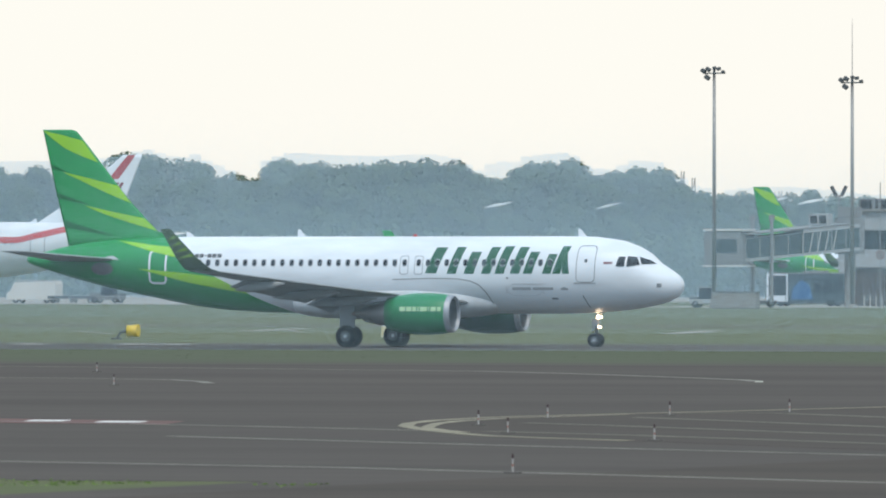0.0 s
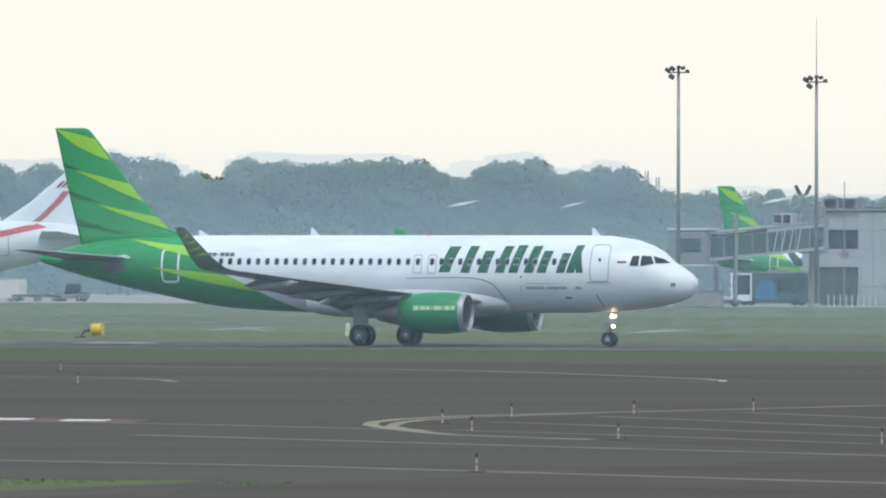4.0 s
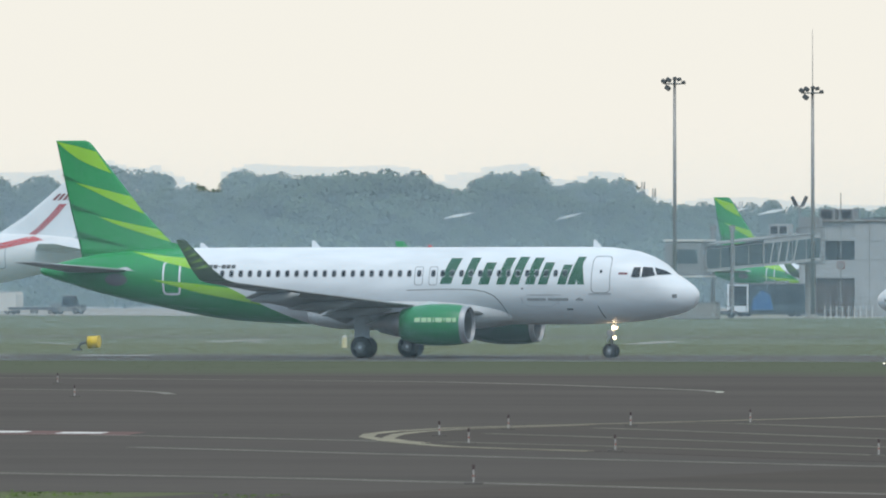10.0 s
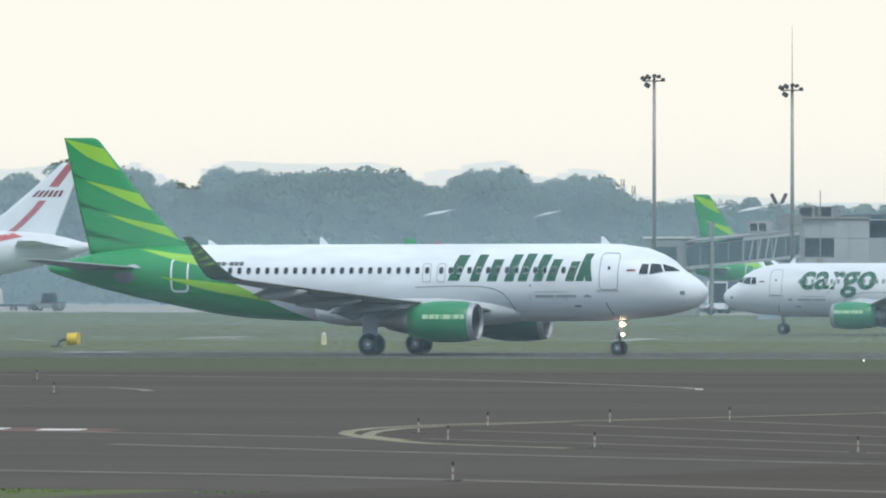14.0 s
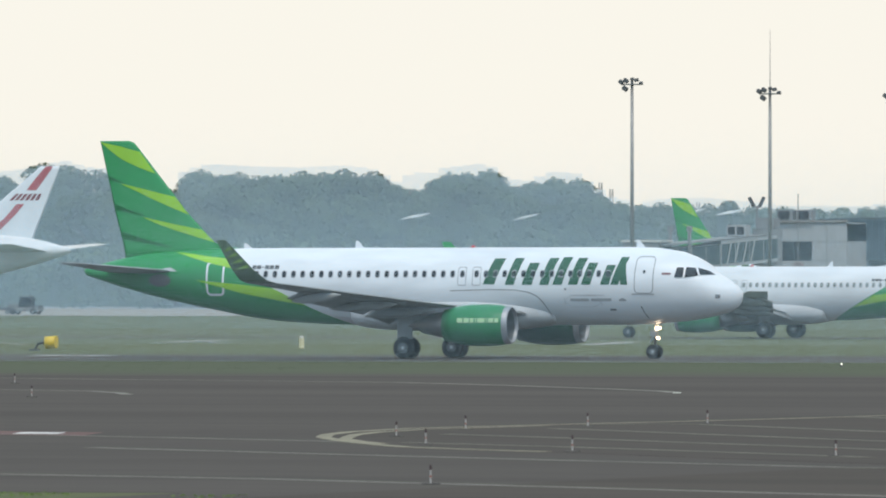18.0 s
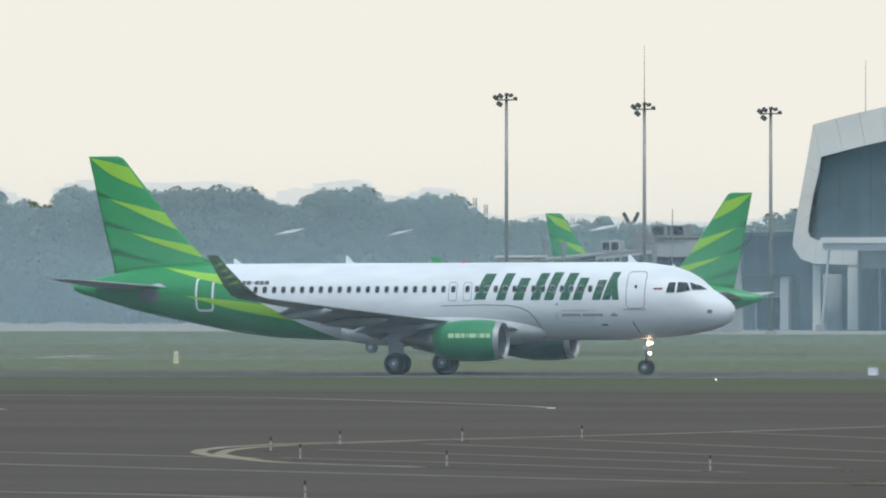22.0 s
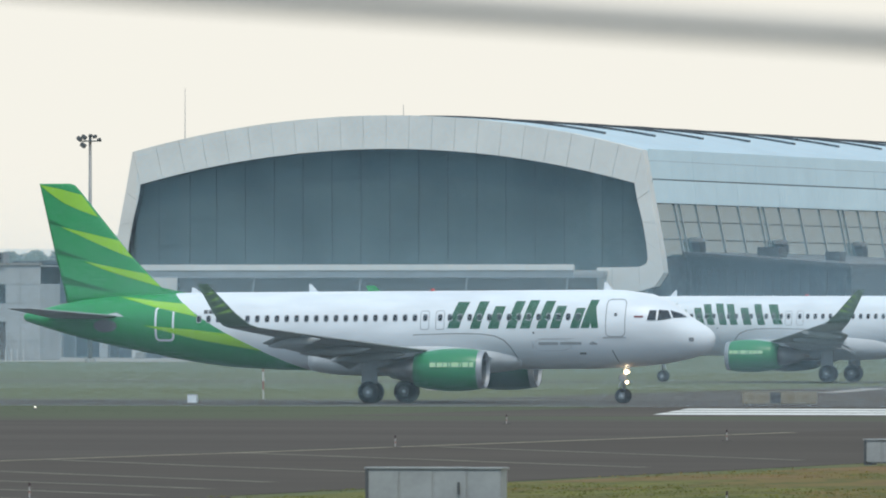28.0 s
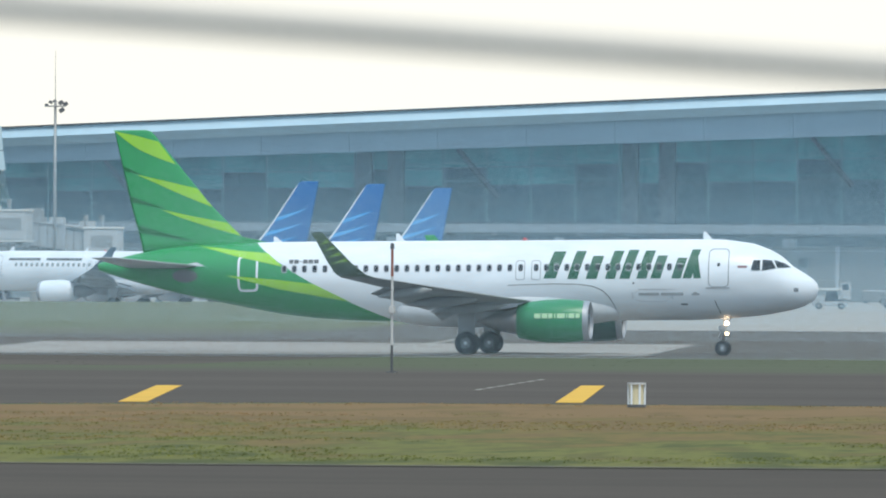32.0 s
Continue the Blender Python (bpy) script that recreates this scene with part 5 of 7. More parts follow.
for (a, b), (c, d) in zip(frame_pts, frame_pts[1:]):
    k = 0.012
    q = [Vector(p) for p in (a, c, d, b)]
    mid = sum(q, Vector((0, 0))) / 4
    q = [p + (mid - p) * k for p in q]
    part("panel", prism([(CX + p.x, Y0 - 2.2, p.y) for p in q], (0, 2.2, 0)), CLAD, pier)
part("frame_core", loft([[(CX + x * 0.995, y, z - 0.12) for x, z in [p[0] for p in frame_pts]] + [(CX + x, y, z) for x, z in [p[1] for p in frame_pts]][::-1] for y in (Y0 - 2.0, Y0 + 0.6)], True, False), SHADE, pier)
# end glass in columns and rows
n = 18
for i in range(n):
    x0, x1 = -29.5 + 59.0 * i / n, -29.5 + 59.0 * (i + 1) / n
    zt = arch_in(max(-1, min(1, (x0 + x1) / 2 / 27.9))) + 0.3
    for j in range(4):
        z0, z1 = 9.6 + (zt - 9.6) * j / 4, 9.6 + (zt - 9.6) * (j + 1) / 4
        part("pane", box((CX + x0 + 0.05, Y0 - 0.5, z0 + 0.04), (CX + x1 - 0.05, Y0 - 0.42, z1 - 0.04)), DARKGLASS, pier)
for x in (-23.3, 23.3):
    part("inner_column", box((CX + x - 0.6, Y0 - 0.62, 9.6), (CX + x + 0.6, Y0 - 0.5, arch_in(abs(x) / 27.9))), mat("column_behind_glass", (0.060, 0.088, 0.09), 0.4, grain=0.1, size=3), pier)
part("glass_frame", prism([(CX - 29.5, Y0 - 0.41, 9.4), (CX + 29.5, Y0 - 0.41, 9.4)] + [(CX + 28.4 * s / 10, Y0 - 0.41, arch_in(s / 10) + 0.6) for s in range(10, -11, -1)], (0, 0.11, 0)), FRAME, pier)
LOWWALL = mat("warm_grey_wall", (0.31, 0.295, 0.27), 0.8, grain=0.12, size=3.0)
part("lower_wall", box((CX - 23.7, Y0 - 1.5, 6.8), (CX + 29, Y0 - 0.3, 9.6), 0.05), LOWWALL, pier)
# dark slab paints in the shade behind the ground-floor glazing
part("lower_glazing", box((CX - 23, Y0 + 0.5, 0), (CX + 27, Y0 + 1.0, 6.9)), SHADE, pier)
for i in range(18):
    x = CX - 22 + i * 2.8
    part("glazing_bar", box((x, Y0 + 0.35, 0), (x + 0.14, Y0 + 0.5, 6.8)), GREY, pier)
for x in (-24.35, -6.2, 12.0, 24.35):
    part("column", box((CX + x - 0.6, Y0 - 2.0, 0), (CX + x + 0.6, Y0 - 0.6, 7.2), 0.06), CLAD, pier)
for x in (-10.4, 7.0, 17.5):
    part("pilaster", box((CX + x - 1.1, Y0 - 0.25, 0), (CX + x + 1.1, Y0 + 0.3, 6.8), 0.05), LOWWALL, pier)
part("round_store", tube((CX - 26.6, Y0 - 2.2, 0), (CX - 26.6, Y0 - 2.2, 6.2), 1.05, None, 24), WALL, pier, "grey round store below the frame", True)
can = part("canopy", box((CX - 23.4, Y0 - 17, 8.95), (CX + 24.9, Y0 - 1.6, 9.5), 0.08), PALEWALL, pier, "flat pale canopy")
part("canopy_edge", box((CX - 23.5, Y0 - 17.3, 9.5), (CX + 25.0, Y0 - 16.9, 10.15), 0.05), CLAD, can)
part("canopy_soffit", box((CX - 23.3, Y0 - 16.9, 8.75), (CX + 24.8, Y0 - 2.0, 8.95)), GREY, can)
for x in (-22.9, -11.0, 0.9, 12.8, 24.0):
    part("raking_strut", tube((CX + x - 0.9, Y0 - 16, 0.0), (CX + x, Y0 - 16, 8.9), 0.16, 0.13, 10), PALEWALL, can, "slanting white strut")
    part("strut_foot", box((CX + x - 1.4, Y0 - 16.4, 0), (CX + x - 0.4, Y0 - 15.6, 0.7), 0.05), CONCRETE, can)
part("red_sign", box((-375.8, Y0 + 0.2, 3.75), (-373.6, Y0 + 0.3, 4.4), 0.03), mat("red_sign_glow", (0.6, 0.05, 0.07), 0.5, glow=0.35), pier, "glowing red sign")
# roof shell
prof = [(28.8 * s, arch_out(s)) for s in [-1 + 2 * i / 40 for i in range(41)]]
ring0 = [(CX + x, Y0, z) for x, z in prof] + [(CX + x, Y0, z - 0.6) for x, z in prof[::-1]]
part("roof", loft([ring0, [(x, Y1, z) for x, _, z in ring0]]), ROOF, pier, "pale blue-grey barrel roof")
for i in range(14):
    y = Y0 + 16 + i * 22.5
    bm = bmesh.new()
    rows = []
    for k in range(9):
        x = -1 + 21.0 * k / 8
        z = arch_out(x / 28.8)
        rows.append([(CX + x, y - 0.5, z - 0.1), (CX + x, y - 0.5, z + 0.24), (CX + x, y + 0.5, z + 0.24), (CX + x, y + 0.5, z - 0.1)])
    add_loft(bm, rows)
    part("roof_rib", bm, FRAME, pier, "dark roof rib")
for x, z, h in ((-383.2, 24.0, 5.8), (-358.2, 26.4, 1.4), (-337.5, 24.6, 1.2)):
    part("lightning_rod", tube((x, Y0 + 10, z - 0.6), (x, Y0 + 10, z + h), 0.05, 0.025, 8), STEEL, pier)
# side towards the apron
SX = CX + 28.8
nseg = 31
MULLION = mat("grey_mullion", (0.24, 0.26, 0.26), 0.5, grain=0.1, size=1.0)
for i in range(nseg):
    y0, y1 = Y0 + (Y1 - Y0) * i / nseg, Y0 + (Y1 - Y0) * (i + 1) / nseg
    part("fascia_panel", prism([(SX + 0.1, y0 + 0.04, 22.75), (SX + 0.1, y1 - 0.04, 22.75), (SX + 0.35, y1 - 0.04, 19.55), (SX + 0.35, y0 + 0.04, 19.55)], (-0.3, 0, 0)), FASCIA, pier)
    part("fascia_panel", prism([(SX + 0.4, y0 + 0.04, 19.4), (SX + 0.4, y1 - 0.04, 19.4), (SX + 0.7, y1 - 0.04, 16.9), (SX + 0.7, y0 + 0.04, 16.9)], (-0.3, 0, 0)), FASCIA, pier)
    for j in range(3):
        za, zb = 16.85 - 1.95 * j, 16.85 - 1.95 * (j + 1)
        xa, xb = SX + 0.5 + 0.4 * j, SX + 0.5 + 0.4 * (j + 1)
        part("pane", prism([(xa, y0 + 0.12, za - 0.05), (xa, y1 - 0.12, za - 0.05), (xb, y1 - 0.12, zb + 0.05), (xb, y0 + 0.12, zb + 0.05)], (-0.1, 0, 0)), SKYGLASS, pier)
    part("mullion", prism([(SX + 0.62, y0 - 0.10, 16.9), (SX + 0.62, y0 + 0.10, 16.9), (SX + 1.82, y0 + 0.10, 11.0), (SX + 1.82, y0 - 0.10, 11.0)], (-0.35, 0, 0)), MULLION, pier)
    if i % 4 == 1:
        part("mullion", prism([(SX + 0.62, y0 + 2.2, 16.9), (SX + 0.62, y0 + 2.4, 16.9), (SX + 1.82, y0 + 2.4, 11.0), (SX + 1.82, y0 + 2.2, 11.0)], (-0.35, 0, 0)), MULLION, pier)
        part("vent_box", box((SX + 0.5, y0 + 4.5, 11.0), (SX + 2.3, y0 + 7.5, 12.7), 0.05), SHADE, pier, "dark vent opening")
        part("vent_hood", box((SX + 0.4, y0 + 4.3, 12.7), (SX + 2.1, y0 + 7.6, 13.2), 0.05), WALL, pier)
part("side_core", box((SX - 1.0, Y0, 0), (SX + 0.2, Y1, 21.5)), FRAME, pier)
part("side_base", box((SX - 1.0, Y0 + 2, 0), (SX + 2.1, 1400, 10.95), 0.05), SHADE, pier)
part("side_base", box((SX - 1.0, 1400, 0), (SX + 2.1, Y1, 10.95), 0.05), WALL, pier)
part("back_wall", box((CX - 29.5, Y0, 0), (CX - 28.6, Y1, 22.3)), CLAD, pier)
annex = thing("terminal_annex", "low dark glazed annex beside the pier", "building")
ANNEX = mat("annex_dark", (0.022, 0.030, 0.036), 0.35, grain=0.2, size=6)
AX0, AX1 = SX + 2.2, SX + 20.6
part("body", prism([(AX0, 1318, 0), (AX1, 1318, 0), (AX1, 1318, 9.9), (AX0, 1318, 11.2)], (0, 74, 0)), ANNEX, annex)
part("roof_slab", prism([(AX0, 1316, 11.2), (AX1 + 0.3, 1316, 9.9), (AX1 + 0.3, 1394, 9.9), (AX0, 1394, 11.2)], (0, 0, 0.4)), FRAME, annex)
for i in range(18):
    x = AX0 + 0.4 + i * 1.02
    part("glazing_bar", box((x, 1317.6, 2.5), (x + 0.1, 1318, 9.6)), FRAME, annex)
part("transom", box((AX0 + 0.2, 1317.65, 6.4), (AX1 - 0.2, 1318, 6.55)), FRAME, annex)
part("porch", box((SX + 6.4, 1314, 0), (SX + 14.4, 1318, 3.2), 0.05), WALL, annex)
part("plant_box", box((AX0 + 5.0, 1330, 10.6), (AX0 + 7.4, 1334, 12.2), 0.05), FRAME, annex)
part("plant_box", box((AX0 + 12.2, 1332, 10.0), (AX0 + 13.8, 1335, 11.7), 0.05), FRAME, annex)

# ---- main terminal ----
term = thing("main_terminal", "long glass terminal with rising grey roof fascia", "building")


def z_top(x):
    return 22.7 + (x + 334) * 0.0457


def z_low(x):
    return 18.0 + (x + 334) * 0.0357


SOFFIT = mat("pale_soffit_sheet", (0.34, 0.43, 0.48), 0.5, grain=0.06, size=6.0)
xs = [-334 + 12 * i for i in range(28)]
for a, b in zip(xs, xs[1:]):
    part("fascia_panel", prism([(a + 0.03, 1642, z_low(a)), (b - 0.03, 1642, z_low(b)), (b - 0.03, 1641.2, z_top(b) - 1.4), (a + 0.03, 1641.2, z_top(a) - 1.4)], (0, 0.8, 0)), mat("fascia_grey", (0.235, 0.315, 0.385), 0.5, 0.2, grain=0.06, size=6) if a == xs[0] else bpy.data.materials["fascia_grey"], term)
    part("roof_edge", prism([(a, 1639.5, z_top(a) - 1.35), (b, 1639.5, z_top(b) - 1.35), (b, 1640.5, z_top(b)), (a, 1640.5, z_top(a))], (0, 3, 0)), ROOF, term, "pale roof edge")
    part("soffit_band", prism([(a, 1640.6, z_top(a) - 2.5), (b, 1640.6, z_top(b) - 2.5), (b, 1639.7, z_top(b) - 1.37), (a, 1639.7, z_top(a) - 1.37)], (0, 0.4, 0)), SOFFIT, term, "pale blue-grey band under the roof edge")
    part("drip_edge", prism([(a, 1639.9, z_top(a) + 0.02), (b, 1639.9, z_top(b) + 0.02), (b, 1639.9, z_top(b) + 0.2), (a, 1639.9, z_top(a) + 0.2)], (0, 1.2, 0)), DARKGREY, term, "dark roof edge strip")
part("roof", prism([(-334, 1640.6, z_top(-334) - 0.1), (xs[-1], 1640.6, z_top(xs[-1]) - 0.1), (xs[-1], 1740, z_top(xs[-1]) + 2), (-334, 1740, z_top(-334) + 2)], (0, 0, 0.3)), ROOF, term)
for i in range(40):
    x0 = -334 + 6 * i
    for j in range(4):
        z0 = 10.4 + (z_low(x0) - 10.4) * j / 4
        z1 = 10.4 + (z_low(x0) - 10.4) * (j + 1) / 4 + (0.9 if j == 3 else 0)
        # upper panes carry the painted interior light
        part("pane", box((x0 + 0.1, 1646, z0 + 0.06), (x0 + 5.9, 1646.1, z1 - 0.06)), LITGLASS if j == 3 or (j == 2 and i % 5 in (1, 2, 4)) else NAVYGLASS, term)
    part("mullion", box((x0 - 0.1, 1645.8, 10.4), (x0 + 0.1, 1646.2, z_low(x0) + 0.8)), BARTEAL, term)
    for z in (0.56, 0.80):
        part("transom", box((x0 + 0.1, 1645.85, 10.4 + (z_low(x0) - 10.4) * z), (x0 + 5.9, 1645.98, 10.55 + (z_low(x0) - 10.4) * z)), BARTEAL, term)
part("glass_back", prism([(-334, 1646.2, 9.5), (-94, 1646.2, 9.5), (-94, 1646.2, z_low(-94) + 1.5), (-334, 1646.2, z_low(-334) + 1.5)], (0, 0.3, 0)), FRAME, term)
NAVY = mat("dark_steel_column", (0.016, 0.028, 0.036), 0.5, grain=0.15, size=2.0)
for x in (-284.5, -280.2, -248.4, -243.4, -212.5, -207.5, -176, -171):
    part("column", box((x - 1.1, 1644.6, 10.2), (x + 1.1, 1645.6, z_low(x)), 0.08), NAVY, term, "dark column")
for x in (-320, -271.8, -223.9, -188):
    part("raking_brace", tube((x, 1645, z_low(x)), (x + 5.5, 1645, z_low(x) - 6.5), 0.35), NAVY, term)
part("ledge", box((-334, 1642.5, 9.0), (-8, 1645.8, 10.2), 0.08), mat("ledge_grey", (0.21, 0.23, 0.25), 0.7, grain=0.1, size=4), term, "pale ledge over the ground floor")
part("ground_floor", box((-334, 1645, 0), (-8, 1645.9, 9.0)), mat("terminal_base_wall", (0.20, 0.195, 0.185), 0.8, grain=0.12, size=5), term)
for i in range(22):
    x = -330 + i * 11.6
    part("small_window", box((x, 1644.8, 4.6), (x + 1.3, 1645.0, 5.9)), SHADE, term)
    part("pilaster", box((x + 5, 1644.6, 0), (x + 5.5, 1645.0, 9.0)), PALEWALL, term)
# dark strip before the wall paints in the shade under the ledge
part("dark_recess", box((-334, 1644.3, 7.4), (-8, 1644.9, 8.7)), SHADE, term, "dark strip painting the shade below the ledge")
rnd = random.Random(41)
for i in range(40):
    x = -330 + i * 7.9 + rnd.uniform(-2, 2)
    part("ceiling_duct", box((x, 1643.6, 7.5 - rnd.uniform(0, 0.5)), (x + rnd.uniform(0.8, 2.6), 1644.3, 8.0 + rnd.uniform(0, 0.5)), 0.04), (PALEWALL, WALL, SHADE)[i % 3], term)
part("pipe_run", tube((-334, 1644.0, 6.7), (-8, 1644.0, 6.7), 0.12), WALL, term)
part("far_wing", box((-8, 1641, 0), (400, 1660, 24)), WALL, term)
scaff = thing("roof_scaffold", "small dark steel frame on the roof", "frame", at=(-332.8, 1611, 23.5))
for x in (0, 1.2, 2.6):
    part("post", tube((x, 0, 0), (x, 0, 2.4), 0.1), FRAME, scaff)
part("rail", tube((0, 0, 1.8), (2.6, 0, 1.8), 0.1), FRAME, scaff)

# ---- west block and dark hall ----
blk = thing("concourse_block", "pale concrete block with two dark openings", "building")
bx = -386.6
BLOCKWALL = mat("block_wall", (0.36, 0.365, 0.36), 0.8, grain=0.14, size=2.5)
part("wall", box((bx, 1243, 7.9), (bx + 9.8, 1250, 9.9), 0.05), BLOCKWALL, blk)
part("wall", box((bx + 1.2, 1243.04, 4.0), (bx + 6.0, 1250, 5.9), 0.05), BLOCKWALL, blk)
part("corner_pier", box((bx, 1242.8, 0), (bx + 1.2, 1250, 9.8), 0.05), BLOCKWALL, blk)
part("corner_pier", box((bx + 6.0, 1242.8, 0), (bx + 9.8, 1250, 9.8), 0.05), BLOCKWALL, blk)
JOINT = mat("wall_joint", (0.29, 0.295, 0.29), 0.8, grain=0.1, size=2.0)
for z in (2.0, 4.0, 5.95, 7.9):
    part("joint", box((bx + 6.02, 1242.77, z - 0.03), (bx + 9.78, 1242.81, z + 0.03)), JOINT, blk)
part("joint", box((bx + 7.6, 1242.76, 0), (bx + 7.66, 1242.8, 9.8)), JOINT, blk)
# solid dark box stands in for the shade inside the openings
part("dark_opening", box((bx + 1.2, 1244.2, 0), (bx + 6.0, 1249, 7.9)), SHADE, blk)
shutter = mat("brown_shutter", (0.105, 0.080, 0.068), 0.8, grain=0.3, size=1.5)
part("shutter", box((bx + 1.2, 1243.5, 0), (bx + 6.0, 1243.9, 4.0)), shutter, blk, "dirty brown roller shutter")
for i in range(12):
    part("shutter_slat", box((bx + 1.22, 1243.44, 0.05 + i * 0.33), (bx + 5.98, 1243.5, 0.33 + i * 0.33)), shutter, blk)
part("glazing_bar", box((bx + 3.7, 1244.0, 5.9), (bx + 3.76, 1244.2, 7.9)), DARKGREY, blk)
part("parapet", box((bx - 0.1, 1242.6, 9.9), (bx + 9.9, 1243.2, 10.15), 0.03), CONCRETE, blk)
for x in (bx + 1.2, bx + 3.3):
    u = thing("roof_cooler", "grey box-shaped cooling unit on the roof", "cooler", "roof coolers", (x, 1246, 9.9))
    part("case", box((0, 0, 0.15), (1.7, 1.5, 1.35), 0.05), WALL, u)
    part("grille", box((0.15, -0.03, 0.3), (1.4, 0, 1.2)), SHADE, u)
    part("foot", box((0.1, 0.1, 0), (0.3, 1.4, 0.15)), STEEL, u)
    part("foot", box((1.3, 0.1, 0), (1.5, 1.4, 0.15)), STEEL, u)
dish = thing("antenna_panels", "two tilted grey antenna panels on a frame", "antenna", at=(-389.3, 1251.5, 0))
for lean, x in ((-0.5, -0.3), (0.45, 0.3)):
    part("panel", box((-0.2, -0.1, 0), (0.2, 0.0, 1.15), 0.05, Matrix.Translation((x, 0, 11.6)) @ Matrix.Rotation(lean, 4, "Y")), DARKGREY, dish)
part("stand", tube((0, 0, 0), (0, 0, 11.6), 0.09), STEEL, dish)
part("yoke", box((-0.4, -0.08, 11.5), (0.4, 0.08, 11.66), 0.02), STEEL, dish)
hall = thing("dark_hall", "dark corrugated hall raised over an open ground floor", "building")
CORRUGATED = mat("dark_corrugated", (0.022, 0.028, 0.034), 0.6, grain=0.15, size=5)
part("body", box((-402.5, 1318, 6.0), (-386.6, 1326, 10.5), 0.05), CORRUGATED, hall)
part("roof", prism([(-402.7, 1317.5, 10.45), (-386.5, 1317.5, 10.7), (-386.5, 1326.4, 10.8), (-402.7, 1326.4, 10.55)], (0, 0, 0.2)), FRAME, hall)
for i in range(20):
    part("rib", box((-402.3 + i * 0.79, 1317.9, 6.05), (-402.16 + i * 0.79, 1318, 10.4)), CORRUGATED, hall)
part("back_wall", box((-402.5, 1325.0, 0), (-386.6, 1325.6, 6.0)), LOWWALL, hall, "warm grey wall of the open floor")
for x, w, m in ((-398.2, 0.9, PALEWALL), (-392.9, 1.0, PALEWALL), (-390.6, 1.5, FRAME), (-388.2, 0.5, PALEWALL)):
    part("column", box((x, 1318.4, 0), (x + w, 1319.4, 6.0), 0.04), m, hall)
gate = part("gate", box((-396.4, 1321.0, 0.1), (-393.6, 1321.1, 3.6), 0.02), SHADE, hall, "dark open gate")
for x in (-396.5, -393.6):
    part("gate_post", box((x, 1320.9, 0), (x + 0.16, 1321.2, 3.8), 0.02), PALEWALL, gate)
part("gate_beam", box((-396.5, 1320.9, 3.65), (-393.44, 1321.2, 3.8), 0.02), PALEWALL, gate)


# ---- boarding bridges ----
def bridge(label, cab_at, hub_at, z_cab, z_hub, glazed, w=1.7):
    """A boarding bridge from its hub by the building out to its cab."""
    th = thing("boarding_bridge", label, "jet bridge", "boarding bridges")
    a, b = Vector((*cab_at, z_cab)), Vector((*hub_at, z_hub))
    way = (b - a).normalized()
    side = Vector((way.y, -way.x, 0)).normalized() * w
    up = Vector((0, 0, 2.7))

    def run(p, q, k, mat_, nm):
        s = side * k
        bm = loft([[c - s, c + s, c + s + up * k, c - s + up * k] for c in (p, q)])
        return part(nm, bm, mat_, th)

    if glazed:
        p = a.lerp(b, 0.74) + up * 1.06
        unit = part("roof_cooler", box((p.x - 1.0, p.y - 0.9, p.z), (p.x + 1.0, p.y + 0.9, p.z + 1.15), 0.05), PALEWALL, th, "pale cooling unit on the bridge roof")
        for x in (-0.85, 0.1):
            part("grille", box((p.x + x, p.y - 0.93, p.z + 0.15), (p.x + x + 0.75, p.y - 0.9, p.z + 0.95)), SHADE, unit)
    m = a.lerp(b, 0.5)
    run(a, m, 0.88, PALEWALL, "tunnel")
    run(m, b, 1.0, PALEWALL, "tunnel")
    if glazed:
        for i in range(8):
            p, q = a.lerp(b, i / 8 + 0.004), a.lerp(b, (i + 1) / 8 - 0.004)
            k = side * (0.90 if i < 4 else 1.02)
            for sg in (1, -1):
                part("pane", prism([p + k * sg + up * 0.12, q + k * sg + up * 0.12, q + k * sg + up * 0.86, p + k * sg + up * 0.86], k * sg * 0.02), DARKGLASS, th)
        for i in range(4):
            p, q = a.lerp(b, 0.55 + i * 0.07), a.lerp(b, 0.585 + i * 0.07)
            for sg in (1, -1):
                part("brace", tube(p + side * 1.05 * sg + up * 0.1, q + side * 1.05 * sg + up * 0.9, 0.07), PALEWALL, th)
    else:
        for i in range(9):
            p = a.lerp(b, (i + 0.5) / 9)
            k = side * (0.90 if i < 4 else 1.02)
            for sg in (1, -1):
                part("seam", prism([p + k * sg + up * 0.05 - way * 0.07, p + k * sg + up * 0.05 + way * 0.07, p + k * sg + up * 0.95 + way * 0.07, p + k * sg + up * 0.95 - way * 0.07], k * sg * 0.03), WALL, th)
        for q in (0.02, 0.5, 0.98):
            p = a.lerp(b, q)
            part("collar", loft([[c - side * 1.08 - up * 0.06, c + side * 1.08 - up * 0.06, c + side * 1.08 + up * 1.1, c - side * 1.08 + up * 1.1] for c in (p - way * 0.25, p + way * 0.25)]), GREY, th)
        for q in (0.3, 0.7):
            p = a.lerp(b, q) + up * 1.06
            part("roof_unit", box((p.x - 0.9, p.y - 0.6, p.z), (p.x + 0.9, p.y + 0.6, p.z + 0.8), 0.05), PALEWALL, th)
        for i in range(10):
            p, q = a.lerp(b, i / 10), a.lerp(b, (i + 1) / 10)
            if i % 2:
                p, q = q, p
            part("truss_bar", tube(p + side - up * 0.04, q + side - up * 0.42, 0.07), PALEWALL, th)
        part("truss_chord", tube(a + side - up * 0.42, b + side - up * 0.42, 0.09), PALEWALL, th)
        part("cable_tray", tube(a + side - up * 0.12, b + side - up * 0.12, 0.14), DARKGREY, th)
    part("roof_strip", loft([[c - side * 1.05 + up * 1.0, c + side * 1.05 + up * 1.0, c + side * 1.05 + up * 1.06, c - side * 1.05 + up * 1.06] for c in (a, b)]), WALL, th)
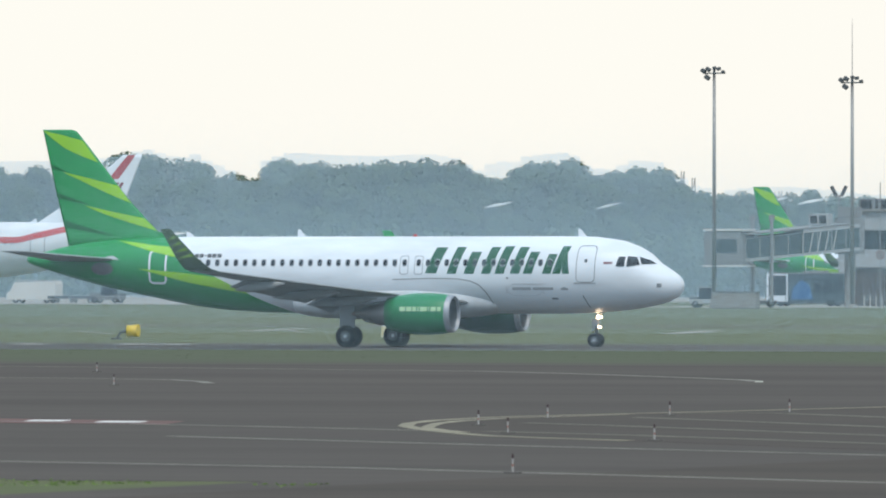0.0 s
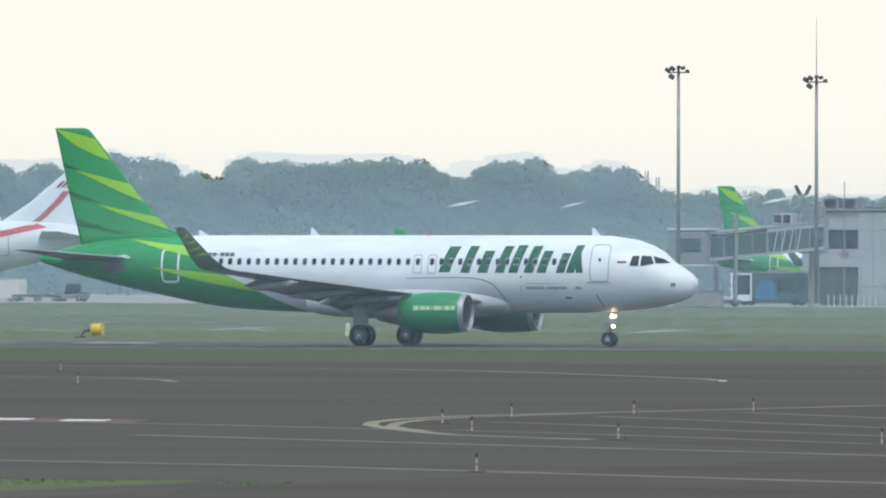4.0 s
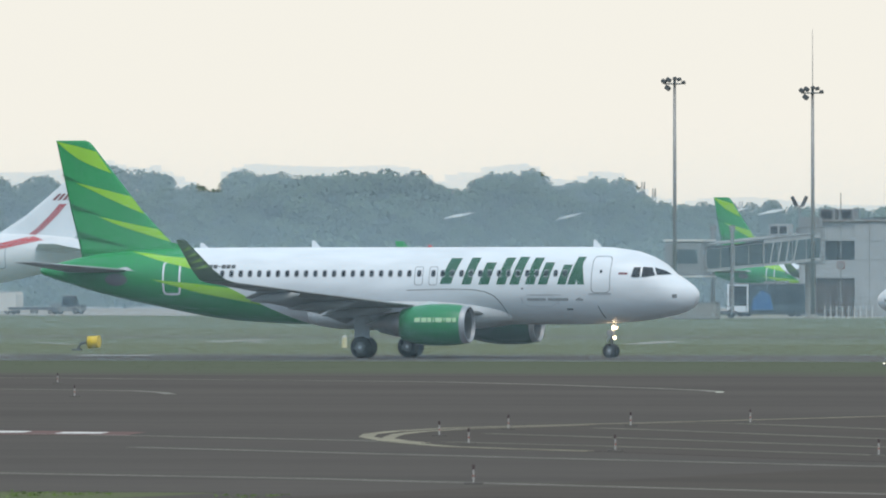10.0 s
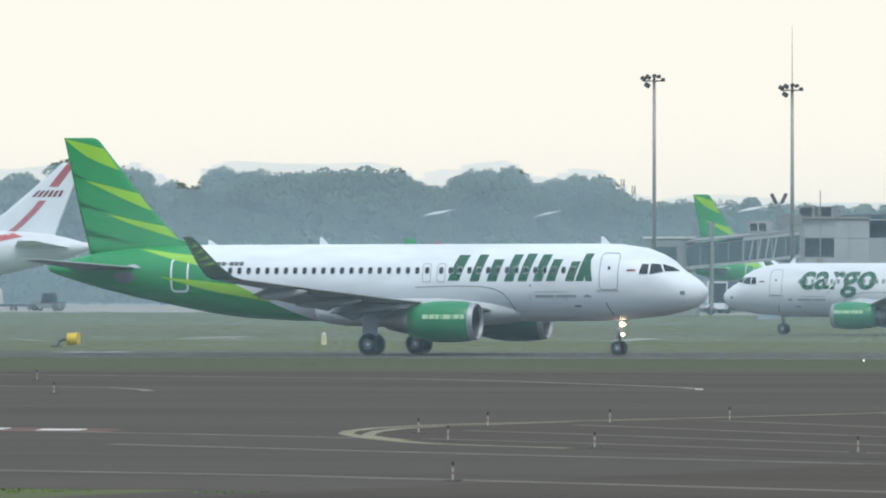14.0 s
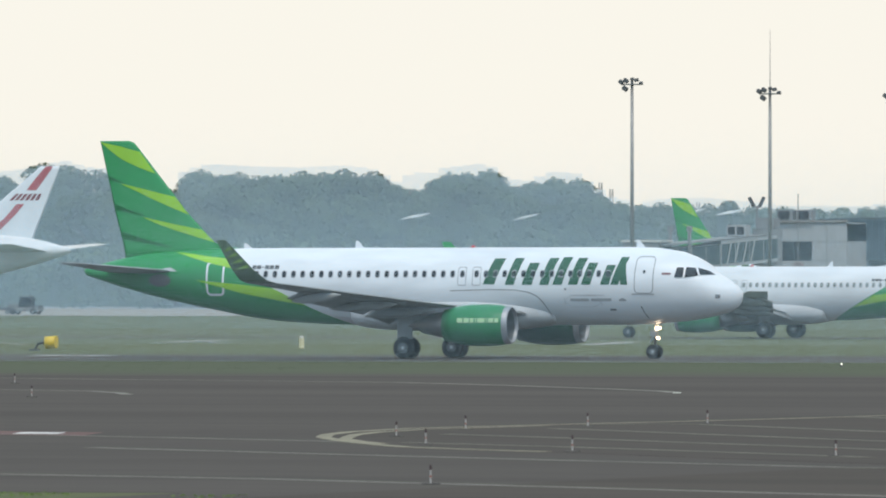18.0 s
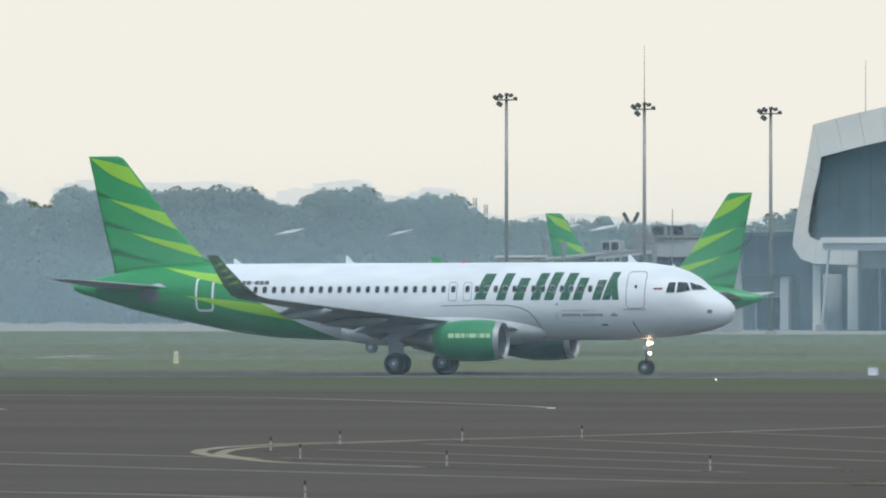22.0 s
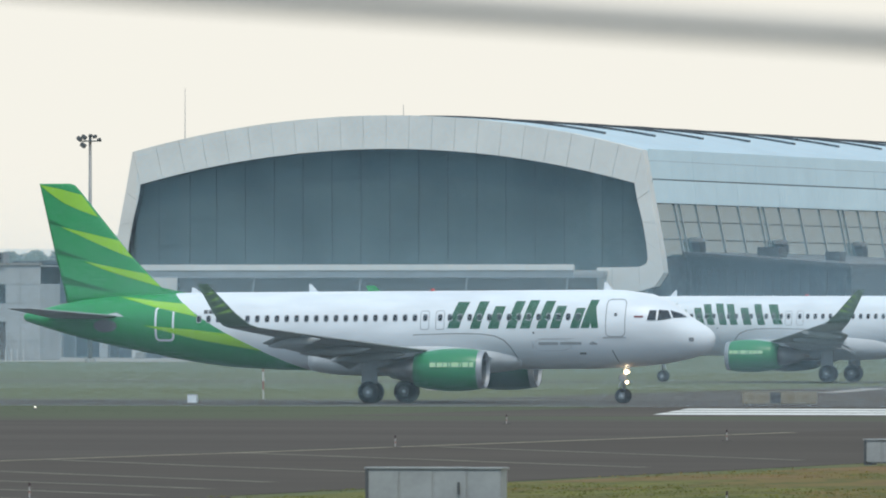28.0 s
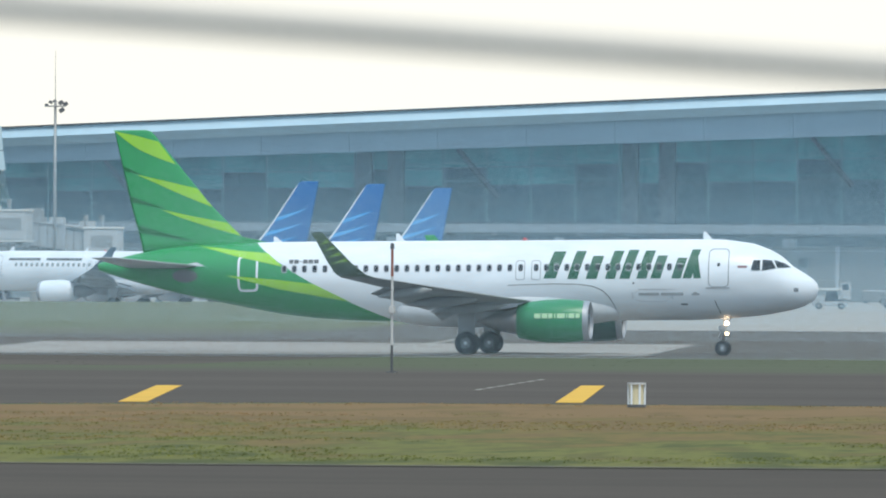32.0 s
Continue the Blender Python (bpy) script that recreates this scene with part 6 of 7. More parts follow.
    c = part("cab", box((a.x - 2.9, a.y - 2.0, a.z - 0.3), (a.x + 1.2, a.y + 2.0, a.z + 3.1), 0.15), WALL if glazed else PALEWALL, th)
    part("cab_window", box((a.x - 2.0, a.y - 2.05, a.z + 0.9), (a.x + 0.6, a.y - 2.0, a.z + 2.3)), DARKGLASS if glazed else WALL, c)
    part("cab_floor", box((a.x - 3.0, a.y - 2.1, a.z - 0.5), (a.x + 1.3, a.y + 2.1, a.z - 0.3), 0.03), CLAD, c)
    part("cab_hood", box((a.x - 3.0, a.y - 2.1, a.z + 3.1), (a.x + 1.3, a.y + 2.1, a.z + 3.35), 0.05), CLAD, c)
    hub = part("rotunda", tube((b.x, b.y, b.z - 0.4), (b.x, b.y, b.z + 3.3), 1.5, 1.5, 20), WALL, th)
    part("rotunda_leg", tube((b.x, b.y, 0), (b.x, b.y, b.z - 0.4), 0.55, 0.55, 14), CONCRETE, hub)
    part("cooling_unit", box((b.x - 1.0, b.y - 1.0, b.z + 3.3), (b.x + 1.0, b.y + 1.0, b.z + 4.4), 0.06), WALL, hub)
    p = a.lerp(b, 0.22)
    for sg in (1, -1):
        leg = part("drive_leg", tube((p.x + side.x * sg, p.y + side.y * sg, 0.5), (p.x + side.x * sg, p.y + side.y * sg, p.z + 3.9), 0.2), STEEL, th)
        part("leg_cap", tube((p.x + side.x * sg, p.y + side.y * sg, p.z + 3.9), (p.x + side.x * sg, p.y + side.y * sg, p.z + 4.5), 0.3), WALL, leg)
    ax = part("drive_axle", box((p.x - 1.5, p.y - 0.4, 0.35), (p.x + 1.5, p.y + 0.4, 0.7), 0.05), DARKGREY, th)
    for sg in (1, -1):
        part("tyre", wheel_bm(0.45, 0.4, (p.x + 1.1 * sg, p.y - 0.6, 0.45), 16), RUBBER, ax)
    for i in range(9):
        part("stair_tread", box((a.x + 1.6 + i * 0.32, a.y - 2.6, a.z - 0.3 - i * 0.45), (a.x + 1.95 + i * 0.32, a.y - 1.8, a.z - 0.24 - i * 0.45)), STEEL, c)
    part("stair_rail", tube((a.x + 1.6, a.y - 2.6, a.z + 0.8), (a.x + 4.6, a.y - 2.6, a.z - 3.2), 0.05), STEEL, c)
    return th


bridge("glazed grey boarding bridge at the concourse block", (-382.5, 1195), (-374.0, 1206), 4.6, 5.8, True)
for b0, b1, r0, r1, zc, zh in ((-12.26, -11.86, 1470, 1462, 7.9, 8.1), (-11.80, -11.40, 1480, 1472, 7.6, 8.0), (-11.33, -10.98, 1490, 1480, 5.6, 6.8)):
    hub_, cab_ = site(b0, r0), site(b1, r1)
    bridge("pale boarding bridge beside the pier", (cab_.x, cab_.y), (hub_.x, hub_.y), zc, zh, False, 1.7 if zc > 6 else 1.3)
node = thing("bridge_building", "white boxy fixed-bridge building beside the pier", "building")
part("body", box((-315.5, 1362, 5.4), (-305, 1376, 9.6), 0.08), PALEWALL, node)
part("upper", box((-314.5, 1364, 9.6), (-309, 1372, 10.7), 0.06), PALEWALL, node)
for x in (-314.5, -306):
    part("leg", box((x, 1363, 0), (x + 0.9, 1364, 5.4), 0.03), CONCRETE, node)
part("dark_bay", box((-304.9, 1362.5, 4.8), (-300, 1372, 9.4), 0.05), DARKGLASS, node)
for i in range(3):
    part("panel", box((-315.4 + i * 3.5, 1361.92, 5.5), (-312.0 + i * 3.5, 1362.0, 9.5), 0.02), CLAD, node)
for x in (-312.8, -311.2):
    part("vent", tube((x, 1366, 10.7), (x, 1366, 11.3), 0.4, 0.4, 12), STEEL, node)


# ---- vehicles ----
BUSBLUE = mat("bus_blue", (0.025, 0.12, 0.29), 0.4, grain=0.1, size=1.5)
BUSGREY = mat("bus_grey", (0.045, 0.068, 0.08), 0.4, grain=0.15, size=1.5)
def bus(at, turn, label):
    """A low-floor apron bus: white front with a large pane, blue flank, dark rear."""
    th = thing("apron_bus", label, "bus", at=(*at, 0), turn=turn)
    body = part("body", box((-4.3, -1.35, 0.4), (4.3, 1.35, 3.35), 0.18), BUSGREY, th)
    for lo, hi in (((-4.36, -1.40, 0.45), (-4.1, 1.4, 3.4)), ((-2.25, -1.40, 0.45), (-2.0, -1.3, 3.4)), ((-4.1, -1.40, 0.45), (-2.25, -1.3, 1.15)), ((-4.1, -1.40, 3.15), (-2.25, -1.3, 3.4))):
        part("front_frame", box(lo, hi, 0.05), WHITE, body, "white front frame")
    part("front_window", box((-4.1, -1.38, 1.15), (-2.25, -1.33, 3.15)), PANE, body)
    part("blue_flank", prism([(-1.7, -1.385, 0.7), (0.7, -1.385, 0.7), (0.3, -1.385, 2.3), (-0.6, -1.385, 2.75), (-1.5, -1.385, 1.9)], (0, 0.04, 0)), BUSBLUE, body, "slanting blue flank panel")
    for i in range(3):
        part("window", box((0.7 + i * 1.15, -1.38, 1.3), (1.7 + i * 1.15, -1.34, 2.8), 0.02), PANE, body)
    part("roof", box((-4.2, -1.3, 3.35), (4.2, 1.3, 3.5), 0.06), WALL, body)
    part("roof_unit", box((-0.6, -0.8, 3.5), (1.8, 0.8, 3.7), 0.05), WALL, body)
    part("skirt", box((-4.2, -1.3, 0.25), (4.2, 1.3, 0.42), 0.03), DARKGREY, body)
    for x in (-2.9, 2.6):
        for y in (-1.15, 1.15):
            part("wheel", wheel_bm(0.48, 0.3, (x, y, 0.48), 18), RUBBER, th)
    return th


bus((-387.3, 1235), 0, "grey and white apron bus with dark windows")
def van(at, turn, label, paint_):
    """A crew van with a pale roof and dark side glass."""
    th = thing("crew_van", label, "van", at=(*at, 0), turn=turn)
    body = part("body", prism([(-3.0, -0.98, 0.42), (3.0, -0.98, 0.42), (3.0, -0.98, 1.15), (2.55, -0.98, 1.35), (2.05, -0.98, 2.35), (-2.9, -0.98, 2.45), (-3.0, -0.98, 2.2)], (0, 1.96, 0)), paint_, th)
    part("roof", box((-2.9, -0.9, 2.45), (2.0, 0.9, 2.58), 0.04), PALEWALL, body, "pale roof")
    for i in range(3):
        part("window", box((-2.7 + i * 1.5, -1.0, 1.5), (-1.4 + i * 1.5, -0.97, 2.15), 0.02), PANE, body)
    part("windscreen", prism([(2.62, -0.8, 1.38), (2.62, 0.8, 1.38), (2.12, 0.75, 2.32), (2.12, -0.75, 2.32)], (0.03, 0, 0.02)), PANE, body)
    part("bumper", box((2.95, -0.95, 0.4), (3.08, 0.95, 0.65), 0.03), DARKGREY, body)
    for x in (-1.9, 1.9):
        for y in (-0.85, 0.85):
            part("wheel", wheel_bm(0.36, 0.24, (x, y, 0.36), 16), RUBBER, th)
    return th


VANBLUE = mat("van_blue", (0.045, 0.13, 0.27), 0.4, grain=0.08, size=1.5)
bus((-350.5, 1250), 4, "blue and white apron bus before the pier")
van((-333.5, 1252), 172, "light blue crew van with a pale roof on the apron", VANBLUE)
van((-495.6, 1292), 176, "white crew van on the far stand", CLAD)
train = thing("flat_trailer", "long dark flat baggage trailer on the far stand", "trailer", at=(-493.0, 1290, 0.07))
part("deck", box((0, -0.8, 0.45), (5.6, 0.8, 0.75), 0.03), DARKGREY, train)
for x in (0.7, 2.8, 4.9):
    for y in (-0.65, 0.65):
        part("wheel", wheel_bm(0.22, 0.16, (x, y, 0.22), 12), RUBBER, train)


def tug(label, paint_):
    th = thing("service_tug", label, "vehicle", "apron service vehicles")
    part("chassis", box((-1.9, -0.85, 0.35), (1.9, 0.85, 0.85), 0.08), paint_, th)
    part("bonnet", box((0.5, -0.8, 0.85), (1.85, 0.8, 1.2), 0.12), paint_, th)
    cab_ = part("cab", loft([[(-0.9, -0.75, 0.85), (0.55, -0.75, 0.85), (0.3, -0.65, 1.95), (-0.85, -0.65, 1.95)], [(-0.9, 0.75, 0.85), (0.55, 0.75, 0.85), (0.3, 0.65, 1.95), (-0.85, 0.65, 1.95)]]), PANE, th)
    part("cab_roof", box((-0.95, -0.72, 1.95), (0.4, 0.72, 2.05), 0.03), paint_, cab_)
    part("load_bed", box((-1.9, -0.8, 0.85), (-0.95, 0.8, 1.05), 0.03), DARKGREY, th)
    for x in (-1.25, 1.2):
        for y in (-0.75, 0.75):
            part("wheel", wheel_bm(0.36, 0.26, (x, y, 0.36), 16), RUBBER, th)
    return th


def cart(label):
    th = thing("baggage_cart", label, "cart", "baggage carts")
    part("deck", box((-1.5, -0.75, 0.4), (1.5, 0.75, 0.52), 0.03), STEEL, th)
    part("cover", box((-1.45, -0.72, 1.55), (1.45, 0.72, 1.68), 0.05), CLAD, th)
    part("load", box((-1.2, -0.6, 0.52), (1.1, 0.6, 1.3), 0.1), WALL, th)
    for x in (-1.4, 1.4):
        for y in (-0.68, 0.68):
            part("post", tube((x, y, 0.52), (x, y, 1.55), 0.04), STEEL, th)
    for x in (-1.0, 1.0):
        for y in (-0.65, 0.65):
            part("wheel", wheel_bm(0.22, 0.15, (x, y, 0.22), 12), RUBBER, th)
    return th


def loader(label):
    th = thing("cargo_loader", label, "vehicle", "cargo loaders")
    part("chassis", box((-3.2, -1.2, 0.5), (3.2, 1.2, 1.0), 0.06), PALEWALL, th)
    part("platform", box((-3.4, -1.3, 1.7), (2.2, 1.3, 1.95), 0.04), CLAD, th)
    part("cab", box((2.0, -0.9, 1.0), (3.2, 0.9, 2.7), 0.12), PALEWALL, th)
    part("cab_window", box((2.2, -0.93, 1.7), (3.0, -0.88, 2.5)), PANE, th)
    for x in (-2.4, 0.8):
        part("scissor_arm", tube((x - 1.0, -1.0, 1.0), (x + 1.0, -1.0, 1.75), 0.09), STEEL, th)
    for x in (-2.2, 0, 2.2):
        for y in (-1.05, 1.05):
            part("wheel", wheel_bm(0.42, 0.3, (x, y, 0.42), 14), RUBBER, th)
    for x in (-3.3, -1.5, 0.3, 2.0):
        part("rail_post", tube((x, -1.28, 1.95), (x, -1.28, 2.9), 0.04), STEEL, th)
    part("rail", tube((-3.3, -1.28, 2.9), (2.0, -1.28, 2.9), 0.04), STEEL, th)
    return th


rnd = random.Random(11)
t1 = tug("white service tug with a dark cab on the apron", PALEWALL)
t2 = tug("grey service tug with a dark cab on the apron", WALL)
c1 = cart("roofed grey baggage cart on the apron")
l1 = loader("pale cargo loader with raised platform on the apron")
t1.matrix_basis = pose(-211.0, 1290, 0.03, 0, 0, 5)
t2.matrix_basis = pose(-203.0, 1330, 0.03, 0, 0, 175)
c1.matrix_basis = pose(-196.0, 1335, 0.03)
l1.matrix_basis = pose(-190.0, 1340, 0.03, 0, 0, 10)
for ob, x, y, a in ((c1, -192.0, 1345, 4), (c1, -186.4, 1350, 4), (t1, -181.0, 1345, 185), (l1, -172.0, 1350, 0), (c1, -164.5, 1345, 0), (c1, -160.0, 1347, 0), (t2, -178.0, 1380, 10),
                    (l1, -198.0, 1390, 175), (t2, -486.2, 1290, 178), (l1, -210.5, 1560, 4), (c1, -204.6, 1562, 2), (c1, -200.4, 1563, 0), (t1, -381.9, 1184, 4), (t1, -250.0, 1230, 170), (c1, -243.0, 1235, 0), (t2, -262.0, 1225, 8), (c1, -268.0, 1228, 3), (t1, -289.0, 1210, 15)):
    copy_thing(ob, pose(x, y, 0.03, 0, 0, a))
def dolly(label, paint_):
    th = thing("container_dolly", label, "cart", "container dollies")
    part("frame", box((-1.7, -1.0, 0.35), (1.7, 1.0, 0.55), 0.03), STEEL, th)
    con = part("container", prism([(-1.55, -0.95, 0.57), (1.1, -0.95, 0.57), (1.55, -0.95, 1.0), (1.55, -0.95, 2.1), (-1.55, -0.95, 2.1)], (0, 1.9, 0)), paint_, th, "pale metal air container")
    part("door_curtain", box((-1.3, -0.98, 0.75), (0.9, -0.955, 1.95), 0.01), GREY, con)
    part("rib", box((-0.25, -1.0, 0.6), (-0.15, -0.97, 2.08)), STEEL, con)
    part("tow_bar", tube((1.7, 0, 0.42), (2.6, 0, 0.35), 0.05), STEEL, th)
    for x in (-1.2, 1.2):
        for y in (-0.85, 0.85):
            part("wheel", wheel_bm(0.2, 0.14, (x, y, 0.2), 12), RUBBER, th)
    return th


d1, d2 = dolly("pale metal air container on a low dolly", CLAD), dolly("dull grey air container on a low dolly", WALL)
d1.matrix_basis, d2.matrix_basis = pose(-231.0, 1362, 0.03), pose(-226.9, 1364, 0.03, 0, 0, 3)
for k in range(9):
    copy_thing((d1, d2, d1)[k % 3], pose(-223.0 + k * 4.1 + 0.4 * math.sin(k * 2.3), 1362 + 2.5 * math.sin(k * 1.7), 0.03, 0, 0, 4 * math.sin(k)))
for k, (x, y) in enumerate(((-233.5, 1392), (-228.5, 1394), (-221.0, 1393), (-216.5, 1395), (-209.0, 1394))):
    copy_thing((d2, d1)[k % 2], pose(x, y, 0.03, 0, 0, 180))
for x, w, h in ((-276.5, 3.3, 1.6), (-272.6, 2.4, 1.9)):
    crate_ = thing("white_container", "low white storage container on the grass beside the apron", "container", "white containers", (x, 1050, 0))
    part("body", box((0, 0, 0.12), (w, 1.8, h), 0.05), CLAD, crate_)
    part("lid", box((-0.04, -0.04, h), (w + 0.04, 1.84, h + 0.08), 0.02), PALEWALL, crate_)
    part("door_seam", box((w * 0.48, -0.02, 0.2), (w * 0.5, 0.0, h - 0.1)), WALL, crate_)
    for k in (0.1, w - 0.4):
        part("skid", box((k, 0.1, 0), (k + 0.3, 1.7, 0.12)), DARKGREY, crate_)
slab = thing("barrier_block", "low pale concrete barrier block at the apron edge", "barrier", at=(-375.6, 1165, 0))
part("body", box((0, 0, 0), (4.6, 1.5, 1.6), 0.08), CONCRETE, slab)
part("cap", box((-0.05, -0.05, 1.6), (4.65, 1.55, 1.68), 0.03), WALL, slab)
fence = thing("apron_fence", "row of short white posts along the apron", "fence")
for i in range(9):
    part("post", tube((-366 + i * 0.62, 1185, 0), (-366 + i * 0.62, 1185, 1.25), 0.07, 0.06, 8), POST, fence)
part("rail", tube((-366, 1185, 0.8), (-361, 1185, 0.8), 0.04), STEEL, fence)
sign_post = thing("stand_sign", "round stand sign on a thin pole", "sign", at=(-363.4, 1182, 0))
part("pole", tube((0, 0, 0), (0, 0, 12.5), 0.07, 0.05, 8), STEEL, sign_post)
part("disc", tube((0, -0.05, 5.3), (0, 0.05, 5.3), 0.45, None, 18), RUST, sign_post, "dull red ring")
part("disc_face", tube((0, -0.07, 5.3), (0, -0.05, 5.3), 0.36, None, 18), WALL, sign_post)
part("stroke", box((-0.05, -0.08, 5.1), (0.05, -0.07, 5.5)), RUST, sign_post)

# ---- trees ----
BARK = mat("bark", (0.10, 0.075, 0.055), 0.9, grain=0.3, size=1.0)
def leaves_mat(name, a, b):
    m = mat(name, a, 0.8)
    n, l = m.node_tree.nodes, m.node_tree.links
    g = n.new("ShaderNodeNewGeometry")
    r = n.new("ShaderNodeValToRGB")
    r.color_ramp.elements[0].color, r.color_ramp.elements[1].color = (*a, 1), (*b, 1)
    l.new(g.outputs["Random Per Island"], r.inputs["Fac"])
    info, vary, mul = n.new("ShaderNodeObjectInfo"), n.new("ShaderNodeMapRange"), n.new("ShaderNodeMix")
    vary.inputs["To Min"].default_value, vary.inputs["To Max"].default_value = 0.80, 1.16
    mul.data_type, mul.blend_type = "RGBA", "MULTIPLY"
    mul.inputs["Factor"].default_value = 1.0
    l.new(info.outputs["Random"], vary.inputs["Value"]), l.new(r.outputs["Color"], mul.inputs["A"]), l.new(vary.outputs[0], mul.inputs["B"])
    l.new(mul.outputs["Result"], n["Principled BSDF"].inputs["Base Color"])
    return m


LEAF = leaves_mat("rain_tree_leaves", (0.060, 0.094, 0.043), (0.080, 0.116, 0.053))
def leaf_cloud(rnd, blobs, count, size):
    """Leaf sprays over the outsides of rounded clumps, each facing more or less outwards."""
    verts, faces = [], []
    tot = sum(b[3] ** 2 for b in blobs)
    for (x, y, z, r, flat) in blobs:
        for _ in range(int(count * r * r / tot)):
            th_, ph = rnd.uniform(0, math.tau), math.acos(rnd.uniform(-0.8, 1))
            out = Vector((math.sin(ph) * math.cos(th_), math.sin(ph) * math.sin(th_), math.cos(ph)))
            k = r * rnd.uniform(0.80, 1.08)
            c = Vector((x + k * out.x, y + k * out.y, z + k * flat * out.z))
            face = (Vector((out.x * flat, out.y * flat, out.z)).normalized() + Vector((rnd.gauss(0, 1), rnd.gauss(0, 1), rnd.gauss(0, 1))) * 0.38).normalized()
            a = face.cross(Vector((rnd.gauss(0, 1), rnd.gauss(0, 1), rnd.gauss(0, 1)))).normalized()
            b = face.cross(a)
            s = size * rnd.uniform(0.5, 1.25)
            i = len(verts)
            verts += [c - a * s, c - b * s * 0.62, c + a * s, c + b * s * 0.62]
            faces.append((i, i + 1, i + 2, i + 3))
    return verts, faces


def tree(seed, spread, label, deep=4.0):
    """A rain tree about 18 m high with a domed crown of many clumps."""
    rnd = random.Random(seed)
    th = thing("rain_tree", label, "tree", "belt of trees behind the field")
    bm = add_tube(bmesh.new(), (0, 0, 0), (rnd.uniform(-0.4, 0.4), 0, 6.5), 0.6, 0.42, 10)
    part("trunk", bm, BARK, th, "", True)
    blobs = []
    for i in range(34):
        a, q = rnd.uniform(0, math.tau), math.sqrt(rnd.random())
        x, y = spread * q * math.cos(a), spread * q * math.sin(a)
        z = 16.4 - deep * q * q + rnd.uniform(-1.6, 0.5)
        if i > 22:
            z -= rnd.uniform(2.5, 7.0)
        blobs.append((x, y, z, rnd.uniform(1.1, 2.3), 0.72))
        if i % 5 == 0:
            part("limb", tube((0, 0, 5.6), (x * 0.8, y * 0.8, z - 0.8), 0.26, 0.07, 6), BARK, th)
    verts, faces = leaf_cloud(rnd, blobs, 6400, 0.34)
    me = bpy.data.meshes.new("crown")
    me.from_pydata(verts, [], faces)
    me.materials.append(LEAF)
    ob = new("crown", me)
    ob.parent = th
    return th


kinds = [tree(3, 6.0, "broad umbrella-shaped rain tree in haze"), tree(8, 5.0, "domed dark green rain tree in haze", 5.0), tree(21, 7.0, "wide spreading rain tree in haze", 3.4), tree(34, 4.2, "narrow-crowned green tree in haze", 5.5)]
# crown-top profiles: bearing, height; the nearer dark belt and the paler one to the west behind it
PROFILE = ((-20.12, 12.0), (-20.05, 14.6), (-19.93, 15.3), (-19.7, 16.2), (-19.62, 17.4), (-19.5, 18.3), (-19.31, 18.6), (-19.15, 18.7), (-19.03, 18.1), (-18.98, 17.0), (-18.94, 16.5), (-18.86, 17.8),
           (-18.63, 17.5), (-18.53, 16.9), (-18.41, 15.6), (-18.24, 14.8), (-18.11, 14.2), (-18.01, 14.6), (-17.9, 14.2), (-17.84, 13.2), (-17.75, 14.1), (-17.51, 14.3), (-17.25, 13.6), (-17.07, 12.9), (-16.89, 13.0),
           (-16.76, 13.2), (-16.63, 14.0), (-16.46, 15.4), (-16.2, 14.5), (-15.6, 13.5))
WEST = ((-23.6, 20.0), (-21.06, 20.6), (-20.8, 20.6), (-20.6, 21.4), (-20.47, 22.6), (-20.38, 21.5), (-20.28, 21.2), (-20.23, 22.0), (-20.19, 20.6), (-20.09, 19.2), (-20.03, 17.3), (-19.9, 15.0))
rnd = random.Random(77)
planted = 0


def plant(bearing, far, height, pick):
    global planted
    m = Matrix.Translation(site(bearing, far)) @ Matrix.Rotation(rnd.uniform(0, 6.28), 4, "Z")
    ob = kinds[planted] if planted < 4 else copy_thing(kinds[pick % 4], m)
    ob.matrix_basis = m
    k = height / (18.1 if far > 2200 else 16.8)
    ob.scale = (k * rnd.uniform(0.92, 1.1), k * rnd.uniform(0.92, 1.1), k)
    planted += 1


def belt(profile, start, end, step, far, share, jitter):
    bearing = start
    while bearing < end:
        b = bearing + rnd.uniform(-0.3, 0.3) * step
        h = float(np.interp(b, [p[0] for p in profile], [p[1] for p in profile])) * share
        plant(b, far + rnd.uniform(-12, 12), h * rnd.uniform(*jitter), rnd.choice((0, 1, 1, 3, 3, 2)))
        bearing += step


belt(PROFILE, -20.04, -15.7, 0.105, 1700, 1.0, (0.95, 1.005))
belt(PROFILE, -20.00, -15.7, 0.21, 1660, 0.84, (0.9, 1.02))
belt(PROFILE, -20.04, -15.7, 0.25, 1640, 0.66, (0.9, 1.05))
belt(WEST, -23.4, -19.98, 0.15, 2060, 1.0, (0.95, 1.005))
belt(WEST, -23.4, -20.05, 0.24, 2020, 0.8, (0.9, 1.04))
# far, paler trees that stand above the belt
for b, h, r in ((-19.86, 24.4, 2350), (-19.80, 24.8, 2340), (-19.72, 24.0, 2360), (-19.63, 24.4, 2350), (-19.54, 24.3, 2340), (-19.44, 24.0, 2350), (-18.70, 24.4, 2350), (-18.59, 24.4, 2350), (-18.51, 25.0, 2350),
                (-18.42, 22.0, 2340), (-18.28, 22.6, 2350), (-18.22, 23.4, 2340), (-18.14, 23.2, 2350), (-18.07, 21.6, 2340)):
    plant(b, r, h, (1, 3)[int(h * 10) % 2])
# undergrowth before a leafy bank
verts, faces = [], []
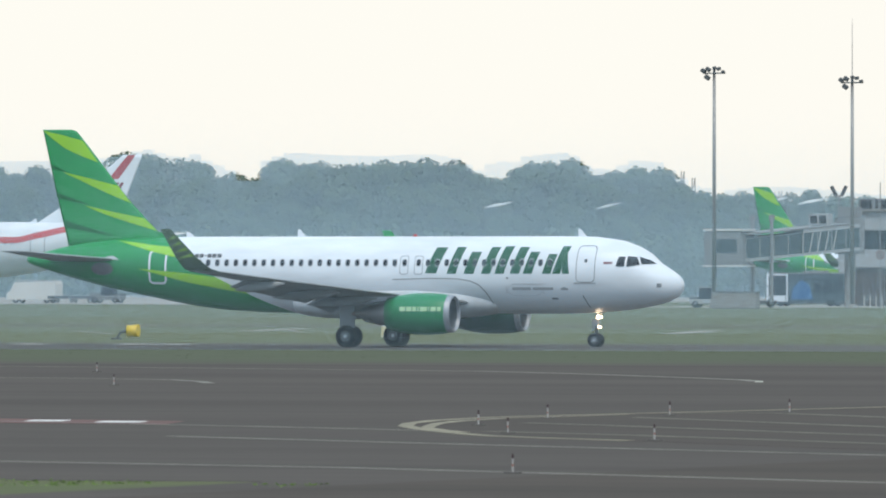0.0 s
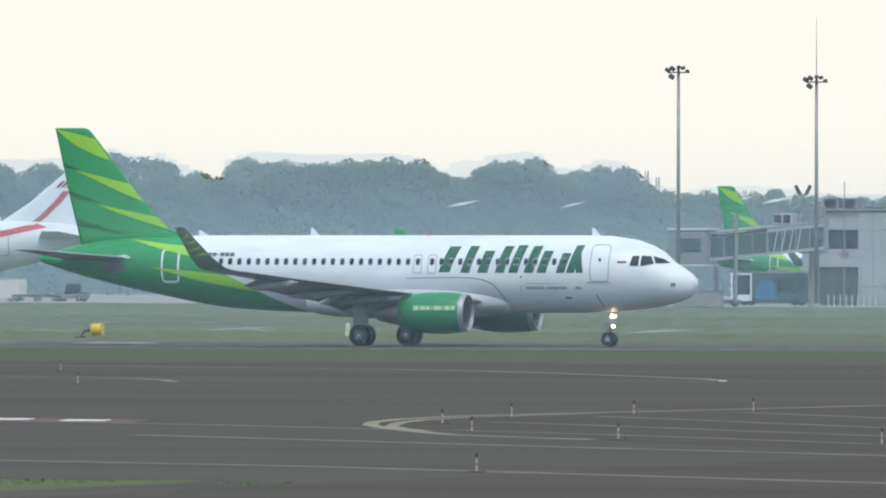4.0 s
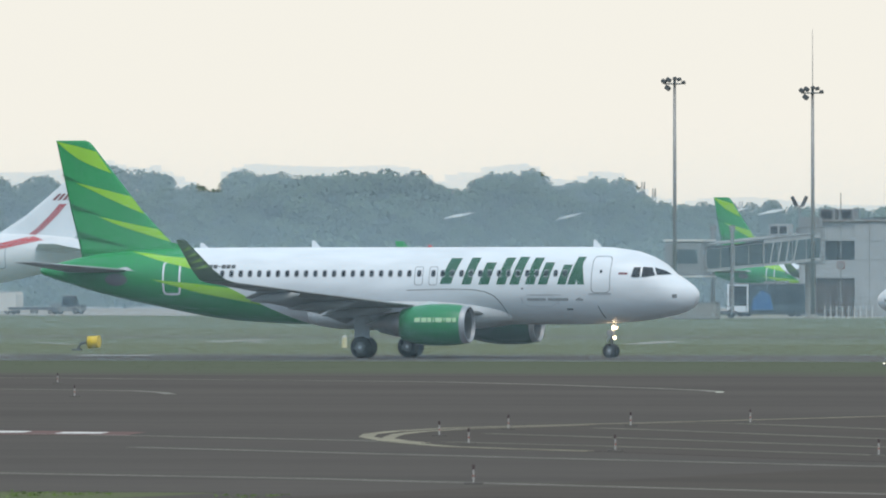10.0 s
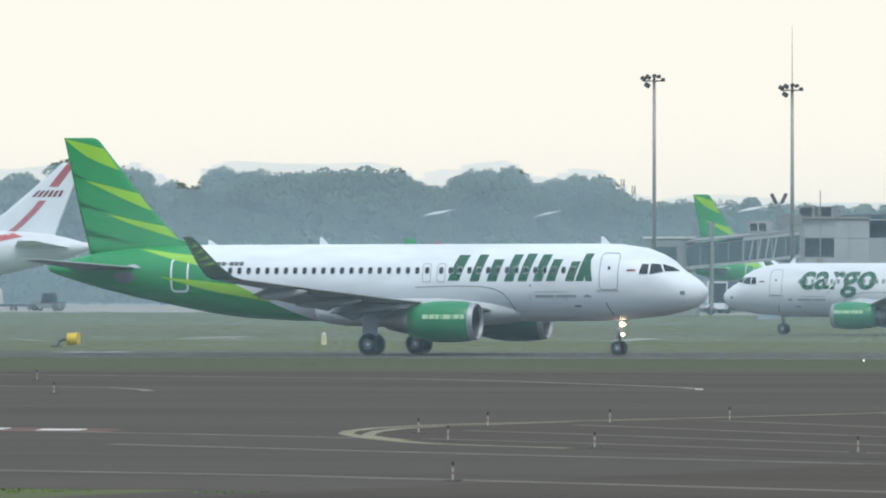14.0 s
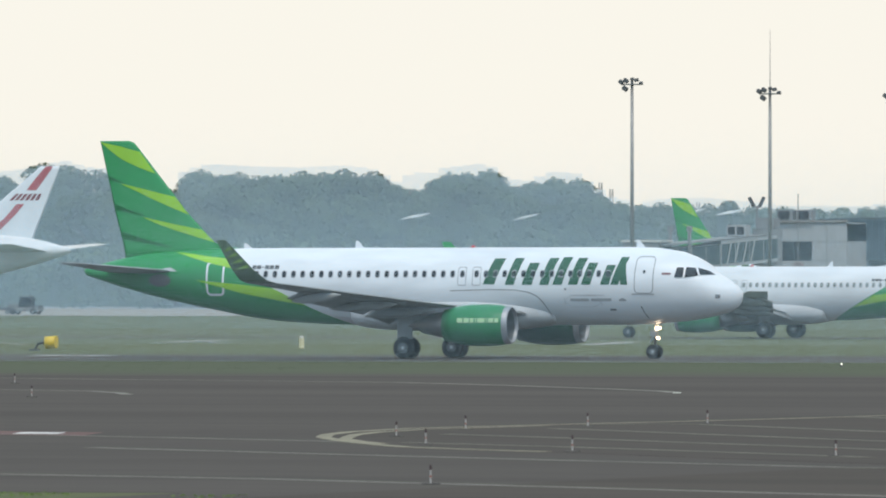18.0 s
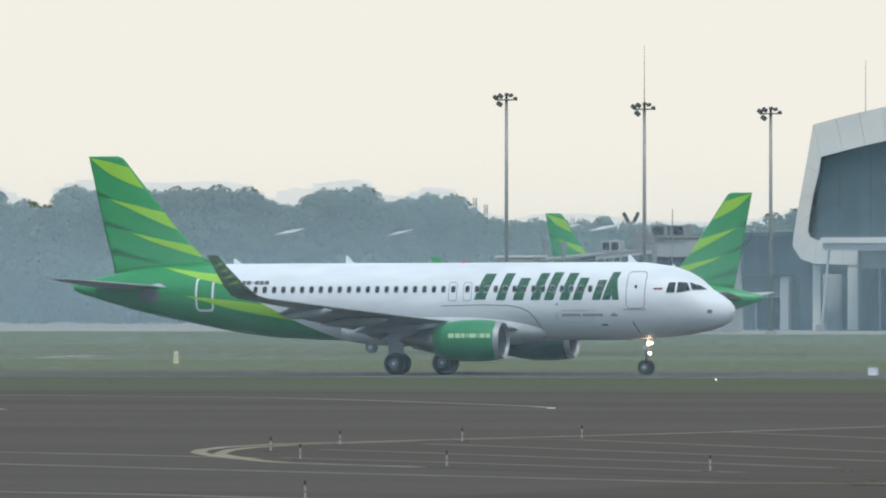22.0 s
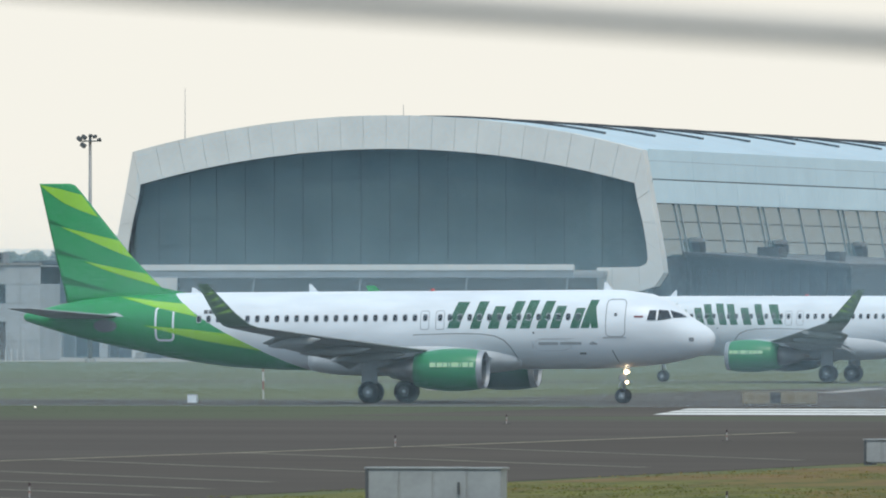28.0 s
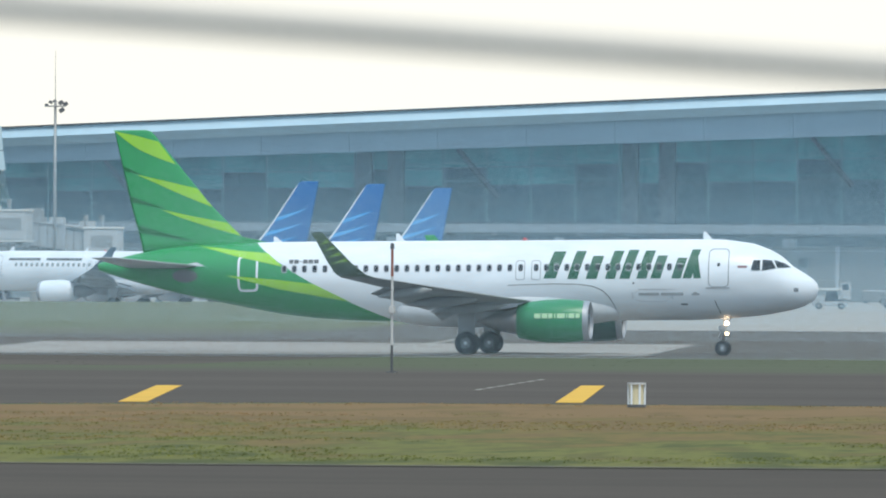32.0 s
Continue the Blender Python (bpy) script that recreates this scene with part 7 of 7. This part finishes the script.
for lo, hi, near, far in ((-23.5, -15.6, 1618, 1636), (-23.5, -15.6, 1640, 1690), (-23.5, -19.9, 1960, 2000)):
    blobs = [(*site(rnd.uniform(lo, hi), rnd.uniform(near, far))[:2], rnd.uniform(0.6, 8.0), rnd.uniform(1.5, 3.0), 0.9) for _ in range(260)]
    v, f = leaf_cloud(rnd, blobs, 21000, 0.5)
    o = len(verts)
    verts += v
    faces += [tuple(q + o for q in g) for g in f]
me = bpy.data.meshes.new("undergrowth")
me.from_pydata(verts, [], faces)
me.materials.append(LEAF)
tagged(new("undergrowth", me), "dense green undergrowth below the tree belt", "shrubs", "", "stuff")
bm, rows = bmesh.new(), []
for i in range(220):
    b = -23.8 + 8.4 * i / 219
    top = 6.5 + 2.2 * noise.noise(Vector((b * 3.1, 0, 0))) + 1.2 * noise.noise(Vector((b * 11.0, 4, 0)))
    rows.append([bm.verts.new(site(b, 1716 + q + 3 * noise.noise(Vector((b * 9, z_, 2))), top * z_)) for z_, q in ((0, 0), (0.35, 1), (0.7, 2), (0.92, 4), (1.0, 7), (0.9, 12), (0.0, 14))])
for p, q in zip(rows, rows[1:]):
    for j in range(6):
        bm.faces.new((p[j], q[j], q[j + 1], p[j + 1]))
me = part("hedge_bank", bm, mat("hedge_leaves", (0.050, 0.074, 0.036), 0.9, grain=0.35, size=1.2, bump=0.3), None, "", True)
tagged(me, "leafy bank of shrubs behind the trees", "shrubs", "", "stuff")
LEAFWALL = mat("creeper_wall", (0.045, 0.060, 0.030), 0.9, grain=0.4, size=1.5)
sheds = thing("far_sheds", "pale metal roofs half hidden among the trees", "building")
for b, z, w in ((-18.88, 12.2, 2.4), (-18.37, 12.1, 1.8), (-17.60, 12.8, 2.0), (-17.43, 12.7, 2.4)):
    p = site(b, 1640, z)
    part("roof", prism([(p.x - w / 2, p.y, z - 0.5), (p.x + w / 2, p.y, z - 0.2), (p.x + w / 2, p.y + 5, z + 0.3), (p.x - w / 2, p.y + 5, z)], (0, 0, 0.12)), CLAD, sheds)
    part("wall", box((p.x - w / 2 + 0.1, p.y + 0.3, 0), (p.x + w / 2 - 0.1, p.y + 4.8, z - 0.5)), LEAFWALL, sheds)
for b, h in ((-18.0, 18.5), (-17.55, 15.5), (-17.95, 17.5), (-15.95, 17.0), (-16.05, 19.0)):
    p = site(b, 1900)
    tw = thing("lattice_tower", "thin distant lattice tower in haze", "tower", "distant towers", (p.x, p.y, 0))
    for sx_ in (-0.8, 0.8):
        part("leg", tube((sx_, 0, 0), (sx_ * 0.25, 0, h), 0.12, 0.08, 6), STEEL, tw)
    for q in range(7):
        part("brace", tube((-0.8 * (1 - q * 0.1), 0, h * q / 7), (0.8 * (1 - q * 0.11), 0, h * (q + 1) / 7), 0.06, 0.06, 6), STEEL, tw)

# ---- sheets of fine streaks that imitate haze between the near and the far ----
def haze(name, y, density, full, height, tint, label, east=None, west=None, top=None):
    """A sheet of hair-fine level streaks that imitates haze by covering a share of the view, thinning out upwards; top
    gives its height by x.
    """
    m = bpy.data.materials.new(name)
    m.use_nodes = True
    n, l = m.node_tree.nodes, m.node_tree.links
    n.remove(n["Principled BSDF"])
    streak_front, through_, mix = n.new("ShaderNodeBsdfDiffuse"), n.new("ShaderNodeBsdfTranslucent"), n.new("ShaderNodeMixShader")
    streak_front.inputs["Color"].default_value = through_.inputs["Color"].default_value = (*tint, 1)
    l.new(streak_front.outputs[0], mix.inputs[1]), l.new(through_.outputs[0], mix.inputs[2])
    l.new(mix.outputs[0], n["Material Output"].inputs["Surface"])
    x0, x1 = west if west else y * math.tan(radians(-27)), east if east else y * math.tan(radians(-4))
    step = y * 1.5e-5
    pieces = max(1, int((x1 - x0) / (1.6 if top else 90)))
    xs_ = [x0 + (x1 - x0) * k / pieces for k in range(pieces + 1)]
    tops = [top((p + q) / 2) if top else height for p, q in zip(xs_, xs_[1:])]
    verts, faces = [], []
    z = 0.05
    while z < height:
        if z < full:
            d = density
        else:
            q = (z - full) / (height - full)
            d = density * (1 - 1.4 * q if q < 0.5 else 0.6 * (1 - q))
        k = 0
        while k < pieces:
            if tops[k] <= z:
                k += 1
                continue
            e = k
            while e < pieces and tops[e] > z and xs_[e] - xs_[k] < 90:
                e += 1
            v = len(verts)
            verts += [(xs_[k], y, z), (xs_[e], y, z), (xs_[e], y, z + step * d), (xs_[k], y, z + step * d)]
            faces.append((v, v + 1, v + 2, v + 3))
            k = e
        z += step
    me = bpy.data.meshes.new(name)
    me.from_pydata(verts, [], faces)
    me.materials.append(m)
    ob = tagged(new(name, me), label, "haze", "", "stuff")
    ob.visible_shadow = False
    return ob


FARTOPS = ((-19.97, 15.0), (-19.92, 23.2), (-19.8, 24.5), (-19.6, 24.0), (-19.39, 23.8), (-19.32, 17.0), (-18.80, 17.0), (-18.72, 23.8), (-18.52, 24.6), (-18.44, 21.8), (-18.34, 21.2), (-18.22, 23.0), (-18.12, 22.8), (-18.0, 19.5), (-17.9, 14.0))


def crowns(y, runs):
    """Height at the distance y up to which trees show behind in the camera's view, by x."""
    def at(x):
        b = math.degrees(math.atan2(x, y))
        far = math.hypot(x, y)
        return max(4.5 + (float(np.interp(b, [p[0] for p in run], [p[1] for p in run])) - 4.5) * far / r for run, r in runs) + 0.6
    return at


def roofline(y):
    """Height at the distance y up to which the pier and the terminal show behind in the camera's view, by x."""
    def at(x):
        far = x * Y0 / y
        if far < CX - 31.2:
            return 10.4
        tops = [4.5 + (arch_out((far - CX) / 28.8) - 4.5) * y / Y0] if abs(far - CX) < 28.8 else [8.0]
        ridge = CX * y / x
        if Y0 <= ridge <= Y1:
            tops.append(4.5 + 22.0 * y / ridge)
        if x * 1641 / y > -334:
            tops.append(4.5 + (z_top(x * 1641 / y) - 4.5) * y / 1641)
        return max(tops)
    return at


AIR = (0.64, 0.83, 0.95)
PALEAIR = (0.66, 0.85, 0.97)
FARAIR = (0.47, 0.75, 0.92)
# streak sheets added to veil what lies behind them, as haze would
haze("air_haze", 597, 0.12, 6, 12.5, AIR, "thin sheet of bluish streaks imitating haze")
haze("air_haze", 745, 0.08, 6, 12, AIR, "thin sheet of bluish streaks imitating haze")
haze("air_haze", 960, 0.08, 7, 15, FARAIR, "thin sheet of bluish streaks imitating haze")
haze("air_haze", 1500, 0.32, 30, 30.1, PALEAIR, "bluish streak sheet imitating haze before the trees", -400, None, crowns(1500, ((PROFILE, 1700), (WEST, 2060), (FARTOPS, 2350))))
haze("air_haze", 1900, 0.08, 30, 30.1, PALEAIR, "bluish streak sheet imitating haze before the far trees", -500, None, crowns(1900, ((WEST, 2060), (FARTOPS, 2350))))
haze("air_haze", 1630, 0.11, 60, 60.1, FARAIR, "bluish streak sheet imitating haze before the long terminal", -60, -331.5, lambda x: z_top(x) - 0.2)
haze("air_haze", 1270, 0.11, 40, 40.1, FARAIR, "thin bluish streak sheet imitating haze before the terminal", None, -392, roofline(1270))

# ---- overhead cable close to the viewer ----
cable = thing("overhead_cable", "grey overhead cable hanging close to the viewpoint", "cable")
pts = []
for i in range(25):
    b = -60 + 4 * i
    rise = (346 + (-b - 7.4) * 26.0) / 22000
    r = 20 / math.cos(radians(b + 12))
    pts.append(Vector(site(b, r)) + Vector((0, 0, 4.5 + rise * r)))
rings = []
for p in pts:
    rings.append([p + Vector((0, 0.019 * math.cos(math.tau * k / 8), 0.019 * math.sin(math.tau * k / 8))) for k in range(8)])
part("strand", loft(rings), mat("cable_grey", (0.26, 0.26, 0.26), 0.7, grain=0.1, size=0.3), cable)

for p in (pts[0], pts[-1]):
    pole = thing("utility_pole", "grey concrete pole carrying the overhead cable", "pole", at=(p.x, p.y, 0))
    part("shaft", tube((0, 0.05, 0), (0, 0.05, p.z + 0.6), 0.16, 0.11, 12), CONCRETE, pole)
    part("bracket", box((-0.3, -0.06, p.z - 0.1), (0.3, 0.16, p.z - 0.02), 0.01), STEEL, pole)


# ---- a swallow that crosses the field ----
FEATHER = mat("dark_feathers", (0.018, 0.019, 0.022), 0.7, grain=0.2, size=0.05)
swallow = thing("swallow", "small dark swallow flying low across the field", "bird", at=(-66.4, 205, 4.5))
part("body", loft([[(x, r * math.cos(math.tau * k / 10), z + r * math.sin(math.tau * k / 10)) for k in range(10)] for x, r, z in
                   ((0.115, 0.005, 0.0), (0.095, 0.018, 0.0), (0.06, 0.027, 0.0), (0.0, 0.034, -0.004), (-0.07, 0.022, 0.0), (-0.12, 0.009, 0.003))]), FEATHER, swallow, "", True)
for sg in (1, -1):
    part("tail_feather", prism([(-0.10, 0.004 * sg, 0.003), (-0.20, 0.045 * sg, 0.003), (-0.13, 0.016 * sg, 0.003)], (0, 0, 0.004)), FEATHER, swallow)
wings = [part("wing", prism([(0.045, 0.024 * sg, 0.010), (0.065, 0.10 * sg, 0.015), (-0.06, 0.22 * sg, 0.015), (-0.02, 0.10 * sg, 0.015), (-0.04, 0.024 * sg, 0.010)], (0, 0, 0.005)), FEATHER, swallow) for sg in (1, -1)]


# the body drops over its wheels late in the roll, to fit the camera's view
BODY_DROP = ((0, 24, 30, 32), (0, 0, -0.10, -0.10))


def spin(jet, times, places, way, dip=None):
    """Turn a jet's wheels as it rolls: places along its own nose direction at the given times; dip keeps the nose wheels down as the nose rises."""
    for w in [c for c in jet.children if c.name.startswith("wheel")]:
        at = w.matrix_basis.translation.copy()
        r = at.z

        def low(t):
            return at.z - (at.x * math.tan(radians(float(np.interp(t, times, dip)))) + float(np.interp(t, *BODY_DROP)) if dip else 0.0)

        rows, angle, last, before = [(0, pose(at.x, at.y, low(0)))], 0.0, 0.0, places[0]
        for k in range(1, frame(32.0)):
            t = k / FPS
            p = float(np.interp(t, times, places))
            angle += min(1.4, (p - before) / r) * way
            before = p
            if abs(angle - last) > 0.75 or k == frame(32.0) - 1:
                rows.append((t, pose(at.x, at.y, low(t), 0, math.degrees(angle), 0)))
                last = angle
        walk(w, rows)


def motions():
    walk(main_jet, [(t, pose(x, 630, -0.01 + float(np.interp(t, *BODY_DROP)), 0, -p, h)) for t, x, p, h in ROLL])
    spin(main_jet, [q[0] for q in ROLL], [q[1] for q in ROLL], 1, [q[2] for q in ROLL])
    for jet, x, v, t0 in ((second_jet, -198.0, 2.27, 29.0), (cargo_jet, -239.9, 2.45, 10.5)):
        walk(jet, [(t, pose(x - v * (t - t0), 836, 0.03, 0, 0, 180)) for t in (0, 32)])
        spin(jet, [0, 32], [0, v * 32], 1)
    walk(swallow, [(t, pose(-66.43 - 12.4 * (t - 23.0), 205, z, 0, 0, 180)) for t, z in
                   ((0, 9.0), (21.5, 7.0), (22.6, 5.3), (22.7, 4.96), (22.8, 4.40), (22.9, 4.21), (23.0, 4.50), (23.1, 4.63), (23.2, 4.54), (23.6, 5.0), (32, 9.0))])
    for wing, sg in zip(wings, (1, -1)):
        walk(wing, [(0, pose(0, 0, 0))] + [(22.3 + 0.08 * k, pose(0, 0, 0, sg * (38 if k % 2 else -18), 0, 0)) for k in range(14)] + [(32, pose(0, 0, 0))])


motions()
